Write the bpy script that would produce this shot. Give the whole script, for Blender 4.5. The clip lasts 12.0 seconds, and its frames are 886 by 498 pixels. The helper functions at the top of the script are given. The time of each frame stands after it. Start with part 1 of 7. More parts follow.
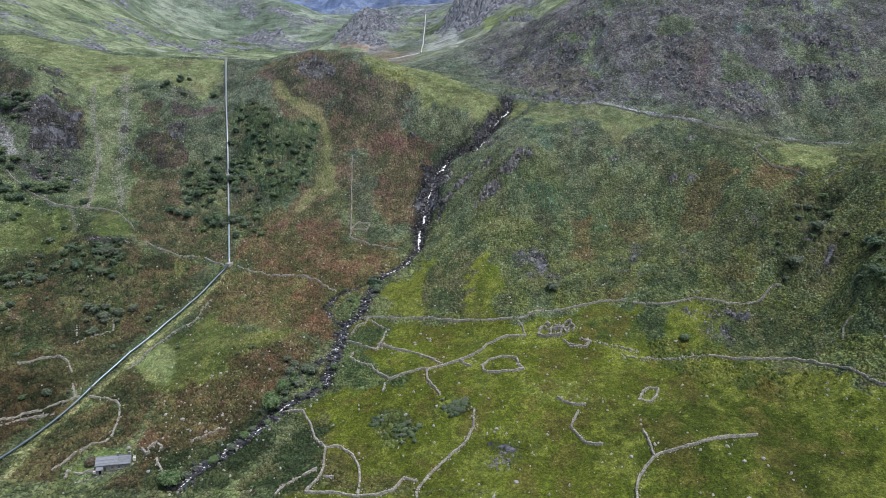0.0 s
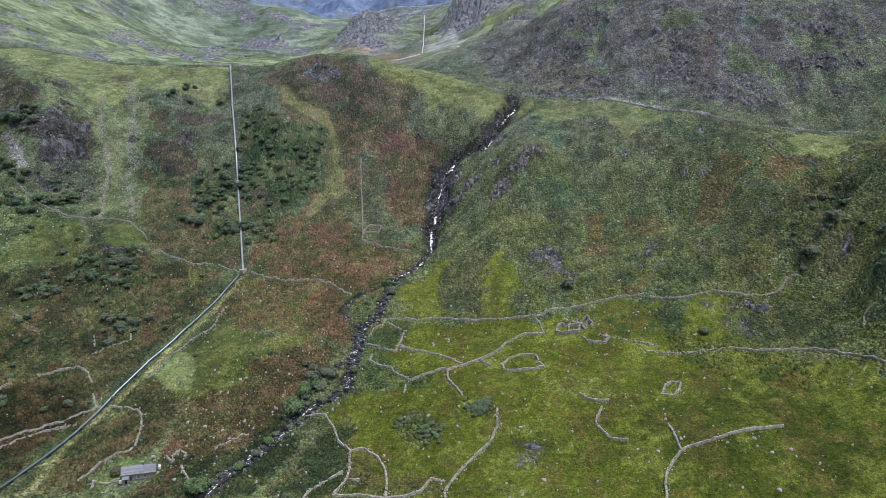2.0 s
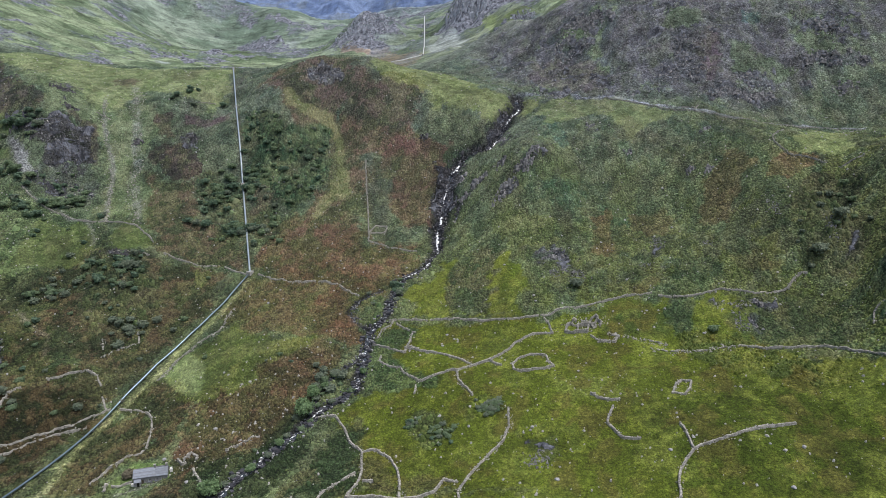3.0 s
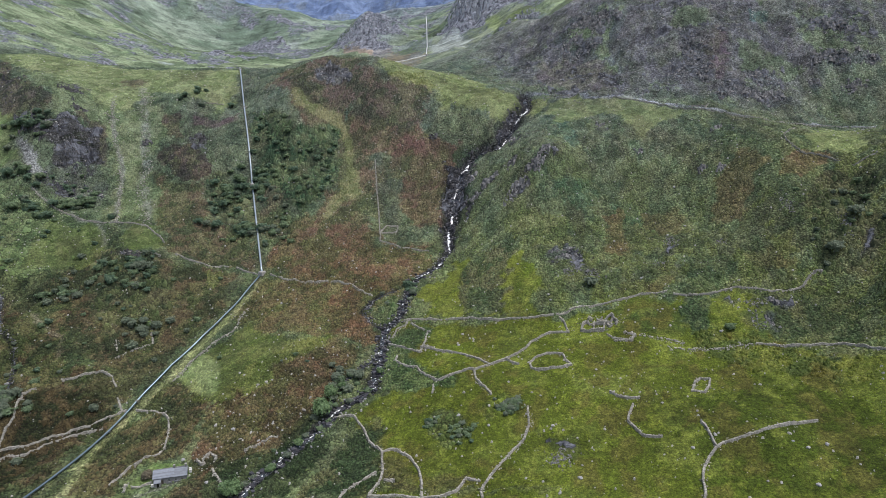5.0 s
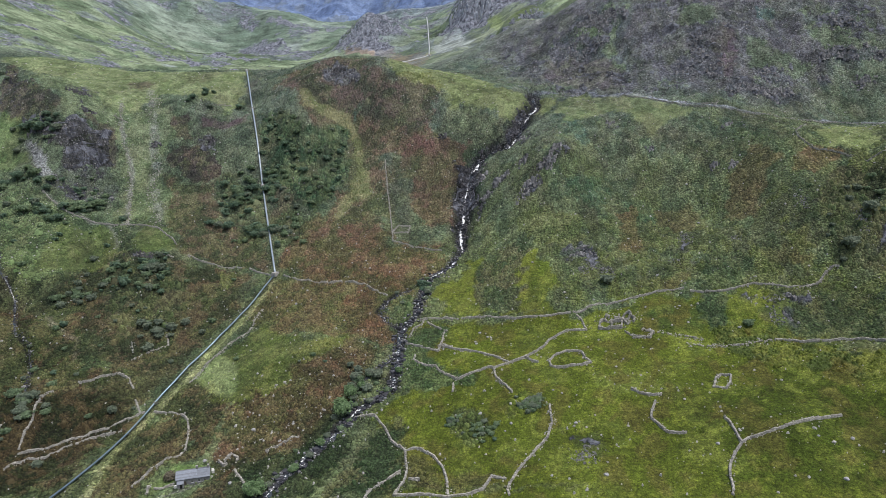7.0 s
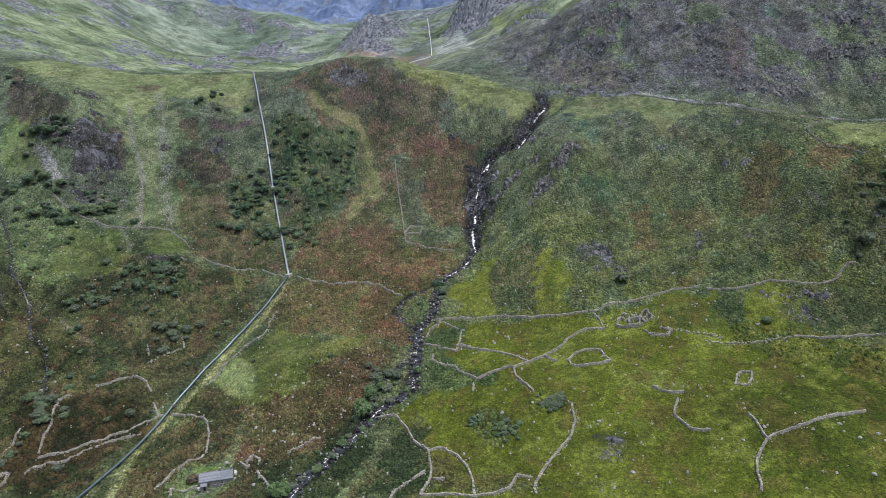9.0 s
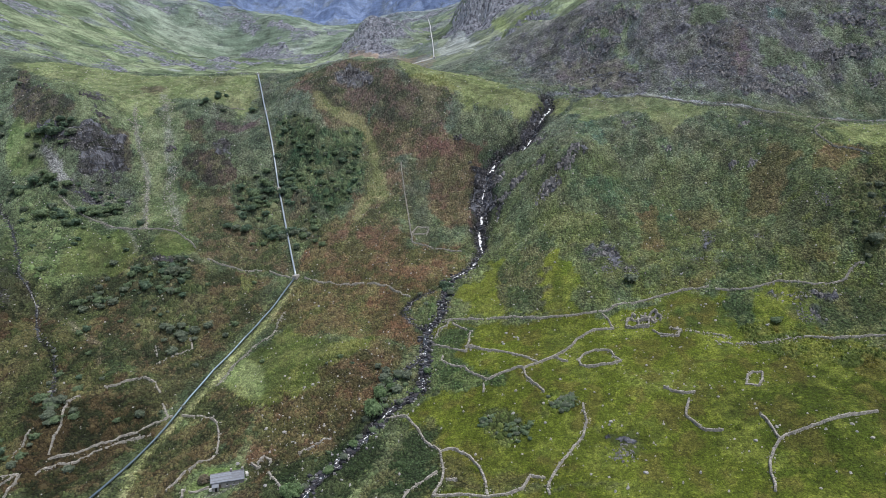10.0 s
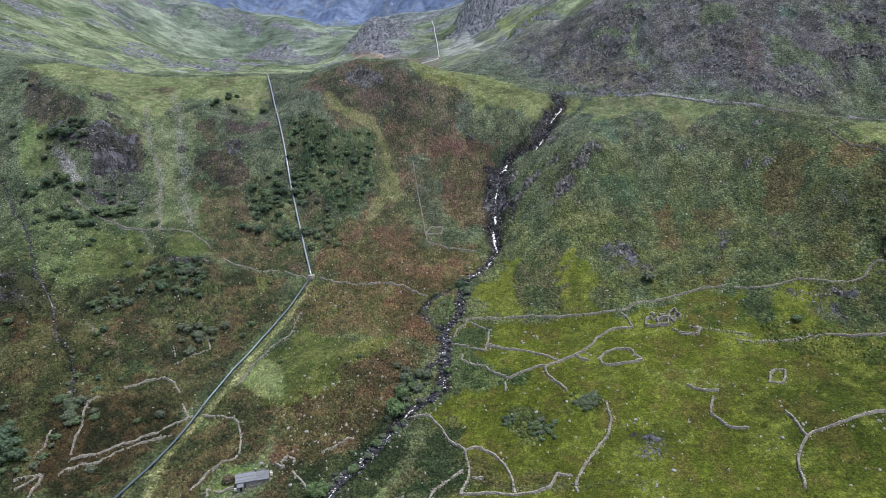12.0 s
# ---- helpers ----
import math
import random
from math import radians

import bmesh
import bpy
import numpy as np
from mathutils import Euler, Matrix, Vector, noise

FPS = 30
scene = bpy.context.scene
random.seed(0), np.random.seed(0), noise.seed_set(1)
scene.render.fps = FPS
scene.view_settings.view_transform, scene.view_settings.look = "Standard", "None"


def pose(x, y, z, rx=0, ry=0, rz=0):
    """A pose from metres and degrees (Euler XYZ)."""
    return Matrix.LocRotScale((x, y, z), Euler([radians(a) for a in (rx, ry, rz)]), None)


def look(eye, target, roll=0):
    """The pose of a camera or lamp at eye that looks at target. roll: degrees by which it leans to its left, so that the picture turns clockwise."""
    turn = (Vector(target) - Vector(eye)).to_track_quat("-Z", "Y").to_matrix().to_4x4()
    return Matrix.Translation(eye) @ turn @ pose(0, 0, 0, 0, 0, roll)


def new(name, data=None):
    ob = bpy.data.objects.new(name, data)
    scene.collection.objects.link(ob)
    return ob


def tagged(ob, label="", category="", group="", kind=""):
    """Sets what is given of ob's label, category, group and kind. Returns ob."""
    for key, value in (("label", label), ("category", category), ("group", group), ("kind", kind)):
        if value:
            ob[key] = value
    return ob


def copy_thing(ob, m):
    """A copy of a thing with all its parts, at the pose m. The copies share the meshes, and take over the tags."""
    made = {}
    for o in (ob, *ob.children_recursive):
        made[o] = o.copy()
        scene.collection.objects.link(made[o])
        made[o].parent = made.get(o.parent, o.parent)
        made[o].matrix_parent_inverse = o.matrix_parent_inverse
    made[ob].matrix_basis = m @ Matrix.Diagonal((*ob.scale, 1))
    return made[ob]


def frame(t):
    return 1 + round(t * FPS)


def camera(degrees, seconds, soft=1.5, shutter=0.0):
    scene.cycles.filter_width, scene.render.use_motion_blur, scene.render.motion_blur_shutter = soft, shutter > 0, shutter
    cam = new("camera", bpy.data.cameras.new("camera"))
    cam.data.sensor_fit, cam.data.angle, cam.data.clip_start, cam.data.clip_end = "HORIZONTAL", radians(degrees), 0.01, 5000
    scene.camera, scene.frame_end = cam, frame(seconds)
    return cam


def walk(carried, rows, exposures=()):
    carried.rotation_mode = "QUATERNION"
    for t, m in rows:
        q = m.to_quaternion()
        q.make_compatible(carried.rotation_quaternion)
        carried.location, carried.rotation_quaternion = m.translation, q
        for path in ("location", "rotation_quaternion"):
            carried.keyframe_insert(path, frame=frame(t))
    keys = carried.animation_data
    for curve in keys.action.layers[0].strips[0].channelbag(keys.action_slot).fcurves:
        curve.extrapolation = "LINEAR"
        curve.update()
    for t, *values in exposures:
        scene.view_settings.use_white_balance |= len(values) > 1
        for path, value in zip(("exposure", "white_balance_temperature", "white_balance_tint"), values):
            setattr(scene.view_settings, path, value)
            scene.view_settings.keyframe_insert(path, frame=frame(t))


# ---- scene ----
cam = camera(70.5, 12.0, soft=0.5)
METRES, EYE, TILT, LEAN, TURN = 55.0, 145.0, -12.0, -1.5, 0.0
ROWS = [
    (0.0, 0.0, 0.0, 0.0, -0.0, 0.0, -0.0),
    (0.5, -0.0271, 0.0006, -0.0005, 0.07, -0.01, 0.5),
    (1.0, -0.0573, 0.0005, -0.0016, 0.12, 0.01, 0.93),
    (1.5, -0.0912, -0.0, -0.0004, 0.16, 0.02, 1.32),
    (2.0, -0.1275, -0.0006, 0.0006, 0.2, 0.04, 1.65),
    (2.5, -0.1641, -0.0011, 0.0012, 0.23, 0.06, 1.93),
    (3.0, -0.2027, -0.0017, 0.0018, 0.22, 0.09, 2.14),
    (5.0, -0.3619, 0.0012, -0.0044, 0.1, 0.14, 2.36),
    (5.5, -0.4049, 0.0021, -0.0072, 0.09, 0.15, 2.47),
    (6.0, -0.4482, 0.0026, -0.0101, 0.08, 0.17, 2.55),
    (6.5, -0.493, 0.0014, -0.0136, 0.02, 0.18, 2.69),
    (7.0, -0.5382, 0.0006, -0.0151, -0.05, 0.21, 2.86),
    (9.0, -0.7192, -0.001, -0.0182, -0.23, 0.32, 3.35),
    (9.5, -0.7653, -0.0018, -0.0172, -0.25, 0.38, 3.39),
    (10.0, -0.8106, -0.0023, -0.0173, -0.28, 0.43, 3.41),
    (10.5, -0.8574, -0.0025, -0.0187, -0.31, 0.46, 3.47),
    (11.0, -0.9042, -0.0026, -0.0198, -0.31, 0.49, 3.53),
    (11.5, -0.9513, -0.0033, -0.0212, -0.31, 0.5, 3.57),
    (12.0, -0.9992, -0.0042, -0.0214, -0.33, 0.51, 3.6),
]
walk(cam, [(t, pose(0, 0, EYE, TILT, LEAN, TURN) @ pose(METRES * x, METRES * y, METRES * z, 90 + pitch, roll, yaw)) for t, x, y, z, yaw, pitch, roll in ROWS])

# ---- light: a bright overcast afternoon ----
world = bpy.data.worlds.new("overcast_sky")
scene.world = world
world.use_nodes = True
wn = world.node_tree.nodes
sky = wn.new("ShaderNodeTexSky")
sky.sky_type, sky.sun_disc = "NISHITA", False
sky.sun_elevation, sky.sun_rotation = radians(70), radians(124)
sky.air_density, sky.dust_density = 1.0, 4.0
wn["Background"].inputs["Strength"].default_value = 0.11
world.node_tree.links.new(sky.outputs[0], wn["Background"].inputs["Color"])
sun = new("sun", bpy.data.lights.new("sun", "SUN"))
sun.data.energy, sun.data.angle, sun.data.color = 1.8, radians(18), (1.0, 0.975, 0.94)
sun.matrix_world = look((0, 0, 0), (-0.3, 0.2, -1.0))
scene.view_settings.exposure = 0.5


# ---- materials ----
def node(tree, kind, **values):
    n = tree.nodes.new(kind)
    for key, value in values.items():
        if key in n.inputs:
            n.inputs[key].default_value = value
    return n


def plain(name, colour, rough=0.8, metal=0.0, grain=0.25, scale=3.0, bump_by=0.3, bump_scale=12.0, spread=0.0):
    """A procedural surface: a base colour with coarse stains and fine grain, and a fine relief. spread: how far objects and islands differ."""
    m = bpy.data.materials.new(name)
    m.use_nodes = True
    t = m.node_tree
    bsdf = t.nodes["Principled BSDF"]
    bsdf.inputs["Roughness"].default_value, bsdf.inputs["Metallic"].default_value = rough, metal
    where = node(t, "ShaderNodeTexCoord")
    coarse, fine = node(t, "ShaderNodeTexNoise", Scale=scale, Detail=6.0), node(t, "ShaderNodeTexNoise", Scale=scale * 7, Detail=4.0)
    for n in (coarse, fine):
        t.links.new(where.outputs["Object"], n.inputs["Vector"])
    both = node(t, "ShaderNodeMath")
    both.operation = "ADD"
    t.links.new(coarse.outputs["Fac"], both.inputs[0])
    t.links.new(fine.outputs["Fac"], both.inputs[1])
    ramp = node(t, "ShaderNodeMapRange")
    ramp.inputs["From Min"].default_value, ramp.inputs["From Max"].default_value = 0.65, 1.35
    ramp.inputs["To Min"].default_value, ramp.inputs["To Max"].default_value = 1 - grain, 1 + grain
    t.links.new(both.outputs[0], ramp.inputs["Value"])
    last = ramp.outputs[0]
    if spread:
        geo = node(t, "ShaderNodeNewGeometry")
        vary = node(t, "ShaderNodeMapRange")
        vary.inputs["To Min"].default_value, vary.inputs["To Max"].default_value = 1 - spread, 1 + spread
        t.links.new(geo.outputs["Random Per Island"], vary.inputs["Value"])
        times = node(t, "ShaderNodeMath")
        times.operation = "MULTIPLY"
        t.links.new(last, times.inputs[0])
        t.links.new(vary.outputs[0], times.inputs[1])
        last = times.outputs[0]
    mul = node(t, "ShaderNodeVectorMath")
    mul.operation = "SCALE"
    mul.inputs[0].default_value = colour
    t.links.new(last, mul.inputs["Scale"])
    t.links.new(mul.outputs[0], bsdf.inputs["Base Color"])
    if bump_by:
        relief = node(t, "ShaderNodeTexNoise", Scale=bump_scale, Detail=5.0)
        t.links.new(where.outputs["Object"], relief.inputs["Vector"])
        b = node(t, "ShaderNodeBump", Strength=bump_by, Distance=0.1)
        t.links.new(relief.outputs["Fac"], b.inputs["Height"])
        t.links.new(b.outputs[0], bsdf.inputs["Normal"])
    return m


def mapped(t, socket, lo, hi, to_lo, to_hi):
    r = node(t, "ShaderNodeMapRange")
    for key, value in (("From Min", lo), ("From Max", hi), ("To Min", to_lo), ("To Max", to_hi)):
        r.inputs[key].default_value = value
    t.links.new(socket, r.inputs["Value"])
    return r.outputs[0]


def maths(t, kind, a, b):
    m = node(t, "ShaderNodeMath")
    m.operation = kind
    for k, v in enumerate((a, b)):
        if isinstance(v, (int, float)):
            m.inputs[k].default_value = v
        else:
            t.links.new(v, m.inputs[k])
    return m.outputs[0]


def mixed(t, fac, a, b):
    m = node(t, "ShaderNodeMix")
    m.data_type = "RGBA"
    t.links.new(fac, m.inputs[0])
    t.links.new(a, m.inputs[6])
    t.links.new(b, m.inputs[7])
    return m.outputs[2]


def attribute(t, name, output):
    a = node(t, "ShaderNodeAttribute")
    a.attribute_name = name
    return a.outputs[output]


def ground_material():
    """Upland turf, bracken and heather: two colours of the cover on the plan mixed plant by plant, with shade painted
    between the clumps; bare rock shows in ledges.
    """
    m = bpy.data.materials.new("upland_ground")
    m.use_nodes = True
    t = m.node_tree
    bsdf = t.nodes["Principled BSDF"]
    bsdf.inputs["Roughness"].default_value = 0.95
    bsdf.inputs["Specular IOR Level"].default_value = 0.2
    where = node(t, "ShaderNodeTexCoord").outputs["Object"]

    def grain(size, detail=5.0, rough=0.7, vector=where, twist=0.0):
        n = node(t, "ShaderNodeTexNoise", Scale=1 / size, Detail=detail, Roughness=rough, Distortion=twist)
        t.links.new(vector, n.inputs["Vector"])
        return n.outputs["Fac"]

    shag = attribute(t, "shag", "Fac")
    plants, blades, stains, humps = grain(2.4, 6.0, 0.68), grain(0.9, 4.0, 0.62), grain(30.0, 9.0, 0.68), grain(4.5, 5.0, 0.6)
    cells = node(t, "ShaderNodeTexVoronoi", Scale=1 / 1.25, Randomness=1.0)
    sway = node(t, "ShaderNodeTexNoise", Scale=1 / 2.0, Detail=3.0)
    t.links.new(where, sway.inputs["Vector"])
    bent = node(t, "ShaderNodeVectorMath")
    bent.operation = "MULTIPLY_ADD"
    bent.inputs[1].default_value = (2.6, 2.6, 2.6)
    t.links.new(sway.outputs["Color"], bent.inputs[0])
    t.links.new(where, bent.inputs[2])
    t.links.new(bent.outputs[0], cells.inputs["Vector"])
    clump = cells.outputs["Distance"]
    choice = mapped(t, maths(t, "ADD", maths(t, "MULTIPLY", plants, 1.3), attribute(t, "blend", "Fac")), 0.5, 0.8, 0.0, 1.0)
    colour = mixed(t, choice, attribute(t, "tint", "Color"), attribute(t, "tint_b", "Color"))
    fine = maths(t, "MULTIPLY", mapped(t, blades, 0.32, 0.68, -0.5, 0.5), maths(t, "ADD", maths(t, "MULTIPLY", shag, 0.6), 0.4))
    # shade between the clumps, put into the colour: middles lighter, edges darker
    gap_shade = maths(t, "MULTIPLY", mapped(t, clump, 0.1, 0.78, 0.34, -0.62), maths(t, "ADD", maths(t, "MULTIPLY", shag, 0.72), 0.28))
    # runnels and terraces drawn out down the far fells
    along = node(t, "ShaderNodeMapping")
    along.inputs["Rotation"].default_value = (0, 0, radians(22))
    along.inputs["Scale"].default_value = (0.2, 1.0, 1.0)
    t.links.new(where, along.inputs["Vector"])
    runnel = maths(t, "MULTIPLY", mapped(t, grain(16.0, 8.0, 0.7, along.outputs[0], 0.3), 0.3, 0.7, -0.6, 0.6), attribute(t, "far", "Fac"))
    sward = maths(t, "MULTIPLY", mapped(t, grain(0.42, 3.0, 0.65), 0.32, 0.68, -0.62, 0.55), attribute(t, "sward", "Fac"))
    fine = maths(t, "ADD", fine, sward)
    broad = maths(t, "ADD", runnel, maths(t, "ADD", mapped(t, stains, 0.32, 0.68, -0.32, 0.32), mapped(t, humps, 0.3, 0.7, -0.22, 0.22)))
    leafy_light = mapped(t, plants, 0.35, 0.65, -0.22, 0.22)
    last = maths(t, "MULTIPLY", maths(t, "MULTIPLY", maths(t, "ADD", fine, 1.0), maths(t, "ADD", gap_shade, 1.0)), maths(t, "MULTIPLY", maths(t, "ADD", broad, 1.0), maths(t, "ADD", leafy_light, 1.0)))
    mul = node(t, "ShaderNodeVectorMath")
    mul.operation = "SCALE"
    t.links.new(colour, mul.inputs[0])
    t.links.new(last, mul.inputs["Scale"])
    # ledges of bare rock, drawn out along the slope
    flat = node(t, "ShaderNodeMapping")
    flat.inputs["Scale"].default_value = (1.0, 1.0, 2.0)
    t.links.new(where, flat.inputs["Vector"])
    ledge = grain(15.0, 10.0, 0.66, flat.outputs[0], 0.5)
    bare = mapped(t, maths(t, "ADD", ledge, attribute(t, "rocky", "Fac")), 0.86, 0.93, 0.0, 1.0)
    ramp = node(t, "ShaderNodeValToRGB")
    ramp.color_ramp.elements[0].position, ramp.color_ramp.elements[0].color = 0.4, (0.036, 0.039, 0.05, 1)
    ramp.color_ramp.elements[1].position, ramp.color_ramp.elements[1].color = 0.64, (0.21, 0.225, 0.265, 1)
    upright = node(t, "ShaderNodeMapping")
    upright.inputs["Scale"].default_value = (1.0, 1.0, 0.3)
    t.links.new(where, upright.inputs["Vector"])
    faces = grain(5.0, 6.0, 0.66, upright.outputs[0], 0.6)
    t.links.new(faces, ramp.inputs["Fac"])
    # haze put into the rock colour: the slate map only brightens distant rock
    stone = node(t, "ShaderNodeVectorMath")
    stone.operation = "SCALE"
    t.links.new(ramp.outputs["Color"], stone.inputs[0])
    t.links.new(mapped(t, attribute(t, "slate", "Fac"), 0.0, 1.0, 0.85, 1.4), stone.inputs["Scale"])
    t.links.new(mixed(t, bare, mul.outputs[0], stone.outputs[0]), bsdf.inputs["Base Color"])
    relief = maths(t, "ADD", maths(t, "MULTIPLY", mapped(t, clump, 0.1, 0.8, 1.0, 0.0), shag), maths(t, "ADD", blades, maths(t, "MULTIPLY", faces, maths(t, "MULTIPLY", bare, 3.0))))
    b = node(t, "ShaderNodeBump", Strength=0.8, Distance=0.7)
    t.links.new(relief, b.inputs["Height"])
    t.links.new(b.outputs[0], bsdf.inputs["Normal"])
    return m


def plant_material():
    """Bracken and heather: each plant has its own colour, mottled by its fronds."""
    m = bpy.data.materials.new("bracken_and_heather")
    m.use_nodes = True
    t = m.node_tree
    bsdf = t.nodes["Principled BSDF"]
    bsdf.inputs["Roughness"].default_value = 0.9
    bsdf.inputs["Specular IOR Level"].default_value = 0.2
    n = node(t, "ShaderNodeTexNoise", Scale=2.2, Detail=4.0, Roughness=0.7)
    t.links.new(node(t, "ShaderNodeTexCoord").outputs["Object"], n.inputs["Vector"])
    mul = node(t, "ShaderNodeVectorMath")
    mul.operation = "SCALE"
    t.links.new(attribute(t, "tint", "Color"), mul.inputs[0])
    t.links.new(mapped(t, n.outputs["Fac"], 0.3, 0.7, 0.6, 1.4), mul.inputs["Scale"])
    t.links.new(mul.outputs[0], bsdf.inputs["Base Color"])
    return m


GROUND = ground_material()
PLANTS = plant_material()
STONE = plain("lichened_wall_stone", (0.3, 0.29, 0.262), 0.9, grain=0.4, scale=0.7, bump_scale=6, spread=0.38)
HUT_STONE = plain("dark_slate_stone_walling", (0.19, 0.19, 0.19), 0.9, grain=0.4, scale=1.4, bump_scale=5)
ROCK = plain("grey_rock", (0.235, 0.237, 0.245), 0.85, grain=0.4, scale=0.6, bump_by=0.8, bump_scale=3, spread=0.3)
WET_ROCK = plain("wet_dark_rock", (0.04, 0.041, 0.05), 0.6, grain=0.5, scale=0.5, bump_by=0.8, bump_scale=2.5, spread=0.5)
OUTCROP_ROCK = plain("fissured_outcrop_rock", (0.15, 0.15, 0.155), 0.9, grain=0.5, scale=0.7, bump_by=0.9, bump_scale=2.5, spread=0.5)
CRAG_ROCK = plain("dark_crag_rock", (0.062, 0.062, 0.068), 0.85, grain=0.5, scale=0.4, bump_by=0.9, bump_scale=2, spread=0.55)
CLIFF_ROCK = plain("blue_grey_cliff_rock", (0.24, 0.26, 0.3), 0.9, grain=0.45, scale=0.09, bump_by=0.9, bump_scale=0.5, spread=0.28)
SLATE = plain("slate_roof", (0.19, 0.212, 0.25), 0.65, grain=0.22, scale=1.2, spread=0.22)
DARK_PANE = plain("dark_window_glass", (0.012, 0.013, 0.015), 0.15, grain=0.1, bump_by=0)
WHITE_PAINT = plain("weathered_white_paint", (0.62, 0.62, 0.6), 0.6, grain=0.12)
PIPE_DARK = plain("dark_painted_steel_pipe", (0.22, 0.29, 0.35), 0.28, 0.85, grain=0.14, scale=0.4, bump_by=0.03)
PIPE = plain("grey_painted_steel_pipe", (0.43, 0.5, 0.56), 0.28, 0.5, grain=0.14, scale=0.4, bump_by=0.05)
PIPE_PALE = plain("weathered_pale_steel_pipe", (0.5, 0.52, 0.53), 0.4, grain=0.14, scale=0.2, bump_by=0.05)
CONCRETE = plain("weathered_concrete", (0.33, 0.32, 0.3), 0.9, grain=0.25, scale=0.8)
BARK = plain("grey_bark", (0.10, 0.085, 0.065), 0.95, grain=0.3, scale=4)
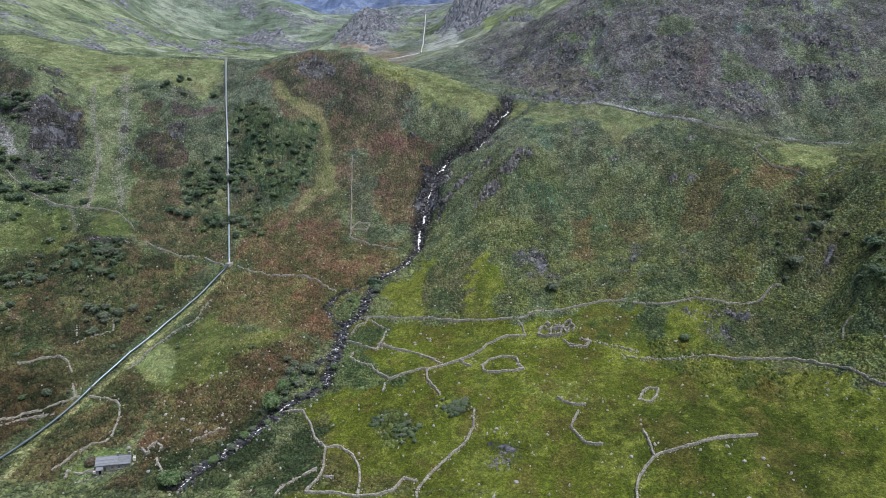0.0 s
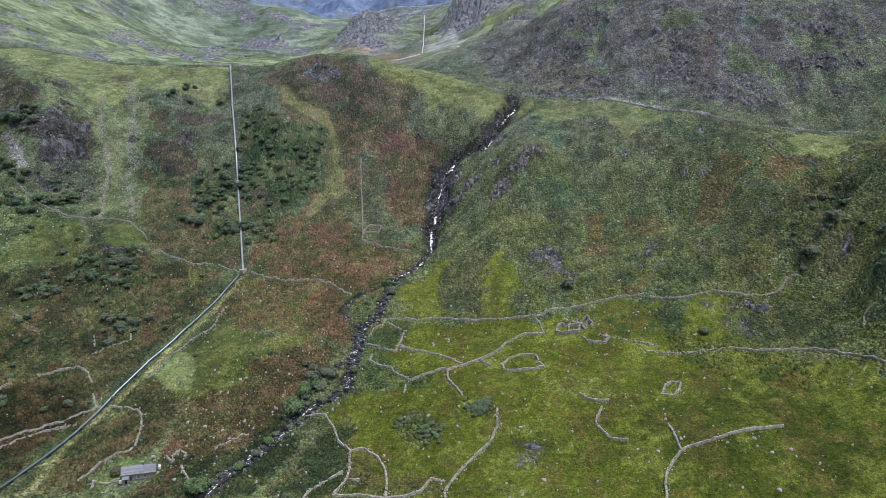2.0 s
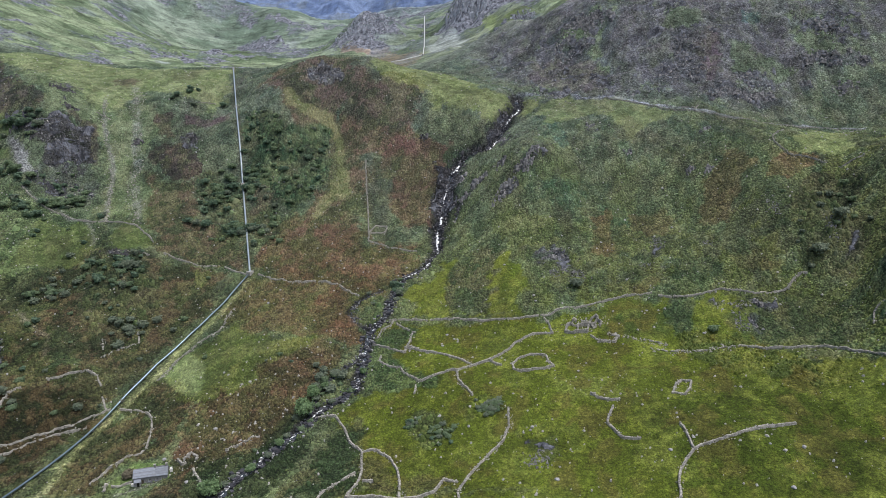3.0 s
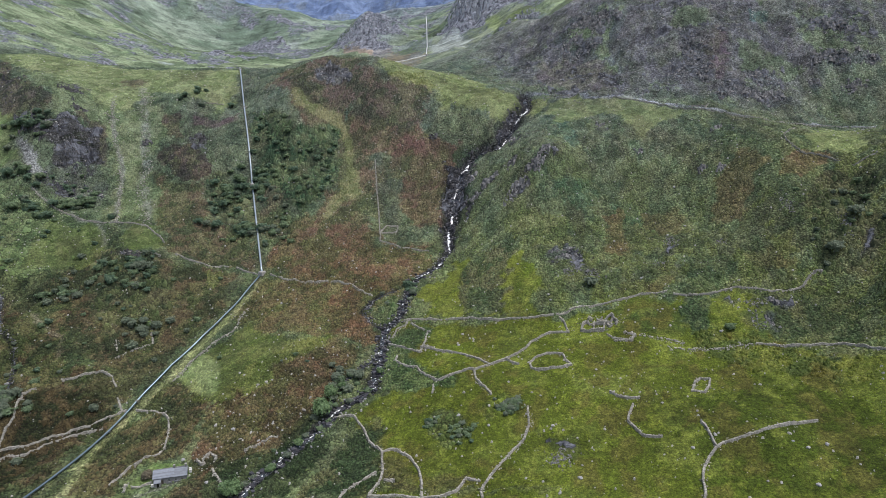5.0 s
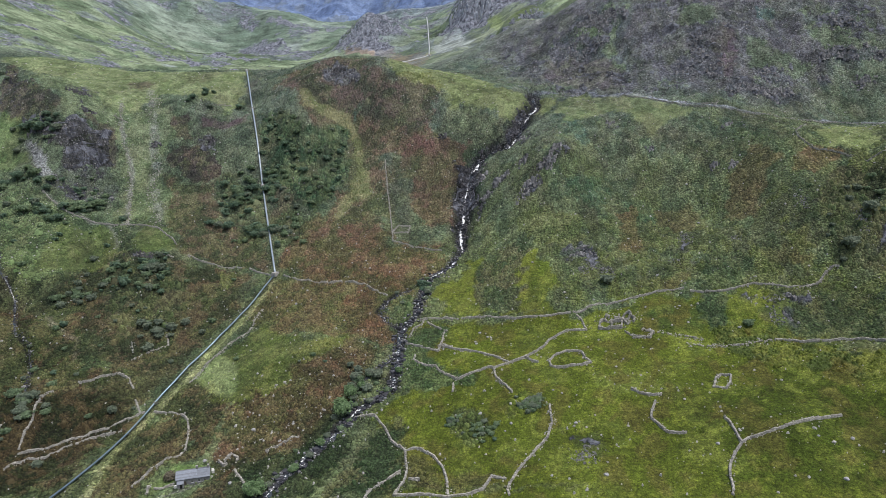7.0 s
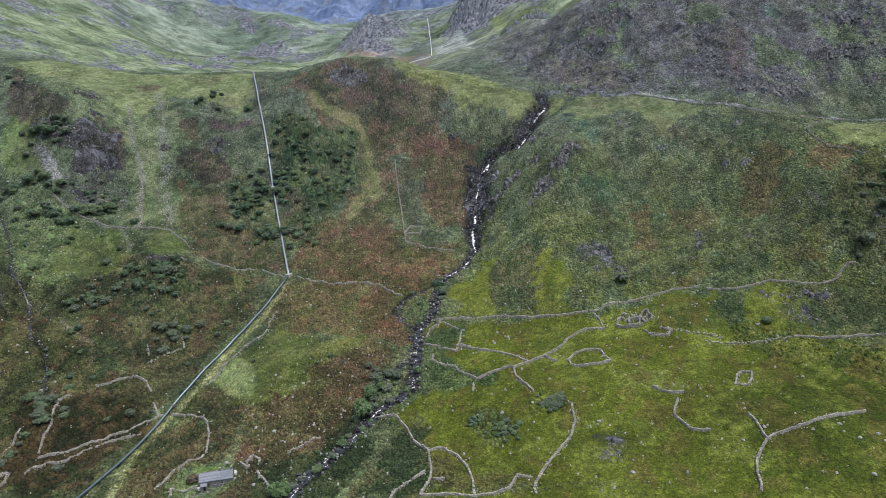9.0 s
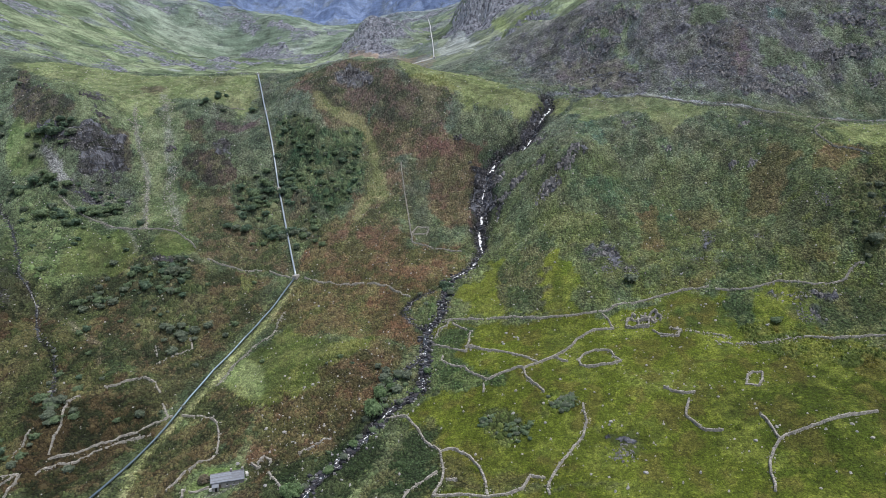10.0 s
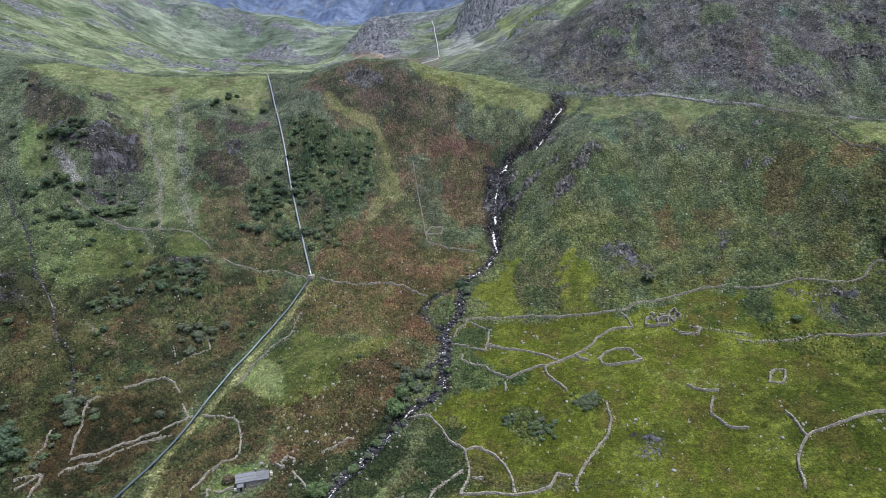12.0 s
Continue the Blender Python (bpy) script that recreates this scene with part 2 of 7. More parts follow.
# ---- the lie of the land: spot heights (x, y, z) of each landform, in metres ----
LAND = {
    "near_ground": [(-300, 0, -22), (-120, 0, -18), (0, 0, -6), (120, 0, 4), (300, 0, 14), (-300, 120, -18), (-150, 120, -14), (0, 120, 2), 
        (130, 120, 14), (300, 120, 30), (-320, 230, -14), (-180, 190, -12), (-80, 180, -4), (230, 180, 34)],
    "hut_ground": [(-134, 250, -4), (-146, 246, -5), (-123, 252, -1), (-176, 301, 2), (-156, 287, 2.5), (-183, 296, -1), (-229, 300, 7), 
        (-199, 316, 12), (-226, 271, -6.5), (-113, 258, -1.5), (-235, 287, 7), (-246, 279, -1), (-233, 254, -6.5), (-197, 258, -9)],
    "bracken_bank": [(-110, 296, 13.5), (-117, 285, 8.5), (-85, 343, 31), (-119, 368, 37), (-163, 404, 47.5), (-98, 318, 27), (-187, 338, 17.5), 
        (-245, 347, 25.5), (-265, 339, 30.5), (-257, 328, 17.5), (-221, 346, 25), (-254, 307, 10), (-267, 354, 33.5)],
    "beck": [(53, 535, 157), (33, 501, 134.5), (5, 497, 117.5), (-11, 457, 88.5), (-13, 417, 62.5), (-30, 382, 49), (-57, 343, 35.5), 
        (-51, 333, 29.5), (-50, 301, 22.5), (-70, 268, 9), (-46, 238, 6.5), (-26, 248, 10), (-32, 215, 4.5)],
    "field": [(94, 257, 27), (64, 248, 25), (56, 230, 17.5), (84, 217, 20), (107, 219, 27), (72, 200, 14), (111, 195, 18), (27, 221, 13.5), 
        (7, 257, 20.5), (-5, 282, 25), (30, 290, 29), (161, 254, 37), (139, 223, 25.5), (151, 229, 31.5), (140, 198, 23.5), (112, 205, 21.5), 
        (132, 282, 37.5), (150, 261, 37.5)],
    "wall_shelf": [(102, 322, 50), (70, 326, 45.5), (57, 310, 38), (39, 335, 47), (39, 322, 40.5), (3, 327, 36), (143, 306, 53), (169, 314, 58.5), 
        (65, 344, 54), (198, 297, 63.5), (188, 276, 53.5), (183, 265, 57), (165, 262, 41.5)],
    "right_shoulder": [(30, 423, 96.5), (48, 428, 114), (57, 437, 124), (136, 423, 112.5), (176, 470, 150), (200, 405, 130.5), (282, 463, 136), 
        (180, 363, 101), (165, 404, 115), (84, 419, 96.5), (63, 390, 80), (142, 378, 83), (117, 365, 72.5), (183, 320, 74.5), (198, 333, 94), 
        (210, 339, 90.5), (198, 284, 91), (217, 365, 113), (226, 476, 144), (231, 341, 120.5), (245, 365, 129)],
    "bracken_slope": [(-165, 484, 93.5), (-136, 395, 46.5), (-141, 466, 87.5), (-101, 532, 134), (-91, 497, 110), (-71, 494, 110.5), 
        (-61, 416, 63.5), (-26, 506, 126), (-31, 406, 56), (-134, 532, 149.5), (20, 535, 158.5)],
    "brow": [(-117, 575, 178), (-173, 578, 175.5), (-153, 584, 183), (-132, 584, 192), (-81, 574, 192), (-46, 580, 183), (-22, 572, 177.5), 
        (-118, 622, 202), (-66, 620, 196.5), (-10, 592, 182), (-110, 690, 200), (-40, 680, 191)],
    "left_slope": [(-257, 437, 75), (-227, 437, 73), (-284, 458, 87), (-275, 493, 109), (-234, 572, 168.5), (-215, 522, 131), (-200, 573, 156), 
        (-253, 399, 50.5), (-234, 400, 60.5), (-296, 380, 57), (-297, 390, 57.5), (-292, 365, 35), (-282, 408, 64), (-307, 429, 76), (-303, 366, 50), 
        (-308, 479, 102), (-299, 402, 65.5)],
    "left_crag": [(-283, 580, 173), (-338, 574, 181.5), (-345, 496, 129.5), (-313, 494, 131.5), (-318, 472, 111.5), (-357, 546, 184), 
        (-338, 525, 166.5), (-303, 601, 184), (-220, 600, 177.5), (-394, 544, 168.5), (-358, 458, 88.5), (-374, 501, 143), (-350, 456, 97.5)],
    "lip": [(-228, 640, 194), (-262, 646, 195), (-300, 640, 195.5), (-345, 622, 195), (-386, 612, 202), (-430, 600, 203), (-170, 640, 194), 
        (-260, 720, 190), (-400, 720, 205), (-160, 720, 190)],
    "right_fell": [(125, 625, 230), (91, 586, 181), (135, 562, 183.5), (204, 555, 209.5), (172, 497, 159), (218, 496, 160.5), (280, 519, 190.5), 
        (292, 477, 150.5), (313, 539, 218.5), (266, 556, 218), (173, 610, 237), (39, 632, 187.5), (76, 695, 238), (50, 807, 246.5), (4, 696, 207.5)],
    "upper_fell": [(140, 760, 300), (260, 700, 310), (420, 620, 290), (420, 480, 190), (330, 400, 140), (420, 330, 120), (560, 500, 260), 
        (320, 820, 370), (150, 900, 310), (330, 300, 100), (420, 180, 60)],
    "hanging_valley": [(-37, 1025, 238), (-150, 900, 214), (-300, 900, 206), (-60, 820, 206), (-200, 1100, 236), (-330, 1150, 240), (-420, 850, 212), 
        (-90, 1150, 252), (-250, 1300, 262), (-380, 1350, 272)],
    "left_fell": [(-497, 1047, 248.5), (-623, 1125, 295), (-731, 1138, 334.5), (-729, 1332, 366), (-698, 1406, 359), (-687, 1649, 400.5), 
        (-620, 760, 260), (-800, 900, 360), (-1000, 1300, 480), (-560, 600, 225), (-700, 400, 200), (-520, 450, 140), (-480, 330, 60), 
        (-900, 1700, 520)],
    "cwm_head": [(-579, 1704, 394), (-493, 1589, 311), (-314, 1590, 348), (-412, 1528, 298), (-392, 1575, 338), (-640, 1730, 442), (-540, 1740, 425),
        (-422, 1740, 424), (-350, 1740, 402), (-277, 1740, 391), (-44, 1505, 365), (-687, 1649, 401), (-698, 1406, 359), (-480, 2000, 400), (-300, 2000, 385)],
    "far_hills": [(-140, 1900, 452), (-20, 1900, 456), (-30, 1700, 410), (60, 1400, 385), (150, 1800, 500), (250, 1300, 440), (-546, 2900, 633),
        (-815, 2900, 660), (-250, 2900, 640), (-300, 2450, 470), (-600, 2450, 480), (-400, 3300, 900), (300, 2500, 700), (0, 2300, 500)],
}
BOUND = [(-2600, -600, 60), (0, -600, -10), (2600, -600, 200), (-2600, 1500, 700), (2600, 1500, 800), (1300, 700, 520), (-1500, 700, 480), (1400, 1900, 750),
         (-1600, 2300, 800), (0, 4600, 1000), (-2600, 4600, 900), (2600, 4600, 1000)]

PTS = np.array([p for rows in LAND.values() for p in rows] + BOUND, float)


def tps(r2):
    return 0.5 * r2 * np.log(r2 + 1e-12)


def solve_land():
    p, z = PTS[:, :2] / 300, PTS[:, 2]
    n = len(p)
    k = tps(((p[:, None] - p[None]) ** 2).sum(-1)) + 0.0012 * np.eye(n)
    q = np.hstack([np.ones((n, 1)), p])
    a = np.block([[k, q], [q.T, np.zeros((3, 3))]])
    return np.linalg.solve(a, np.concatenate([z, np.zeros(3)]))


COEF = solve_land()


def smooth_land(x, y):
    """Height of the smooth ground, by a plate bent over the spot heights."""
    shape = np.shape(x)
    u, v = np.ravel(x) / 300, np.ravel(y) / 300
    z = COEF[-3] + COEF[-2] * u + COEF[-1] * v
    for (px, py), c in zip(PTS[:, :2] / 300, COEF[:-3]):
        z = z + c * tps((u - px) ** 2 + (v - py) ** 2)
    return z.reshape(shape)


# ---- the plan: dry-stone walls, becks, tracks and the pipeline, as lines on the ground ----
WALLS = {}
WALLS["track_upper"] = [(-181.3, 296.5), (-186.7, 293.1), (-192.3, 288.8), (-199, 284.5), (-204.4, 280.6), (-211, 276.8), (-217.2, 272.6), (-224.8, 268.9), (-227.2, 267.3)]
WALLS["track_lower"] = [(-186.9, 285.8), (-193.9, 282.1), (-200.1, 280.1), (-206.4, 275.6), (-210.4, 272.4), (-214.7, 267.4), (-220.5, 265.7), (-225.2, 262.1), (-227.8, 257.7)]
WALLS["track_end"] = [(-233.6, 256.7), (-240.4, 255.3), (-244.8, 254.1)]
WALLS["track_end_b"] = [(-234.5, 256.1), (-238, 253.4), (-241.3, 248.6)]
WALLS["track_end_c"] = [(-233.8, 256), (-233.3, 249.6), (-232.7, 244.2)]
WALLS["hut_loop"] = [(-176, 296.1), (-165.8, 292.2), (-158.6, 287.7), (-153.6, 282.9), (-150.9, 276.7), (-149.3, 270.7), (-148.1, 263.1), (-148.8, 258.7), (-154.5, 257.9), (-156.4, 253.6), (-159.1, 250.2), (-160.2, 246.2), (-162.2, 241.1)]
WALLS["corner"] = [(-221.6, 312), (-215.8, 312.7), (-210.9, 315.6), (-203.5, 318.4), (-199, 316.5), (-195.7, 313.6), (-192.5, 309.8)]
WALLS["corner_b"] = [(-188.9, 304.1), (-186.1, 300.1), (-183.8, 296.6)]
WALLS["long_left"] = [(-229, 270.8), (-230.1, 277.9), (-229.9, 284.5), (-232, 290.5), (-235.6, 300.7), (-231.1, 304.9)]
WALLS["steps_b"] = [(-243.6, 267.3), (-242, 271.7), (-243.1, 277.6), (-243.7, 282.2)]
WALLS["rubble"] = [(-202.2, 330), (-197.5, 334.8), (-192.2, 338.3), (-187.4, 341)]
WALLS["stub"] = [(-192.5, 358.4), (-189.6, 350.2), (-186.5, 342)]
WALLS["stub_b"] = [(-206.8, 341.8), (-203.5, 336)]
WALLS["kink_left"] = [(-316.7, 457.8), (-299.8, 449.8), (-283.2, 443.1), (-267.5, 438.1), (-253.7, 436.8), (-245.9, 437.3), (-226.9, 436.2), (-215.2, 426.2), (-207.5, 419.4)]
WALLS["kink_left_b"] = [(-227.1, 402.9), (-214.6, 405.3), (-205.3, 406.4)]
WALLS["kink_left_c"] = [(-196.9, 410.5), (-180.7, 406.3), (-170.5, 405.2), (-159.2, 405.2)]
WALLS["kink_left_d"] = [(-155.2, 404.4), (-146.3, 399.3), (-138.4, 395.5)]
WALLS["kink_right"] = [(-130.1, 394.3), (-121.4, 388.1), (-105.8, 382.6), (-86, 377.9), (-76.2, 375.1), (-70.9, 369.6), (-61, 361.3)]
WALLS["straight"] = [(-70.2, 494.9), (-67.6, 474.8), (-63.8, 445.5), (-60.4, 416.3), (-54.6, 413.9), (-46.9, 412), (-41.5, 412.6), (-28.2, 408.4)]
WALLS["pen_top"] = [(-61.1, 427.4), (-56.9, 433.2), (-49.7, 432.5), (-50.6, 426.9), (-60.4, 424.7)]
WALLS["low_track"] = [(-137, 365.6), (-139, 359.3), (-139.6, 350.1), (-140.3, 346.1), (-144.1, 343.2), (-150, 338.8), (-151.6, 335.2), (-155.3, 330.4), (-157.7, 324.4), (-159.9, 319.8), (-161.9, 314.7), (-164.2, 312.5)]
WALLS["bank_stones"] = [(-109.1, 256.8), (-103.3, 258.1), (-100, 259.1), (-97.7, 261), (-95.3, 261.7)]
WALLS["ruin_wall"] = [(-119.9, 246.1), (-116.8, 240.7), (-113.6, 236.4), (-111.2, 232.8)]
WALLS["hut_front"] = [(-153.5, 235.8), (-154.7, 239.7), (-150.3, 238), (-146.5, 238.5), (-143.6, 239.2)]
WALLS["beck_side"] = [(-70.5, 267.9), (-60.5, 265.4), (-55.4, 256.9), (-51.2, 247.5), (-45.8, 240.3), (-44.4, 229.6), (-45.4, 222.3), (-49.3, 215.6)]
WALLS["fold"] = [(-45.8, 240.3), (-40.2, 241.2), (-33.7, 236.1), (-29.7, 227.1), (-28.2, 218.2), (-28.2, 211.8)]
WALLS["fold_b"] = [(-47.4, 229.1), (-53.1, 224.7), (-58.9, 221.8), (-61.2, 216.7)]
WALLS["bottom"] = [(-48.9, 215.1), (-40.5, 214.1), (-28.2, 210.6), (-21.1, 210.6), (-15.4, 211.4), (-11.4, 217.6), (-6.5, 215.1)]
WALLS["field_line"] = [(16.5, 252.3), (16.2, 241.9), (13.1, 235), (5.7, 226.1), (-0.2, 220.3), (-4.5, 213.8), (-6.3, 209.2), (-5.9, 206.4)]
WALLS["long_a"] = [(-40.9, 335.5), (-33.4, 335.5), (-24.8, 333.7), (-13.4, 331.3), (3.1, 327.1), (19, 322.1), (29.2, 321.6), (43.2, 320.5), (51.9, 322.9), (64.4, 324), (77, 325.4), (87.2, 325.2), (100.5, 322.5)]
WALLS["long_b"] = [(103.9, 320.7), (119.9, 315.9), (133.5, 315.6), (140.3, 313.4), (148.2, 309.4), (157.9, 309.1), (166.1, 310.1), (170.5, 313.2), (173.8, 314.2), (176.9, 312.9)]
WALLS["link"] = [(42.9, 318.7), (44.7, 312.7), (45.6, 307.7)]
WALLS["mid"] = [(45.5, 307), (34.9, 307.8), (26.2, 302.5), (19.4, 295.7), (10.9, 288.5), (1.3, 285.1), (-4.4, 282.2), (-7.1, 283.5), (-15.4, 282.6), (-21.9, 280.3), (-30.7, 288.6), (-32.6, 293.3), (-36.9, 295.3), (-40.6, 297.2), (-43.5, 299.9), (-43.2, 304.7)]
WALLS["mid_b"] = [(-4.4, 282.2), (-4.1, 274.9), (1.9, 263.6)]
WALLS["mid_c"] = [(10.9, 288.5), (13.3, 285.2), (16.8, 283.7)]
WALLS["round_fold"] = [(22.3, 284), (25.8, 288.2), (32, 292), (39, 289.4), (39.8, 282.6), (41.4, 279.3), (36.6, 277.9), (27.7, 278.3), (22.2, 279.9), (22.3, 284)]
WALLS["small_fold"] = [(88, 252.7), (92.2, 260.1), (95.7, 262.4), (99, 260.9), (96.8, 256.2), (93.1, 251), (88, 252.7)]
WALLS["bar"] = [(53.4, 255.6), (56.1, 252.3), (60.4, 250.3), (64.3, 249.8)]
WALLS["hook"] = [(60.8, 246.2), (57.6, 240.9), (56.6, 237.8), (58.5, 233.6), (60.2, 229.5), (66.6, 227.4)]
WALLS["south_arm"] = [(84, 231.9), (84, 227), (84.1, 222.2), (83.8, 217.3)]
WALLS["south"] = [(125.9, 224.7), (113.2, 222.2), (104.4, 219.4), (95.5, 218.6), (87, 218.7), (83.8, 216.4), (79.1, 211.9), (75.4, 207.5), (72.9, 202.2), (71.7, 196.9), (70.4, 194.5)]
WALLS["east"] = [(128.9, 280.2), (130.8, 280.5), (139, 275.8), (148.1, 273.3), (159.9, 270), (166.8, 262.7), (168.1, 259.9), (171.8, 253.1), (173.8, 248.7), (174.4, 245.1), (175.5, 241.6), (176.3, 237.7), (177.9, 234.5), (179.1, 232.9)]
WALLS["east_bank"] = [(89.7, 286), (103, 282.7), (111.5, 281.3), (120.2, 280.9), (127.2, 280.5)]
WALLS["fold_beck"] = [(-48.5, 317), (-42.3, 312.4), (-37.3, 309.4), (-31.3, 305.9), (-28.9, 314.2), (-27.9, 322.9)]
WALLS["fold_beck_b"] = [(-36.8, 332.8), (-32.5, 328.5), (-26.3, 324.2)]
WALLS["fold_beck_c"] = [(-29.4, 310.7), (-24, 306.9)]
WALLS["fold_beck_d"] = [(-19.7, 303.7), (-14, 301.5)]
WALLS["beck_edge"] = [(-46.8, 323), (-44.5, 329.6), (-40.4, 331.9), (-38.9, 335.6)]
WALLS["ruin_yard"] = [(66, 296.2), (73.7, 293.8), (76.5, 298.4), (72, 300.6)]
WALLS["yard_line"] = [(78.7, 297.8), (85.3, 294.7), (91.7, 291.6), (97.9, 288.3)]
WALLS["hill_wall"] = [(212.6, 416), (199.8, 404.8), (198.1, 397.5), (201.5, 386), (211.1, 378.4), (215.6, 370.6)]
WALLS["hill_wall_b"] = [(219, 362.8), (223.1, 362.3), (228.5, 361), (231.1, 361.2)]
WALLS["east_stub"] = [(180.9, 265.9), (184.8, 271.6), (187, 272.7), (188.6, 271.7)]
WALLS["gully_wall"] = [(166.2, 310.1), (170.5, 313.5), (174.1, 313.9), (176.7, 313.3)]
WALLS["lip_wall"] = [(-282.5, 526.8), (-290.2, 527.4), (-293.9, 529.4)]
WALLS["lip_line"] = [(-224, 563.1), (-210.1, 571)]
WALLS["fold_beck_e"] = [(-31.2, 310.3), (-24.4, 306.5), (-20.1, 304.4), (-9.5, 298.7), (-3.7, 293.4), (2.6, 287.1)]
WALLS["mid_stub"] = [(-24.6, 277.7), (-24.6, 275.1), (-24.7, 272.7)]
WALLS["track_fold"] = [(165.9, 470.6), (171.4, 469.7), (174.5, 466.6), (178.1, 470.2)]
WALLS["low_step"] = [(-43.5, 224.9), (-39.6, 223.3)]
LINES = {}
LINES["pipe"] = [(-207, 196), (-194.8, 243.5), (-177.3, 302.4), (-168.1, 324.1), (-157.1, 345.7), (-146, 370.5), (-136.3, 396.3)]
LINES["pipe_up"] = [(-136.3, 396.3), (-151.5, 444.1), (-164, 483.3), (-172.1, 509.5), (-187.4, 555.6), (-214, 640)]
LINES["beck"] = [(54.6, 552), (54.1, 531.6), (44.1, 519.5), (33.1, 503.2), (24.6, 493.2), (13.3, 495), (5.7, 494.9), (-2.6, 480), (-8.8, 464.6), (-11.7, 446.5), (-13.9, 429.6), (-13.9, 407.1), (-21, 392.1), (-30, 382.4), (-37, 375.3), (-39.2, 365.1), (-42.1, 348), (-43.8, 341.2), (-50.4, 332.7), (-52.3, 322.9), (-51.8, 297.6), (-53.7, 284), (-59.5, 278.3), (-68.3, 272.6), (-75, 263.8), (-81.3, 255), (-89.6, 246.5), (-96.7, 235.7), (-101.1, 226.1)]
LINES["beck_left"] = [(-46, 366.9), (-58.4, 357), (-64.3, 347.4), (-60.3, 338.5), (-54.7, 334.1), (-49.4, 332.7)]
LINES["beck_braid"] = [(-52, 309.5), (-60.2, 301.2), (-67.3, 292.8), (-72.1, 285.7), (-72.2, 278.1), (-71.8, 268.9)]
LINES["side_beck"] = [(-378.5, 478.1), (-369.5, 468.7), (-357.9, 452.9), (-334.5, 428.7), (-321.6, 409.2), (-312, 397), (-305.4, 383.7), (-301.3, 380.3), (-294.2, 375.1), (-288.6, 371.4), (-284.8, 361.3), (-271.4, 341.5), (-262, 336.8), (-258.3, 331.8), (-253.9, 323.8), (-249.4, 311.6), (-244, 299.9)]
LINES["pipe_track"] = [(-134.1, 395.3), (-137.1, 382.1), (-144.1, 363.2), (-154.9, 338.8), (-165, 318.3), (-174.4, 300.4), (-181.2, 284.9), (-183.8, 267.6), (-182.6, 248.9), (-182.8, 237.5)]
LINES["hill_track"] = [(57.1, 556.2), (80.5, 545.9), (101.5, 533.6), (119.7, 515.5), (137.3, 499.6), (152.8, 481.8), (168.4, 467.9), (184.8, 458.1), (197.4, 450.3), (208, 446), (217, 443), (242.1, 457.1), (261.2, 461.2), (275.3, 457.6), (287.3, 447.7)]
LINES["left_path"] = [(-266.6, 361), (-255.9, 350.9), (-245.7, 346.1), (-236.1, 340.6), (-230.9, 328.1)]
LINES["bank_path"] = [(-316.3, 460.3), (-303.8, 454.1), (-290.6, 448.5), (-273.2, 440.7), (-259.9, 438.5), (-245.1, 415.4)]
LINES["far_pipe"] = [(-84, 980), (-57, 1005), (-38, 1026), (-38, 1141), (-41, 1330), (-45, 1512)]
LINES["stony_strip"] = [(-283.6, 580.7), (-271.9, 558.4), (-268.4, 541.6), (-257.9, 524.4), (-256.3, 511.7), (-247.7, 494.4), (-246.5, 479), (-228.3, 440.3)]
LINES["stony_gully"] = [(-294.2, 546.4), (-284.4, 519.1), (-275.7, 506.9), (-268, 493.7), (-258.8, 467.3), (-248.1, 438.6)]
LINES["field_track"] = [(72.7, 276.6), (93.9, 269.8), (109, 263.3), (113.4, 257.8), (111.3, 250), (102.8, 242.2), (87.2, 235.8), (78.3, 230.8)]
LINES["field_track_b"] = [(142.6, 240.5), (135.9, 225.1), (131.3, 208.7), (126.6, 197.7)]
LINES["field_track_c"] = [(80.3, 319.9), (73.5, 298.9), (72.7, 276.6), (57.6, 252.4)]
LINES["fell_path"] = [(57.7, 550.1), (45.4, 568.6), (29.8, 587.6), (46.3, 620.1), (35.7, 651.6), (11.9, 680.4)]


# ---- plant cover: patches on the plan ----
PATCH = {}
PATCH["field"] = [(-46, 334), (-19, 330), (2, 324), (38, 319), (70, 324), (101, 320), (128, 314), (139, 306), (128, 294), (126, 284), (150, 274), (166, 254), (178, 231), (190, 140), (-70, 150), (-58, 205), (-48, 241), (-62, 264), (-50, 278), (-43, 301)]
PATCH["field_low"] = [(-66, 218), (-45, 237), (-31, 215), (19, 203), (-44, 214)]
PATCH["red_b"] = [(-84, 350), (-83, 360), (-73, 370), (-65, 375), (-55, 371), (-64, 358), (-65, 345), (-53, 328), (-56, 322), (-68, 322), (-79, 334)]
PATCH["bracken_up"] = [(-138, 430), (-114, 452), (-79, 432), (-59, 414), (-28, 412), (-21, 396), (-45, 367), (-69, 365), (-88, 373), (-131, 395)]
PATCH["bracken_mid"] = [(-98, 540), (-60, 535), (-23, 515), (-14, 497), (-63, 497), (-82, 507)]
PATCH["low_bracken"] = [(-132, 287), (-116, 304), (-102, 308), (-67, 309), (-67, 288), (-78, 266), (-95, 250), (-109, 238), (-135, 263), (-127, 272)]
PATCH["left_heath"] = [(-251, 412), (-204, 406), (-154, 397), (-154, 361), (-175, 325), (-185, 306), (-210, 322), (-240, 343), (-261, 372), (-264, 400)]
PATCH["left_low"] = [(-308, 352), (-287, 364), (-237, 332), (-190, 313), (-182, 296), (-199, 248), (-248, 249)]
PATCH["shelf_grass"] = [(-218, 303), (-195, 323), (-175, 325), (-186, 300)]
PATCH["field_east"] = [(92, 252), (143, 261), (177, 229), (152, 189), (76, 194), (61, 220)]
PATCH["hut_bracken"] = [(-184, 295), (-165, 289), (-152, 281), (-146, 259), (-156, 259), (-160, 249), (-163, 238), (-182, 242), (-181, 258), (-184, 278)]
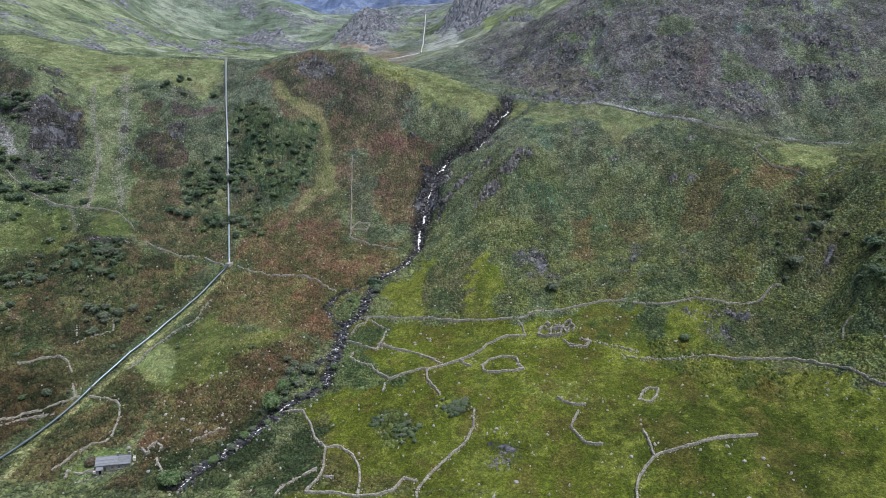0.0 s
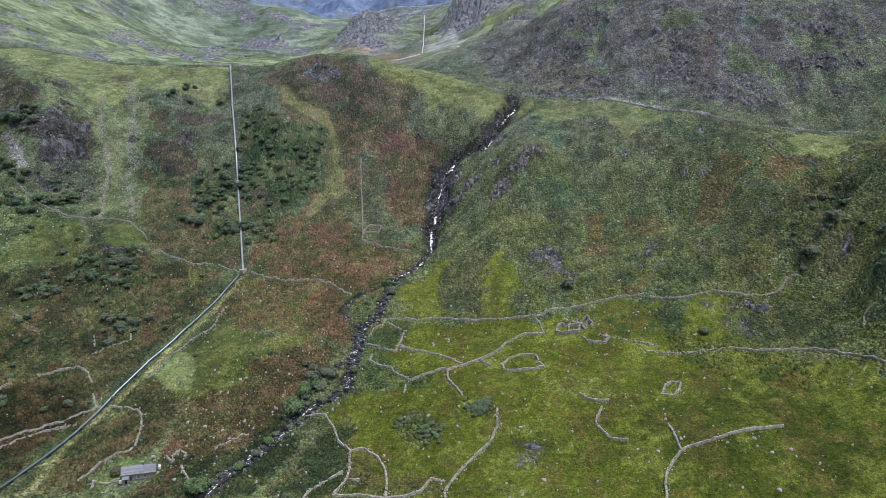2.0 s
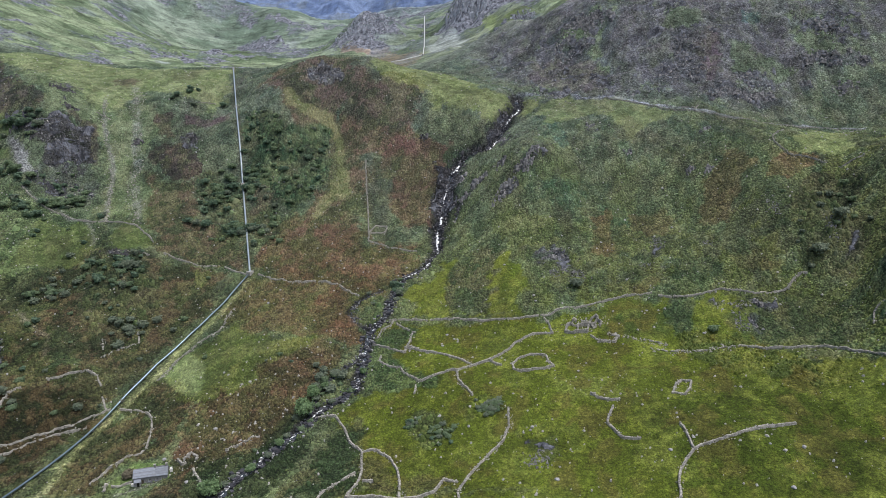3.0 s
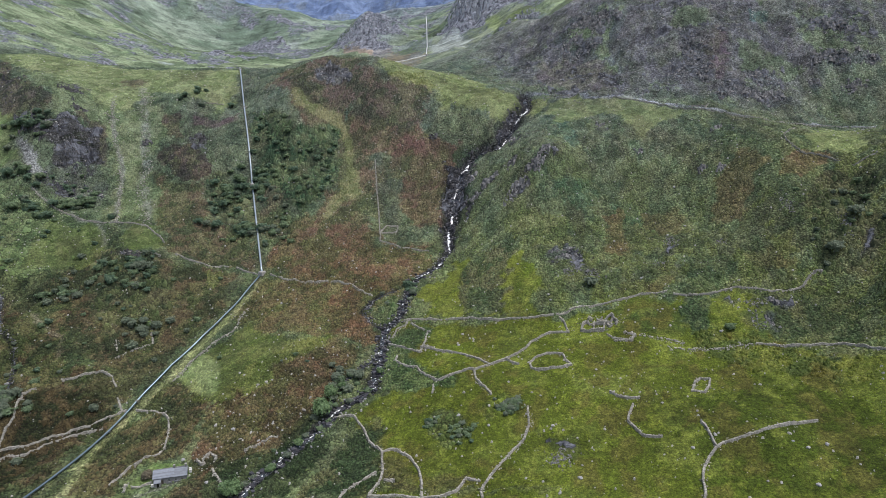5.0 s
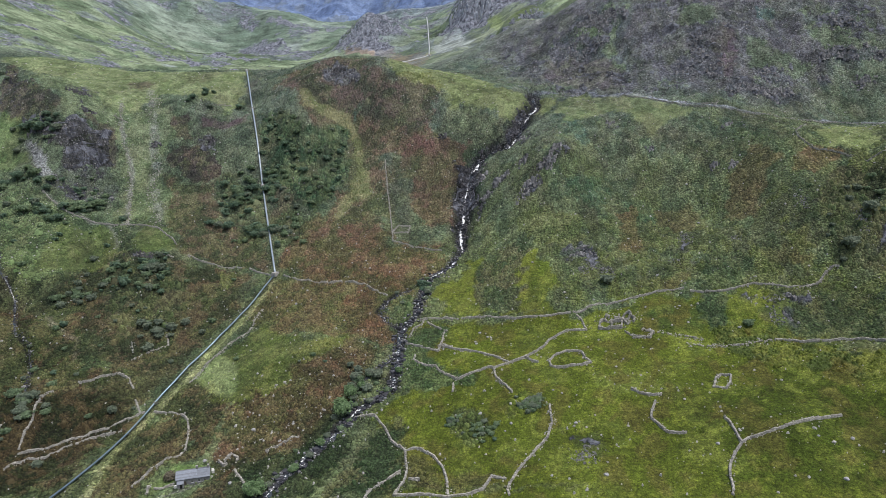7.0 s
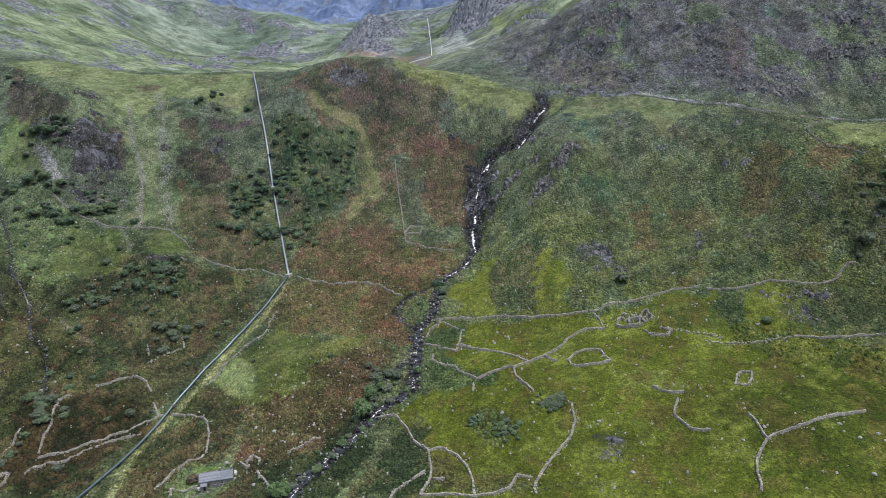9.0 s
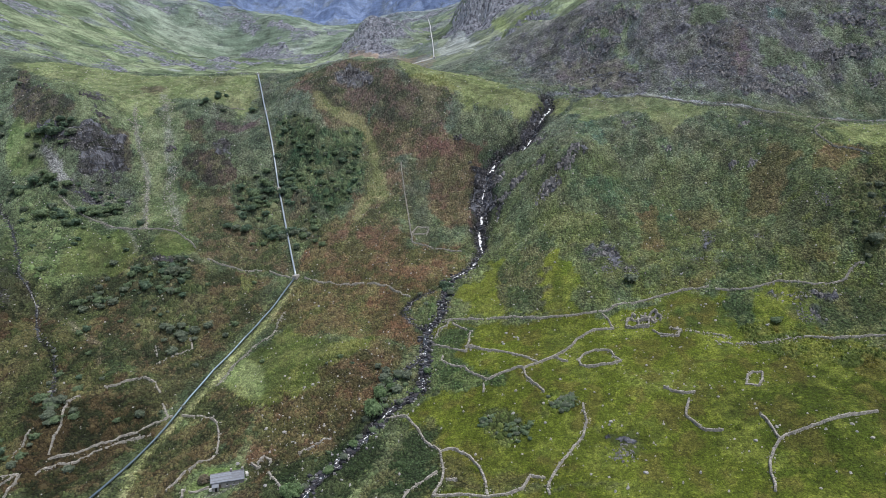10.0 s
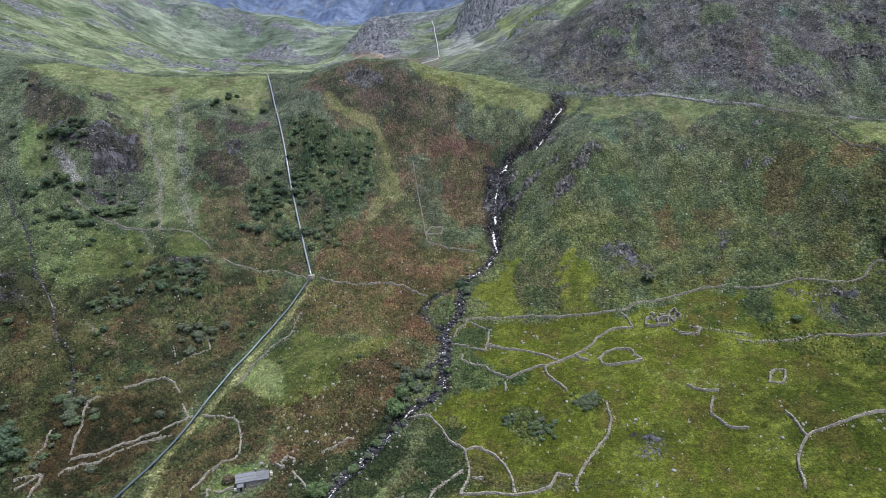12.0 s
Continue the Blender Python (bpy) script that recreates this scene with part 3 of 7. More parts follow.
PATCH["lime"] = [(18, 408), (20, 384), (38, 375), (59, 375), (60, 392), (38, 402)]
PATCH["rusty"] = [(171, 411), (156, 389), (142, 371), (155, 363), (174, 386), (187, 392)]
PATCH["fell_teal"] = [(249, 577), (246, 564), (261, 560), (268, 572)]
PATCH["loop_bracken"] = [(-174, 298), (-167, 306), (-160, 312), (-135, 291), (-133, 278), (-139, 265), (-149, 259), (-148, 272), (-154, 285), (-162, 291)]
PATCH["pipe_bracken"] = [(-133, 390), (-140, 373), (-145, 358), (-136, 350), (-118, 352), (-99, 360), (-87, 368), (-103, 386)]
PATCH["corner_lime"] = [(-178, 399), (-173, 387), (-161, 386), (-163, 400)]
PATCH["bank_bracken"] = [(-127, 297), (-110, 316), (-93, 323), (-74, 323), (-66, 317), (-68, 302), (-76, 286), (-81, 274), (-89, 262), (-97, 253), (-106, 245), (-117, 257), (-132, 259), (-131, 280)]
PATCH["upper_bracken"] = [(-135, 389), (-104, 387), (-56, 372), (-44, 361), (-58, 349), (-52, 335), (-68, 322), (-94, 328), (-124, 348), (-137, 349)]
PATCH["side_bracken"] = [(-169, 607), (-138, 568), (-113, 545), (-89, 536), (-75, 511), (-69, 471), (-73, 429), (-93, 414), (-111, 422), (-109, 446), (-95, 473), (-104, 509), (-125, 532), (-153, 560)]
PATCH["teal_d"] = [(103, 315), (118, 310), (110, 292), (113, 284), (102, 299)]
PATCH["teal_e"] = [(117, 340), (137, 334), (138, 321), (120, 318), (100, 327)]
PATCH["orange_c"] = [(88, 318), (93, 314), (96, 306), (88, 308)]
PATCH["orange_d"] = [(96, 338), (103, 338), (98, 326), (91, 327)]
PATCH["orange_e"] = [(153, 339), (168, 324), (154, 325), (147, 335)]
PATCH["lip_grass"] = [(-434, 612), (-405, 653), (-380, 674), (-318, 630), (-214, 631), (-200, 575), (-212, 559), (-239, 572), (-269, 573), (-276, 540), (-290, 534), (-310, 535), (-332, 546), (-391, 590), (-426, 599)]
PATCH["lip_brown"] = [(-306, 585), (-298, 601), (-282, 600), (-286, 591), (-298, 577)]
PATCH["heath_tl"] = [(-422, 592), (-404, 587), (-361, 539), (-335, 523), (-333, 514), (-353, 513), (-376, 514)]
PATCH["tl_green"] = [(-375, 512), (-353, 512), (-345, 503), (-351, 496), (-340, 484), (-361, 482)]
PATCH["ridge_grass"] = [(-398, 585), (-356, 572), (-317, 542), (-292, 533), (-287, 510), (-306, 515), (-328, 512), (-333, 523)]
PATCH["crag_left"] = [(-351, 512), (-332, 511), (-309, 511), (-292, 512), (-283, 496), (-289, 490), (-315, 483), (-322, 492), (-346, 502)]
PATCH["crag_side"] = [(-310, 515), (-295, 520), (-285, 508), (-279, 494), (-286, 495), (-293, 509)]
PATCH["crag_foot"] = [(-313, 480), (-289, 490), (-274, 480), (-270, 456), (-298, 463), (-313, 470)]
PATCH["scree"] = [(-349, 498), (-342, 497), (-323, 479), (-314, 473), (-322, 469), (-335, 482)]
PATCH["bowl"] = [(-294, 534), (-276, 539), (-268, 568), (-255, 546), (-246, 519), (-252, 496), (-238, 481), (-221, 443), (-243, 438), (-255, 442), (-267, 481), (-280, 504)]
PATCH["heather_a"] = [(-252, 537), (-239, 540), (-232, 525), (-245, 522)]
PATCH["heather_c"] = [(-229, 542), (-211, 550), (-195, 555), (-192, 544), (-206, 539), (-224, 537)]
PATCH["rock_b"] = [(-233, 527), (-218, 532), (-209, 523), (-217, 512), (-230, 516)]
PATCH["heather_b"] = [(-245, 514), (-225, 516), (-209, 513), (-201, 498), (-214, 486), (-229, 491), (-240, 500)]
PATCH["pipe_side"] = [(-213, 537), (-185, 541), (-169, 498), (-195, 496), (-204, 513)]
PATCH["left_green"] = [(-360, 480), (-326, 464), (-299, 456), (-259, 440), (-243, 413), (-251, 402), (-283, 382), (-306, 387)]
PATCH["olive_left"] = [(-294, 431), (-258, 437), (-242, 413), (-246, 400), (-284, 390), (-289, 414)]
PATCH["wall_green"] = [(-238, 435), (-223, 437), (-200, 417), (-205, 411), (-224, 406), (-233, 416)]
PATCH["slope_mix"] = [(-237, 483), (-202, 489), (-188, 451), (-155, 434), (-142, 400), (-171, 408), (-200, 417), (-219, 439)]
PATCH["scrub_l"] = [(-247, 408), (-208, 406), (-194, 378), (-192, 351), (-217, 348), (-238, 375)]
PATCH["bank_green"] = [(-139, 341), (-129, 351), (-97, 322), (-78, 329), (-84, 314), (-101, 312), (-106, 305), (-113, 297), (-127, 284), (-138, 293), (-158, 309), (-158, 318), (-145, 336)]
PATCH["pale_field"] = [(-160.8, 313.3), (-148.8, 301.2), (-135.1, 291.4), (-134.5, 302.5), (-139.5, 318.1), (-153.8, 331.9), (-157.2, 323)]
PATCH["crest_green"] = [(67, 513), (88, 537), (113, 525), (136, 494), (153, 468), (139, 464), (124, 455), (112, 488), (91, 491), (68, 480)]
PATCH["knoll_green"] = [(214, 409), (289, 449), (238, 375), (223, 376), (210, 383), (205, 393)]
PATCH["brown_patch"] = [(188, 390), (205, 385), (215, 375), (210, 368), (192, 368), (183, 376)]
PATCH["teal"] = [(59, 418), (81, 428), (91, 422), (86, 411), (67, 399), (53, 404)]
PATCH["teal_b"] = [(91, 402), (106, 398), (101, 381), (88, 383)]
PATCH["teal_c"] = [(68, 486), (73, 484), (81, 453), (75, 448), (66, 464)]
PATCH["orange"] = [(85, 400), (93, 395), (92, 374), (88, 357), (80, 362), (84, 384)]
PATCH["orange_b"] = [(105, 392), (121, 388), (132, 389), (134, 380), (115, 370), (104, 379)]
PATCH["shelf_green"] = [(-39, 342), (-26, 370), (-5, 387), (-5, 363), (-11, 354), (-7, 338), (30, 325), (32, 361), (26, 369), (18, 348), (17, 331)]
PATCH["shelf_bracken"] = [(-4, 381), (14, 384), (23, 373), (16, 343), (9, 337), (-7, 347)]
PATCH["east_bracken"] = [(103, 291), (169, 264), (156, 243), (141, 253), (121, 262), (107, 274)]
PATCH["east_mix"] = [(65, 313), (118, 314), (136, 315), (165, 308), (182, 284), (170, 265), (112, 286), (79, 301)]
PATCH["east_lime"] = [(118, 314), (134, 311), (145, 303), (137, 291), (120, 284), (110, 293)]
PATCH["field_pale"] = [(39, 275), (62, 273), (77, 252), (70, 244), (49, 256), (38, 263)]
PATCH["brow_heath"] = [(-170, 577), (-118, 606), (-90, 587), (-64, 563), (-34, 583), (-24, 552), (-42, 511), (-92, 542), (-121, 543), (-147, 559)]
PATCH["brow_green"] = [(-95, 640), (-40, 640), (1, 590), (33, 549), (71, 538), (56, 510), (29, 513), (16, 528), (-16, 534), (-29, 560), (-64, 573)]
PATCH["brow_mix"] = [(-16, 532), (16, 523), (29, 513), (15, 499), (-22, 501), (-26, 515)]
PATCH["red_a"] = [(-54, 509), (-30, 510), (5, 502), (-9, 483), (-17, 467), (-23, 453), (-20, 436), (-44, 434), (-53, 471), (-62, 491)]
PATCH["wall_dark"] = [(-80, 467), (-65, 463), (-61, 431), (-76, 438)]
PATCH["wall_dark_b"] = [(-66, 492), (-42, 494), (-44, 485), (-56, 471), (-65, 474)]
PATCH["shrub_a"] = [(-184, 548), (-158, 540), (-137, 526), (-110, 528), (-98, 498), (-99, 469), (-118, 452), (-145, 466), (-165, 498)]
PATCH["shrub_b"] = [(-200, 488), (-193, 497), (-176, 487), (-163, 473), (-151, 430), (-166, 428), (-179, 448), (-194, 467)]
PATCH["shrub_c"] = [(-158, 483), (-137, 468), (-124, 439), (-126, 426), (-142, 427)]
PATCH["dark_gully"] = [(191, 357), (209, 364), (222, 350), (195, 304), (187, 309), (177, 316), (179, 333)]
PATCH["fell_heather"] = [(215, 564), (229, 554), (220, 521), (202, 499), (195, 507), (204, 538)]
PATCH["fell_brown"] = [(71, 607), (97, 606), (130, 572), (125, 535), (95, 546), (66, 573)]
PATCH["fell_green_a"] = [(234, 541), (259, 526), (271, 513), (251, 508), (222, 514)]
PATCH["fell_green_b"] = [(195, 605), (216, 582), (206, 567), (184, 574)]
PATCH["fell_green_c"] = [(282, 536), (302, 522), (325, 511), (318, 497), (301, 513), (279, 520)]
PATCH["gorge_upper"] = [(20, 500), (24, 506), (31, 518), (42, 524), (48, 530), (46, 522), (39, 512), (30, 502), (24, 498)]
PATCH["gorge_lower"] = [(-15, 483), (-11, 485), (2, 486), (-1, 473), (-3, 456), (1, 437), (-2, 429), (-7, 446), (-12, 442), (-16, 443), (-20, 455), (-14, 464), (-16, 470)]
PATCH["gorge_shrub"] = [(-7, 502), (5, 506), (14, 500), (11, 482), (2, 492), (-6, 491)]
PATCH["beck_islet"] = [(-54, 350), (-44, 361), (-40, 349), (-43, 340), (-53, 335), (-58, 341)]
PATCH["low_green"] = [(-80, 222), (-70, 247), (-54, 263), (-51, 256), (-45, 240), (-45, 221), (-62, 218)]
PATCH["rubble_b"] = [(28, 230), (33, 232), (34, 223), (32, 217), (24, 220), (24, 226)]
PATCH["thicket"] = [(1, 262), (9, 264), (16, 257), (16, 250), (8, 248), (3, 253)]
PATCH["thicket_b"] = [(-29, 258), (-23, 261), (-11, 256), (-6, 247), (-12, 240), (-21, 242), (-28, 251)]
PATCH["beck_bank"] = [(-133, 259), (-109, 268), (-79, 281), (-69, 284), (-77, 263), (-89, 245), (-99, 226), (-133, 231), (-122, 240)]
PATCH["fell_rock_a"] = [(119, 646), (131, 640), (152, 617), (151, 604), (130, 614), (117, 627)]
PATCH["fell_rock_b"] = [(183, 576), (199, 567), (199, 547), (194, 532), (185, 540), (186, 557)]
PATCH["fell_rock_c"] = [(167, 543), (186, 532), (202, 515), (195, 503), (183, 510), (166, 526)]
PATCH["fell_rock_d"] = [(192, 494), (215, 498), (245, 496), (245, 488), (227, 485), (215, 488), (191, 482)]
PATCH["fell_rock_e"] = [(275, 521), (299, 516), (322, 505), (318, 498), (298, 507), (276, 515)]
PATCH["fell_rock_f"] = [(292, 555), (302, 550), (316, 532), (311, 528), (291, 536)]
PATCH["fell_rock_g"] = [(222, 514), (236, 516), (248, 504), (242, 500), (227, 504)]
PATCH["fell_rock_h"] = [(266, 505), (276, 501), (274, 496), (265, 499)]
PATCH["fell_rock_i"] = [(96, 625), (115, 617), (132, 599), (120, 593), (97, 607)]
PATCH["brow_rock"] = [(-130, 579), (-116, 588), (-94, 576), (-91, 567), (-113, 567), (-128, 572)]
PATCH["slope_rock"] = [(47, 369), (60, 369), (65, 360), (51, 357), (42, 363)]
PATCH["knoll_foot"] = [(-198, 1252), (-155, 1238), (-112, 1218), (-94, 1169), (-142, 1201), (-187, 1208)]
PATCH["valley_floor"] = [(-152, 1192), (-109, 1178), (-42, 1094), (-36, 879), (-66, 606)]
PATCH["cliff_scree"] = [(-36, 1137), (4, 1193), (18, 1162), (33, 1009), (-5, 893), (-24, 1035)]
PATCH["knob_green"] = [(54, 1179), (82, 1157), (92, 875), (77, 719), (69, 870), (66, 1087)]
PATCH["east_dark"] = [(173, 368), (189, 362), (177, 335), (165, 339)]
PATCH["fold_bracken"] = [(-46.6, 329.8), (-29.1, 326.1), (-31.0, 308.1), (-38.4, 301.7), (-25.4, 286.1), (-8.8, 283.6), (-19.2, 276.1), (-35.1, 275.8), (-46.7, 281.7), (-51.8, 313.3)]
PATCH["fold_brown"] = [(-48.1, 238.7), (-40.3, 241.5), (-31.2, 227.1), (-27.2, 213.3), (-40.3, 214.9)]
PATCH["wall_brown"] = [(-25.4, 216.4), (-19.7, 225.2), (-14.8, 219.7), (-7.0, 216.1), (-16.3, 211.5)]
PATCH["left_corner"] = [(-258, 304), (-242, 307), (-185, 295), (-204, 271), (-205, 243), (-219, 241)]
PATCH["beck_foot"] = [(-119, 257), (-86, 254), (-79, 261), (-70, 251), (-82, 233), (-89, 224), (-109, 227)]
PATCH["strip"] = [(-147, 561), (-138, 560), (-130, 549), (-111, 543), (-101, 541), (-91, 519), (-84, 490), (-77, 469), (-79, 459), (-89, 465), (-98, 442), (-101, 446), (-95, 474), (-91, 491), (-99, 521), (-112, 536), (-127, 539), (-139, 543)]
PATCH["bracken_block"] = [(104.8, 318.7), (117.1, 317.1), (119.8, 313.0), (111.1, 297.7), (109.3, 288.7), (101.0, 289.7), (100.4, 301.3)]
PATCH["bracken_block_b"] = [(75.9, 326.6), (90.3, 324.3), (101.2, 320.2), (95.6, 308.8), (84.9, 311.0), (74.2, 317.9)]
PATCH["wall_end_rock"] = [(144.0, 309.3), (150.1, 307.8), (152.3, 303.7), (149.8, 302.4), (143.9, 304.6)]
PATCH["bank_rock"] = [(140.1, 300.8), (143.8, 300.0), (138.3, 288.5), (135.5, 289.3)]
GROVES = {}
GROVES["bush_pipe"] = [(-197, 490), (-189, 495), (-170, 483), (-163, 461), (-173, 456), (-186, 459)]
GROVES["bush_pipe_b"] = [(-167, 491), (-153, 484), (-147, 463), (-158, 464)]
GROVES["bush_pipe_c"] = [(-176, 445), (-154, 447), (-144, 427), (-160, 423)]
GROVES["bush_pipe_d"] = [(-149, 441), (-133, 443), (-125, 431), (-129, 421), (-141, 424)]
GROVES["bush_top"] = [(-244, 573), (-233, 577), (-221, 557), (-222, 549), (-234, 562)]
GROVES["bush_left"] = [(-318, 445), (-299, 449), (-295, 432), (-310, 432)]
GROVES["bush_left_b"] = [(-299, 461), (-285, 460), (-270, 446), (-281, 443), (-294, 451)]
GROVES["bush_left_c"] = [(-351, 470), (-330, 472), (-314, 473), (-324, 460)]
GROVES["bush_heath"] = [(-248, 401), (-232, 404), (-206, 401), (-194, 387), (-204, 375), (-233, 379)]
GROVES["bush_heath_b"] = [(-273, 382), (-250, 385), (-241, 369), (-261, 370)]
GROVES["bush_heath_c"] = [(-210, 349), (-188, 359), (-187, 348), (-204, 340)]
GROVES["bush_beck"] = [(-80, 287), (-70, 294), (-63, 284), (-70, 271), (-79, 271)]
GROVES["bush_beck_b"] = [(-43, 375), (-36, 376), (-36, 358), (-42, 360)]
GROVES["bush_crag"] = [(-348, 512), (-333, 512), (-320, 498), (-328, 496), (-344, 502)]
GROVES["bush_corner"] = [(-251, 303), (-244, 308), (-230, 286), (-239, 283)]


# ---- the plan: ruins, boulders, trees and bushes ----
RUIN_WALLS = [[(51.7, 306.3), (53.3, 310.2), (55.2, 311.6)], [(55.2, 311.6), (59.8, 309.7), (64.6, 309.6)], [(51.7, 306.3), (55.7, 304.7), (62.7, 304)], [(62.7, 304), (64.5, 309.7)], [(58.9, 309.9), (58, 305.2)], [(57, 313.6), (58, 315.2), (59, 314.3), (58.3, 312.6)], [(61.4, 312.5), (63.6, 312.5), (64.2, 314.2)], [(65.3, 311.4), (67.2, 313.9), (69.1, 314.6), (69.8, 312.5), (67.8, 310), (65.6, 309.4)], [(69.5, 311.4), (70.8, 309), (69.7, 307.5)], [(65.1, 309.6), (66.3, 306.7), (67.9, 307.5)]]
YARD = [(63.8, 301.1), (66.7, 297.8), (70.3, 295.5), (73.7, 293.8), (76.5, 299.1), (74.7, 300.3)]
SMALL_RUIN = [[(-128.5, 251.6), (-125.6, 248.1), (-124.3, 249.3)], [(-126.1, 251.9), (-124.2, 255.9), (-120.5, 253.2), (-120.7, 251.8)]]
HUT_PATH = [(-148.8, 233.3), (-145.2, 234.4), (-140.4, 236.5), (-134.8, 239), (-130.6, 241.5), (-130.7, 246.1)]
LAWN = [(-154.9, 240.9), (-151.9, 247.9), (-149.7, 254.2), (-141.3, 254.1), (-130.4, 250.8), (-126.5, 243.1), (-129.9, 241.8), (-133.4, 248.8), (-146.2, 248), (-144.3, 241.6), (-146, 239.5)]
BOULDERS_A = [(-119.8, 368.7), (-116.5, 364.4), (-84.5, 342), (-114.8, 284.9), (-109.3, 297.8), (-110.1, 304.6), (-106.3, 297.8), (-94, 265.4), (-75, 251.2), (-127.5, 274.2), (-118.4, 270.8), (-113.2, 264.6), (-125.2, 306.2), (-109.3, 273.7), (-135.4, 253.1), (-118.7, 236)]
BOULDERS_B = [(-8.9, 316.8), (-11.4, 307.5), (-5.2, 312.1), (40.2, 331.7), (95.1, 312.3), (-11.6, 261.3), (0.4, 256.6), (8.2, 258.3), (19.9, 260.8), (23.4, 258.4), (75.6, 219), (11, 213.6), (109.4, 194.3), (85.1, 192.5), (110.8, 216.5), (110.3, 212.9), (114.5, 210.3), (122.2, 211.4), (132, 307.6), (134.6, 300.6), (116.8, 291.7), (25.7, 239.8), (34.2, 231.9), (30.8, 210.9), (39.3, 225), (51.9, 274.5), (-0.6, 246.1), (-13.1, 255.9), (122.3, 208.1), (127.8, 200.7)]
BOULDERS_C = [(62.9, 390.2), (132.2, 405.3), (119.2, 358.2), (116, 367.8), (128, 373), (91.3, 336.4), (39.5, 335.5), (122.4, 336.7), (62.8, 379.7), (57.1, 438.5), (92.8, 312.6), (165.4, 404.7), (159.5, 385.5), (7.7, 387.4), (26, 364.3), (84.9, 371.1)]
TREES = [(63.6, 338), (200.9, 329), (184.8, 317.2), (212.9, 301.3), (197.9, 275.8), (186.3, 318.6), (-76.1, 270.9), (-73.4, 280.6), (-105.8, 226.7), (-81.9, 258.7), (-36.7, 360.6), (-87.2, 246.8), (-68.4, 285.2), (-65.2, 293.8)]
BUSHES_A = [(5.2, 254.6), (10.2, 255.5), (12.2, 251.5), (7, 249.3), (3.2, 259.7), (-16.4, 243.1), (-10.4, 244.3), (-8.4, 238.6), (-13.1, 238.8), (-21.2, 246.4), (-25.9, 256.3), (-28.4, 253.4), (-145.4, 244.7), (-94.9, 253.4), (-100.1, 249.3), (-103.5, 308.2), (-96.5, 310.2), (-89.8, 305.7)]
BUSHES_B = [(-240.4, 563.8), (-233, 571.8), (-223.9, 557.4), (-202.8, 568.6), (-190.8, 466), (-183.6, 481.3), (-173.2, 474.6), (-185.9, 458.6), (-169.2, 458.8), (-157.7, 483.1), (-150.4, 477), (-162.8, 494), (-154.2, 488.2), (-154.2, 467.3), (-159.4, 441.9), (-164.1, 439), (-145.8, 436.1), (-142.3, 439), (-192.3, 443.3), (-186.5, 442)]
BUSHES_C = [(-168, 536.2), (-161.4, 527.6), (-167.4, 517.5), (-150.7, 511.4), (-143.6, 505.6), (-132.2, 510.5), (-122.5, 506), (-115.8, 500.4), (-108.9, 493.6), (-104.5, 481.9), (-122.1, 482.3), (-131.6, 486.7), (-141.7, 494.1), (-154.3, 496.6), (-146.3, 486.1), (-118, 474.9), (-108.7, 470.3), (-125.5, 467.8), (-165.9, 525.8), (-168.9, 509.4), (-142.6, 518.7)]
BUSHES_D = [(-344, 508), (-338, 509), (-345, 504), (-329, 503), (-412, 578), (-404, 572), (-342.9, 506.4), (-339, 510.3), (-360.1, 502.1), (-385.1, 511.2), (-383.8, 512), (-379.8, 500.4), (-315.8, 446.8), (-311.9, 444.6), (-317.9, 448.1), (-288.4, 454.5), (-280.3, 450.3), (-326.3, 495.6), (-325.3, 501.9), (-351.6, 497.2), (-352.1, 490.3), (-344.8, 464.1), (-354.9, 466.3), (-356.2, 462), (-334.7, 444.3), (-331.5, 434.7), (-252.5, 443.8), (-253.1, 441.1), (-297.4, 468.3), (-292.5, 464.3)]
BUSHES_E = [(-206.8, 291.7), (-224.3, 380.9), (-215.4, 376.3), (-230.6, 384.7), (-233.4, 379.9), (-222.4, 370.7), (-215.7, 365.7), (-211.1, 362.6), (-239.3, 377), (-249.9, 374.3), (-232.8, 357.9), (-225.4, 317), (-259.2, 333.9), (-238.9, 319.1), (-253, 315.6), (-179.2, 328.2), (-241.3, 335.3), (-252.1, 348), (-141.3, 322.9), (-187.4, 298.7)]
BUSHES_F = [(198.3, 326.7), (206.8, 334.7), (207.4, 327.5), (183.1, 319.9), (188.3, 319), (185.8, 359.4), (178.9, 327.2), (182.9, 330.7), (219.7, 307.1), (213.6, 309.1), (201.6, 278.7), (197.8, 283.7), (194.7, 281), (199.1, 271), (179.6, 314.1)]
BUSHES_G = [(-51, 293.3), (-46.9, 296.5), (-61.7, 287.5), (-70.7, 274.7), (-76, 262.2), (-84.1, 253.9), (-93, 240), (-79.6, 268.4), (-72.8, 266.6), (-99.2, 236.1), (-101.7, 232.4), (-69.4, 281.7), (-56.3, 282.8), (-40.4, 372.4), (-43.3, 355.6), (-38.3, 355.3), (-55.4, 362.5), (-51.4, 350.8)]
BUSHES_H = [(-244.3, 297.6), (-239.1, 290.6), (-238.6, 292.5), (-239.5, 287.2), (-235.7, 283.8), (-261.2, 283.8), (-261.6, 277.4), (-250.6, 270.2), (-259, 270.7), (-253.7, 260.1), (-246.7, 259.3), (-245.9, 266.8), (-238.3, 277.5), (-238.6, 272.9), (-239.3, 266.6), (-239.9, 260.9), (-267.5, 283.9), (-266.8, 288.8), (-274.7, 297.4), (-255.8, 277), (-262.4, 274.2), (-254.1, 267)]


# ---- noise on the plan, for relief and for the edges of plant cover ----
PERM = np.random.RandomState(7).permutation(4096)
RAND = np.random.RandomState(8).rand(4096)


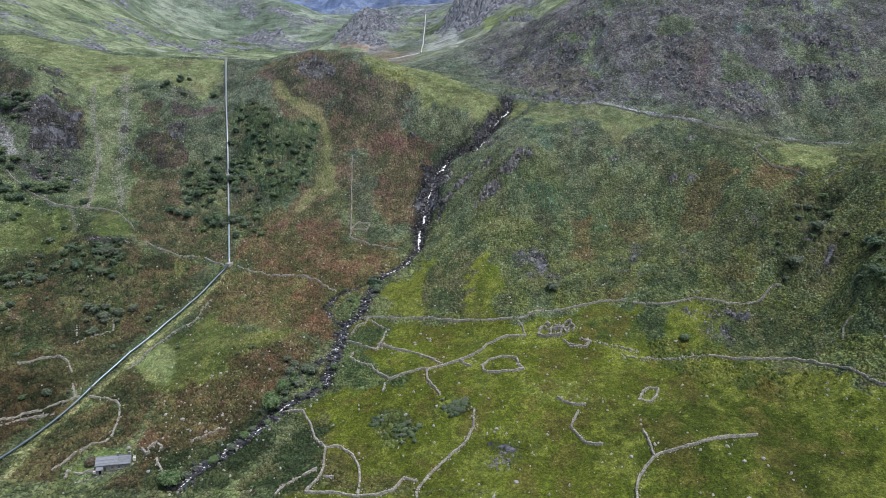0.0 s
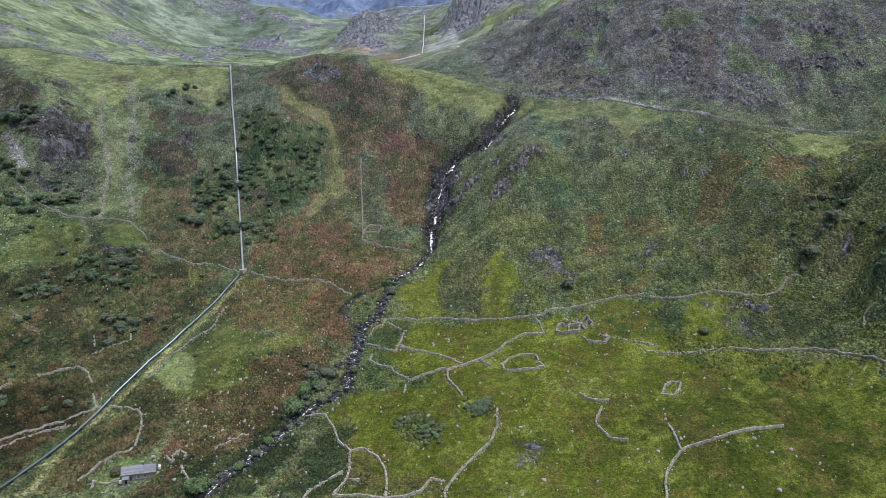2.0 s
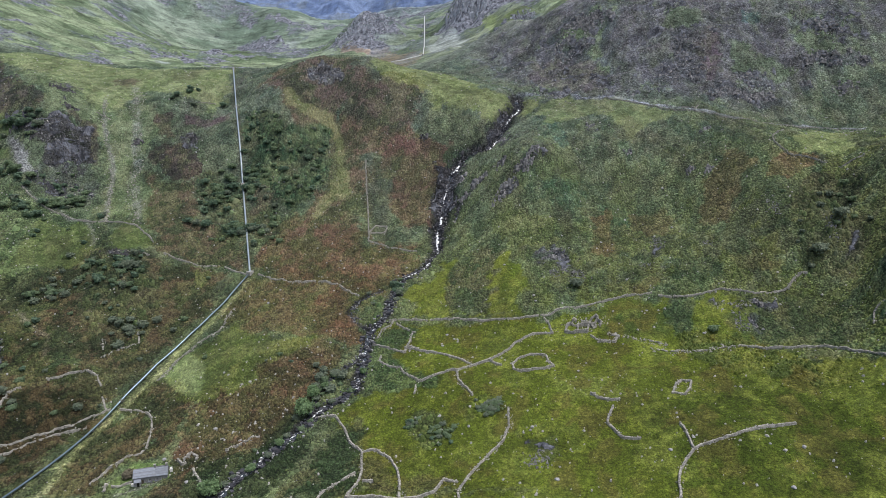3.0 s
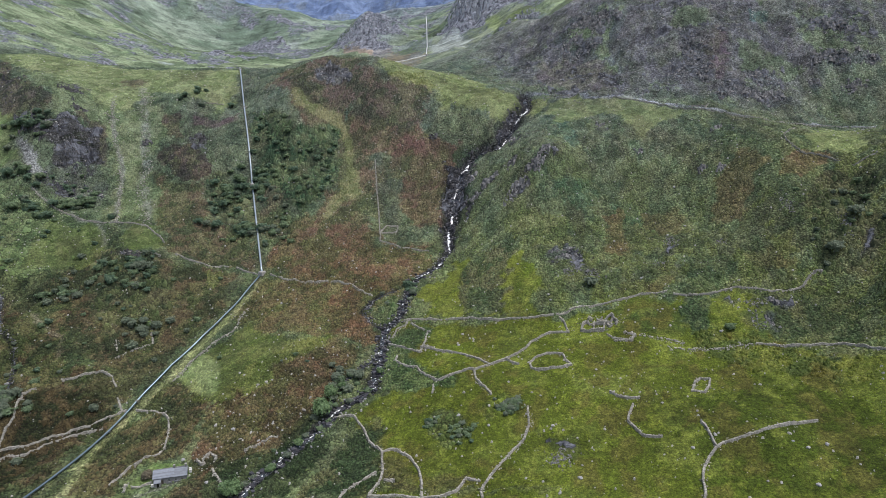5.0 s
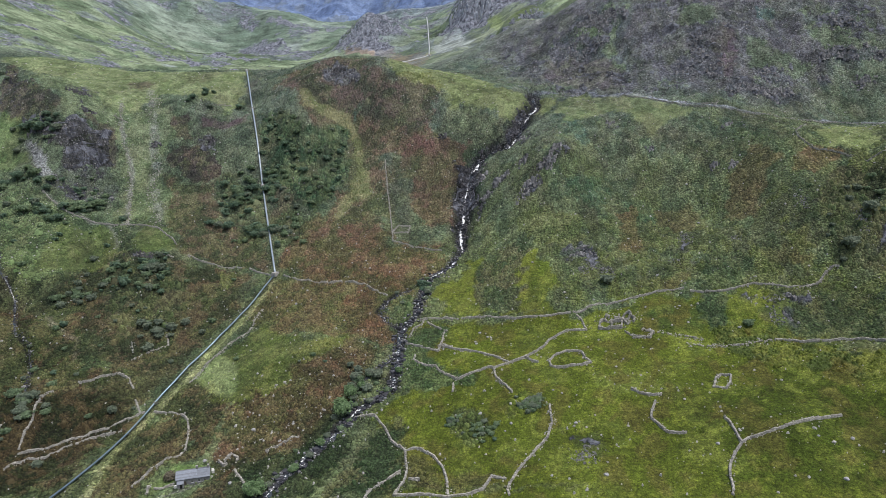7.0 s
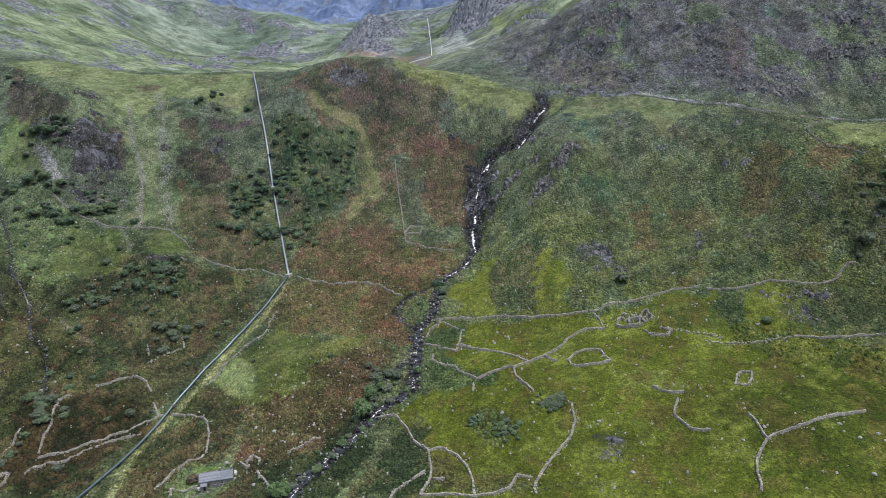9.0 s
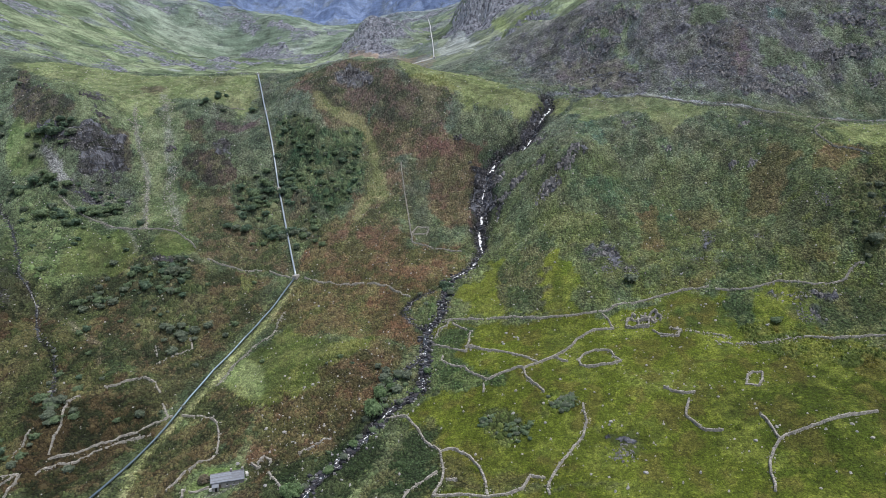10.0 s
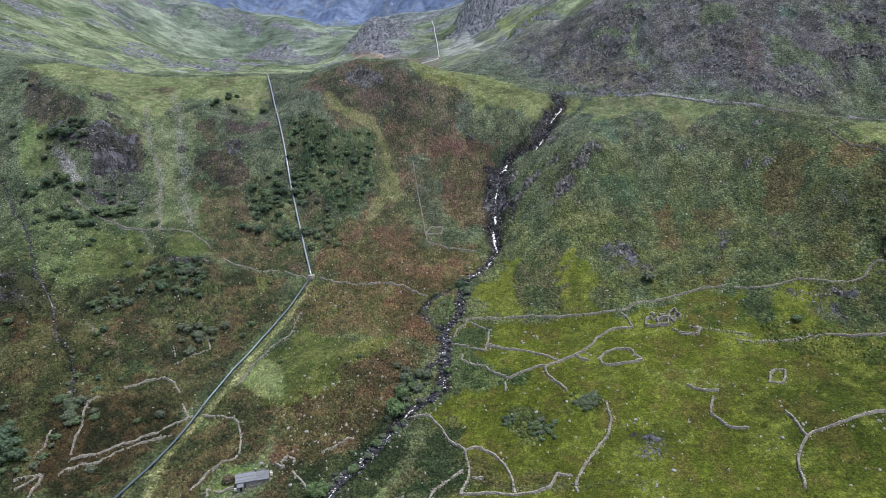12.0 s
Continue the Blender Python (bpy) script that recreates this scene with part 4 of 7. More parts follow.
def value_noise(x, y, seed=0):
    xi, yi = np.floor(x).astype(np.int64), np.floor(y).astype(np.int64)
    fx, fy = x - xi, y - yi
    fx, fy = fx * fx * fx * (fx * (fx * 6 - 15) + 10), fy * fy * fy * (fy * (fy * 6 - 15) + 10)

    def h(i, j):
        return RAND[PERM[(PERM[(i + seed * 131) & 4095] + j) & 4095]]
    top = h(xi, yi) * (1 - fx) + h(xi + 1, yi) * fx
    bot = h(xi, yi + 1) * (1 - fx) + h(xi + 1, yi + 1) * fx
    return (top * (1 - fy) + bot * fy) * 2 - 1


def fbm(x, y, size, octaves=4, seed=0, gain=0.5):
    total, amp = 0.0, 1.0
    for k in range(octaves):
        total = total + amp * value_noise(x / size + 17.3 * k, y / size - 9.1 * k, seed + k)
        size, amp = size / 2.03, amp * gain
    return total


def smoothstep(a, b, v):
    u = np.clip((v - a) / (b - a), 0, 1)
    return u * u * (3 - 2 * u)


def bump(x, y, cx, cy, rx, ry, turn=0.0):
    c, s = math.cos(radians(turn)), math.sin(radians(turn))
    u, v = (x - cx) * c + (y - cy) * s, -(x - cx) * s + (y - cy) * c
    return np.exp(-(np.abs(u / rx) ** 2.6 + np.abs(v / ry) ** 2.6))


def line_distance(x, y, line):
    """Distance to a line on the plan, and how far along it (0 to 1) the nearest point lies."""
    best, along = np.full(np.shape(x), 1e9), np.zeros(np.shape(x))
    n = len(line) - 1
    for i in range(n):
        (ax, ay), (bx, by) = line[i][:2], line[i + 1][:2]
        dx, dy = bx - ax, by - ay
        u = np.clip(((x - ax) * dx + (y - ay) * dy) / (dx * dx + dy * dy + 1e-9), 0, 1)
        d = np.hypot(x - ax - u * dx, y - ay - u * dy)
        near = d < best
        best, along = np.where(near, d, best), np.where(near, (i + u) / n, along)
    return best, along


def base_height(x, y):
    z = smooth_land(x, y)
    z = z + 66 * np.exp(-(np.abs((x + 168) / 58) ** 1.7 + np.abs((y - 1335) / 85) ** 2.2)) + 26 * np.exp(-(((x + 108) / 42) ** 2 + ((y - 1300) / 50) ** 2))
    east = smoothstep(60, 100, x)
    z = z - 24 * smoothstep(0, 1, (y - 745 + 75 * east) / (55 + 25 * east)) * smoothstep(1000, 900, y) * smoothstep(0, 40, x) * smoothstep(220, 150, x)
    z = z + 34 * np.exp(-(np.abs((x - 85) / 38) ** 3 + np.abs((y - 892) / 34) ** 4))
    z = z + 58 * np.exp(-(np.abs((x - 82) / 74) ** 5 + np.abs((y - 1262) / 72) ** 5))
    return z


# ---- the ground: one sheet, fine in the valley and coarser towards the horizon ----
def srgb(r, g, b):
    """Base colour of a surface from how it looks in plain daylight."""
    c = (np.array([r, g, b], float) / 255) ** 2.2
    grey = c @ np.array([0.25, 0.65, 0.1])
    return (c * 0.8 + 0.2 * grey * np.array([0.93, 1.0, 1.12])) * np.array([1.02, 1.1, 1.12])


def stretched(lo, a, b, hi, step, grow):
    mid = list(np.arange(a, b + step / 2, step))
    for end, sign in ((lo, -1), (hi, 1)):
        v, s = (mid[0] if sign < 0 else mid[-1]), step
        side = []
        while (v > end) if sign < 0 else (v < end):
            s *= grow
            v += sign * s
            side.append(v)
        mid = side[::-1] + mid if sign < 0 else mid + side
    return np.array(mid)


XS = np.concatenate([stretched(-2600, -420, -419, -418.5, 1.3, 1.014)[:-2], stretched(-420, -420, 320, 2600, 1.3, 1.03)])
YS = np.concatenate([stretched(-600, 195, 196, 196.5, 1.3, 1.03)[:-2], stretched(195, 195, 655, 4600, 1.3, 1.006)])


def coarse_height():
    """The smooth height on every fourth line of the sheet, filled in between."""
    cx, cy = np.append(XS[:-1:4], XS[-1]), np.append(YS[:-1:4], YS[-1])
    z = base_height(*np.meshgrid(cx, cy))
    z = np.stack([np.interp(XS, cx, row) for row in z])
    i = np.clip(np.searchsorted(cy, YS) - 1, 0, len(cy) - 2)
    f = ((YS - cy[i]) / (cy[i + 1] - cy[i]))[:, None]
    return z[i] * (1 - f) + z[i + 1] * f


GX, GY = np.meshgrid(XS, YS)
GZ = coarse_height()
WX, WY = GX + 9 * fbm(GX, GY, 26, 4, 21, 0.6) + 1.6 * fbm(GX, GY, 3.5, 2, 27), GY + 9 * fbm(GX, GY, 26, 4, 31, 0.6) + 1.6 * fbm(GX, GY, 3.5, 2, 37)


def inside(poly, soft=4.0, wander=1.0):
    """1 inside a patch on the plan, 0 outside, with an edge that wanders."""
    p = np.array(poly, float)
    lo, hi = p.min(0) - 25, p.max(0) + 25
    ix = slice(*np.searchsorted(XS, (lo[0], hi[0])))
    iy = slice(*np.searchsorted(YS, (lo[1], hi[1])))
    x, y = GX[iy, ix] + wander * (WX - GX)[iy, ix], GY[iy, ix] + wander * (WY - GY)[iy, ix]
    odd = np.zeros(x.shape, bool)
    for (ax, ay), (bx, by) in zip(p, np.roll(p, -1, 0)):
        if ay != by:
            odd ^= ((ay > y) != (by > y)) & (x < (bx - ax) * (y - ay) / (by - ay) + ax)
    d, _ = line_distance(x, y, list(p) + [p[0]])
    w = np.zeros(GX.shape)
    w[iy, ix] = smoothstep(-soft, soft, np.where(odd, d, -d))
    return w


def near(line, reach, warp=1.0):
    """Distance to a line of the plan, and how far along it, worked out near it alone."""
    p = np.array(line, float)
    lo, hi = p.min(0) - reach, p.max(0) + reach
    ix = slice(*np.searchsorted(XS, (lo[0], hi[0])))
    iy = slice(*np.searchsorted(YS, (lo[1], hi[1])))
    d, a = np.full(GX.shape, 1e6), np.zeros(GX.shape)
    x, y = GX[iy, ix] + warp * 0.2 * (WX - GX)[iy, ix], GY[iy, ix] + warp * 0.2 * (WY - GY)[iy, ix]
    d[iy, ix], a[iy, ix] = line_distance(x, y, line)
    return d, a


PATCH["lawn"] = LAWN
LINES["hut_path"] = HUT_PATH
NEAT = {"lawn": 0.12, "pale_field": 0.05, "strip": 0.15, "scree": 0.2, "field": 0.5, "gorge_upper": 0.45, "gorge_lower": 0.45, "shelf_green": 0.85, "shelf_bracken": 0.85}
SHARP = ("lawn", "pale_field", "scree")


def edge_of(key):
    """How wide the fringe of a patch is: large patches fade over more ground."""
    x, y = np.array(PATCH[key], float).T
    area = abs((x * np.roll(y, -1) - y * np.roll(x, -1)).sum()) / 2
    return 1.2 if key in SHARP else min(9.0, max(1.5, 0.11 * math.sqrt(area)))


W = {k: inside(v, edge_of(k), NEAT.get(k, 0.5)) for k, v in PATCH.items()}
BREAK = fbm(GX, GY, 11, 5, 141, 0.7)
for key in W:
    if key not in SHARP:
        W[key] = smoothstep(0.15, 0.6, W[key] + (0.1 + 1.5 * W[key] * (1 - W[key])) * BREAK) * np.clip(W[key] * 3, 0, 1)
W["field"] = W["field"] * (1 - 0.85 * np.clip(W["bracken_block"] + W["fold_bracken"] + 0.8 * W["low_green"] + 0.6 * W["fold_brown"] + 0.6 * W["wall_brown"] + 0.6 * W["thicket_b"] + W["beck_foot"] + 0.8 * W["field_low"], 0, 1))
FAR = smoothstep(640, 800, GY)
N1, N2, N3 = fbm(GX, GY, 18, 4, 41) * (1 - FAR) + FAR * fbm(GX, GY, 90, 3, 43), fbm(GX, GY, 6, 3, 51) * (1 - FAR) + FAR * fbm(GX, GY, 45, 2, 53), fbm(GX, GY, 60, 3, 61)
BREAK = BREAK * (1 - FAR)
FINE = fbm(GX, GY, 2.4, 2, 71)
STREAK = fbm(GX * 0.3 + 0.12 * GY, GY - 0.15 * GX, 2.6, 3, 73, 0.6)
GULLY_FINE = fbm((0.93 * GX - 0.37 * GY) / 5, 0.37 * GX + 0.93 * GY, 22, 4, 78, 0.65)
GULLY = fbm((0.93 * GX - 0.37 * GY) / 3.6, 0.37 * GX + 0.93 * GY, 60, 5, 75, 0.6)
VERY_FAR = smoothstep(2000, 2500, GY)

# the beck in its ravine, the side beck, and their beds
BECK_D, BECK_A = near(LINES["beck"], 40)
LEFT_D, _ = near(LINES["beck_left"], 20)
BRAID_D, _ = near(LINES["beck_braid"], 20)
SIDE_D, _ = near(LINES["side_beck"], 25)
RAVINE = smoothstep(0.47, 0.36, BECK_A)
GORGE = np.exp(-((BECK_A - 0.13) / 0.09) ** 2) + 0.6 * np.exp(-((BECK_A - 0.3) / 0.05) ** 2)
WIDE = 3.2 + (3.0 + 6.0 * GORGE) * RAVINE * (0.7 + 0.6 * fbm(GX, GY, 14, 2, 5))
CUT = (0.9 + (5.5 + 3.5 * GORGE) * RAVINE) * np.exp(-(BECK_D / np.maximum(WIDE, 1.5)) ** 2)
CUT = np.maximum(CUT, 0.8 * np.exp(-(np.minimum(LEFT_D, BRAID_D) / 2.0) ** 2))
CUT = np.maximum(CUT, 1.7 * np.exp(-(SIDE_D / 2.0) ** 2))

# crags: stepped and ribbed rock, in the left slope, by the ravine, on the fells and far hills
RIDGED = 1 - np.abs(fbm(GX, GY, 16, 4, 81))
CRAG = np.clip(W["crag_left"] * 1.3 + 0.8 * W["crag_foot"] * smoothstep(-0.1, 0.5, N2) + 0.9 * W["rock_b"] * smoothstep(-0.2, 0.3, N2) + 0.4 * W["heath_tl"] * smoothstep(0.2, 0.7, N1), 0, 1)
OUTCROPS = [(33, 420, 8, 5), (15, 448, 7, 4), (46, 428, 7, 5), (34, 483, 5, 4), (6, 444, 5, 3), (32, 447, 4, 5), (53, 437, 4, 3), (2, 464, 5, 4), (26, 222, 7, 6), (67, 346, 7, 4), (56, 352, 9, 4), (139, 305, 7, 3), (136, 295, 3, 6), (-118, 582, 8, 6),
            (-214, 521, 7, 4), (-325, 538, 9, 3), (-312, 523, 8, 2.5), (-255, 515, 4, 2), (-318, 378, 9, 7), (-222, 403, 8, 3), (214, 494, 14, 5), (230, 492, 9, 5), (296, 490, 8, 5), (-25, 508, 4, 3),
            (150, 408, 4, 2), (160, 402, 3, 2), (98, 470, 3, 3), (120, 440, 3, 2), (140, 350, 3, 3), (105, 345, 4, 2), (172, 440, 3, 2), (178, 352, 4, 8), (115, 363, 5, 5), (196, 326, 4, 8), (203, 554, 14, 7), (126, 628, 18, 9), (278, 515, 14, 6), (92, 589, 8, 5), (172, 560, 9, 6), (-388, 562, 8, 5), (-306, 364, 8, 5)]
for cx, cy, rx, ry in OUTCROPS:
    CRAG = np.maximum(CRAG, bump(WX, WY, cx, cy, rx, ry) * (0.75 + 0.5 * N2))
FELL = smoothstep(-20, 40, (GY - 470) - 0.25 * np.abs(GX - 200)) * smoothstep(60, 110, GX + 0.35 * (GY - 500))
FELL = FELL * smoothstep(810, 765, GY + 0.3 * np.maximum(90 - GX, 0))
CRAG = np.maximum(CRAG, 1.1 * np.maximum(W["gorge_upper"], W["gorge_lower"]))
FELL_ROCK = np.clip(sum(W[k] for k in W if "_rock" in k), 0, 1)
CRAG = np.maximum(CRAG, 0.9 * FELL_ROCK * smoothstep(-0.5, 0.2, N2))
CRAG = np.maximum(CRAG, FELL * smoothstep(0.38, 0.75, N1 + 0.5 * N2) * 0.8)
KNOB = bump(GX, GY, 84, 862, 44, 20)
FAR_CRAGS = [(-491, 1024, 26, 22), (-507, 961, 18, 8), (-709, 1316, 32, 24), (-786, 1538, 44, 38), (-578, 1146, 14, 10), (-624, 1303, 14, 12), (-410, 1525, 22, 16), (-531, 1554, 20, 14), (-600, 1724, 40, 24), (-470, 1604, 24, 14), (-541, 881, 14, 8), (-710, 1199, 14, 8)]
KNOLL, CLIFF = bump(GX, GY, -150, 1290, 72, 62), bump(GX, GY, 70, 1195, 80, 48)
FAR_ROCK = FAR * smoothstep(0.22, 0.5, fbm(GX, GY, 110, 5, 91, 0.65) + 0.15 * RIDGED)
for cx, cy, rx, ry in FAR_CRAGS:
    FAR_ROCK = np.maximum(FAR_ROCK, 1.15 * bump(GX + 0.8 * (WX - GX), GY + 0.8 * (WY - GY), cx, cy, rx, ry))
FAR_ROCK = np.clip(FAR_ROCK, 0, 1)
CRAG = np.maximum(CRAG, FAR_ROCK)
BED = np.clip(np.exp(-(BECK_D / (2.3 + (2.4 + 6.0 * GORGE) * RAVINE)) ** 4) + 0.9 * np.exp(-(np.minimum(LEFT_D, BRAID_D) / 1.8) ** 4) + 0.9 * np.exp(-(SIDE_D / 0.9) ** 4), 0, 1)

ROUGH_COVER = np.clip(sum(W[k] for k in ("left_heath", "left_low", "low_bracken", "bracken_up", "brow_heath", "red_a", "shrub_a", "shrub_b", "shrub_c", "hut_bracken", "bracken_mid", "red_b", "loop_bracken", "pipe_bracken", "teal", "teal_b",
                                         "orange", "rusty", "bank_bracken", "upper_bracken", "teal_d", "heath_tl", "heather_b", "heather_a", "slope_mix", "scrub_l", "east_bracken", "shelf_bracken", "side_bracken", "wall_dark", "wall_dark_b", "dark_gully", "crag_side")), 0, 1)
GZ = GZ + fbm(GX, GY, 34, 4, 3) * (1.0 + 0.5 * FELL) * (1 - 0.55 * W["field"]) + (FINE * (0.24 + 0.3 * ROUGH_COVER) + 0.45 * fbm(GX, GY, 6.5, 2, 151) + 0.22 * STREAK) * (1 - FAR) * (1 - 0.3 * W["field"])
GZ = GZ - CUT
GZ = GZ + FELL * (1 - FAR) * 3.4 * (0.72 - np.abs(fbm(GX, GY, 26, 4, 181, 0.6)))
STEP = np.floor(GZ / 3.5 + 0.8 * N2) * 3.5 - GZ + 1.7
GZ = GZ + CRAG * (1 - FAR) * (2.6 * (RIDGED - 0.6) + 0.35 * STEP + 0.8 * FINE)
FLAT = np.exp(-(((GX + 100) / 140) ** 4 + ((GY - 940) / 250) ** 4))
GZ = GZ + FAR * (1 - VERY_FAR) * smoothstep(0, -120, GX) * (2.5 * np.abs(GULLY) + 1.6 * np.abs(GULLY_FINE)) * (1 - FLAT)
GZ = GZ + FAR * (1 - VERY_FAR) * (1 - 0.9 * FLAT) * (5 * fbm(GX, GY, 110, 6, 101, 0.6) + CRAG * 9 * (0.4 - np.abs(fbm(GX, GY, 70, 3, 83)))) + VERY_FAR * (55 * (1 - np.abs(fbm(GX, GY * 0.6, 300, 6, 111, 0.5))) - 46)
GZ = GZ + (KNOLL + CLIFF + 0.5 * KNOB) * (12 * (1 - np.abs(fbm(GX * 0.9 + 0.6 * GY, GY * 0.6 - 0.4 * GX, 34, 3, 121, 0.55))) - 7)


# colours of the cover: two for each place, which the ground mixes plant by plant
TA, TB = np.zeros(GX.shape + (3,)), np.zeros(GX.shape + (3,))


def cover(a, b, weight):
    """Lay a cover of two colours over what is there."""
    w = np.asarray(weight)[..., None] if np.ndim(weight) else weight
    TA[:], TB[:] = TA + w * (srgb(*a) - TA), TB + w * (srgb(*b) - TB)


cover((82, 94, 62), (106, 116, 76), 1.0)
cover((60, 80, 56), (78, 96, 64), 0.55 * smoothstep(0.2, 0.7, fbm(GX * 1.6, GY * 0.8, 26, 4, 161, 0.6)))
cover((86, 78, 56), (102, 94, 66), 0.4 * smoothstep(0.2, 0.65, fbm(GX * 1.8, GY * 0.7, 24, 4, 171, 0.6)))
cover((98, 108, 50), (112, 120, 60), 0.5 * smoothstep(0.25, 0.7, fbm(GX * 1.3, GY * 0.8, 20, 4, 175, 0.6)))
left = smoothstep(-190, -240, GX + 0.15 * (GY - 400))
cover((56, 68, 42), (78, 90, 54), left)
cover((40, 48, 31), (62, 64, 42), left * smoothstep(-215, -250, GX) * smoothstep(400, 370, GY))
cover((76, 90, 54), (100, 114, 68), left * smoothstep(400, 460, GY))
cover((78, 90, 26), (96, 102, 36), 0.75 * smoothstep(420, 320, GY - 0.1 * GX) * smoothstep(-60, -10, GX) * smoothstep(-0.2, 0.3, BREAK + 0.5 * N1))
cover((88, 94, 76), (114, 120, 96), FELL)
cover((102, 90, 82), (118, 104, 92), FELL * smoothstep(0.1, 0.45, N3 - 0.4 * N1) * 0.45)
cover((98, 116, 60), (122, 134, 76), FELL * smoothstep(-0.02, 0.28, -N3 + 0.7 * N1 + 0.4 * BREAK) * 0.95)
for key, a, b, w in (
        ("left_heath", (54, 62, 40), (86, 72, 52), 0.95), ("hut_bracken", (54, 62, 36), (84, 72, 46), 0.9), ("left_low", (42, 50, 30), (74, 60, 42), 0.95), ("low_bracken", (70, 62, 42), (94, 72, 54), 1.0),
        ("beck_bank", (48, 54, 34), (76, 62, 42), 0.9), ("bracken_up", (88, 82, 50), (112, 86, 62), 0.95), ("bracken_mid", (84, 82, 54), (112, 88, 66), 0.9), ("side_bracken", (84, 84, 54), (106, 84, 64), 0.85),
        ("bank_bracken", (78, 70, 44), (100, 78, 56), 0.85), ("upper_bracken", (92, 90, 48), (108, 86, 58), 0.75), ("red_b", (92, 76, 52), (108, 80, 58), 0.9),
        ("brow_heath", (72, 76, 56), (98, 84, 70), 0.95), ("brow_green", (98, 108, 50), (122, 130, 68), 0.95), ("brow_mix", (82, 90, 50), (104, 112, 58), 0.8), ("red_a", (88, 72, 54), (106, 80, 64), 0.95),
        ("wall_dark", (74, 84, 56), (92, 92, 62), 0.85), ("wall_dark_b", (70, 82, 56), (88, 90, 60), 0.8), ("strip", (100, 108, 62), (122, 124, 78), 0.75),
        ("shrub_a", (46, 68, 44), (72, 90, 56), 0.95), ("shrub_b", (50, 68, 48), (78, 86, 58), 0.85), ("shrub_c", (58, 70, 52), (92, 84, 64), 0.8),
        ("lip_grass", (102, 114, 60), (122, 130, 76), 1.0), ("lip_brown", (92, 84, 62), (104, 98, 68), 0.9), ("heath_tl", (56, 60, 48), (84, 78, 66), 0.95), ("tl_green", (80, 102, 48), (104, 122, 64), 0.95),
        ("ridge_grass", (88, 100, 58), (110, 120, 72), 0.95), ("bowl", (88, 102, 58), (114, 122, 74), 0.95), ("crag_left", (40, 40, 36), (70, 62, 56), 0.95), ("crag_side", (72, 70, 58), (92, 88, 72), 0.9), ("crag_foot", (84, 88, 68), (104, 106, 84), 0.7),
        ("heather_a", (66, 60, 54), (90, 78, 68), 0.9), ("heather_b", (58, 56, 50), (84, 74, 62), 0.95), ("heather_c", (84, 68, 58), (104, 82, 72), 0.95), ("rock_b", (78, 78, 64), (98, 96, 80), 0.8), ("pipe_side", (74, 86, 52), (98, 108, 62), 0.85),
        ("left_green", (72, 88, 48), (98, 112, 62), 0.9), ("olive_left", (72, 84, 38), (92, 102, 48), 0.9), ("wall_green", (74, 88, 34), (92, 102, 44), 0.9), ("slope_mix", (64, 72, 46), (94, 80, 60), 0.9), ("scrub_l", (50, 62, 42), (80, 80, 58), 0.75),
        ("corner_lime", (84, 102, 42), (100, 108, 50), 0.8), ("shelf_grass", (80, 82, 50), (98, 94, 58), 0.7), ("loop_bracken", (52, 60, 36), (86, 72, 48), 0.95), ("pipe_bracken", (84, 84, 48), (104, 88, 58), 0.8),
        ("bank_green", (78, 92, 36), (100, 110, 48), 0.95), ("pale_field", (108, 122, 64), (124, 134, 76), 1.0),
        # field_east and east_mix: olive grass, darkened further to carry lens vignette
        ("field", (80, 90, 18), (98, 104, 32), 1.0), ("field_east", (60, 72, 14), (78, 86, 24), 0.9), ("field_low", (74, 82, 44), (94, 94, 50), 0.9), ("field_pale", (92, 102, 46), (112, 118, 64), 0.7),
        ("shelf_green", (84, 98, 24), (104, 110, 38), 0.9), ("shelf_bracken", (68, 86, 54), (94, 96, 64), 0.9), ("lime", (88, 100, 42), (108, 114, 54), 0.6),
        ("east_mix", (64, 78, 44), (90, 94, 54), 0.8), ("east_lime", (82, 94, 28), (104, 108, 42), 0.9), ("east_bracken", (68, 82, 50), (94, 98, 62), 0.9),
        ("crest_green", (96, 108, 52), (116, 124, 64), 0.5), ("knoll_green", (104, 114, 56), (124, 130, 70), 0.8), ("brown_patch", (104, 84, 54), (124, 98, 66), 0.95), ("east_dark", (62, 74, 50), (84, 88, 62), 0.7), ("dark_gully", (56, 68, 46), (80, 86, 60), 0.9),
        ("teal", (60, 88, 62), (84, 106, 76), 0.85), ("teal_b", (56, 84, 58), (74, 98, 68), 0.9), ("teal_c", (66, 92, 68), (86, 106, 76), 0.85), ("teal_d", (58, 80, 52), (76, 92, 58), 0.85), ("teal_e", (64, 84, 54), (82, 96, 62), 0.7),
        ("orange", (98, 84, 52), (116, 92, 60), 0.65), ("orange_b", (94, 86, 52), (108, 92, 60), 0.6), ("orange_c", (100, 92, 52), (110, 96, 56), 0.65), ("orange_d", (100, 92, 52), (110, 96, 56), 0.65), ("orange_e", (96, 90, 50), (104, 92, 52), 0.6), ("rusty", (98, 88, 58), (108, 92, 62), 0.6),
        ("fell_heather", (98, 78, 74), (110, 88, 80), 0.85), ("fell_brown", (98, 86, 70), (108, 94, 76), 0.7), ("fell_green_a", (96, 112, 60), (112, 124, 72), 0.8), ("fell_green_b", (102, 116, 66), (116, 126, 78), 0.8), ("fell_green_c", (98, 112, 62), (116, 124, 76), 0.85), ("fell_teal", (82, 110, 86), (96, 118, 92), 0.8),
        ("lawn", (92, 114, 50), (108, 124, 60), 1.0)):
    cover(a, b, w * W[key])
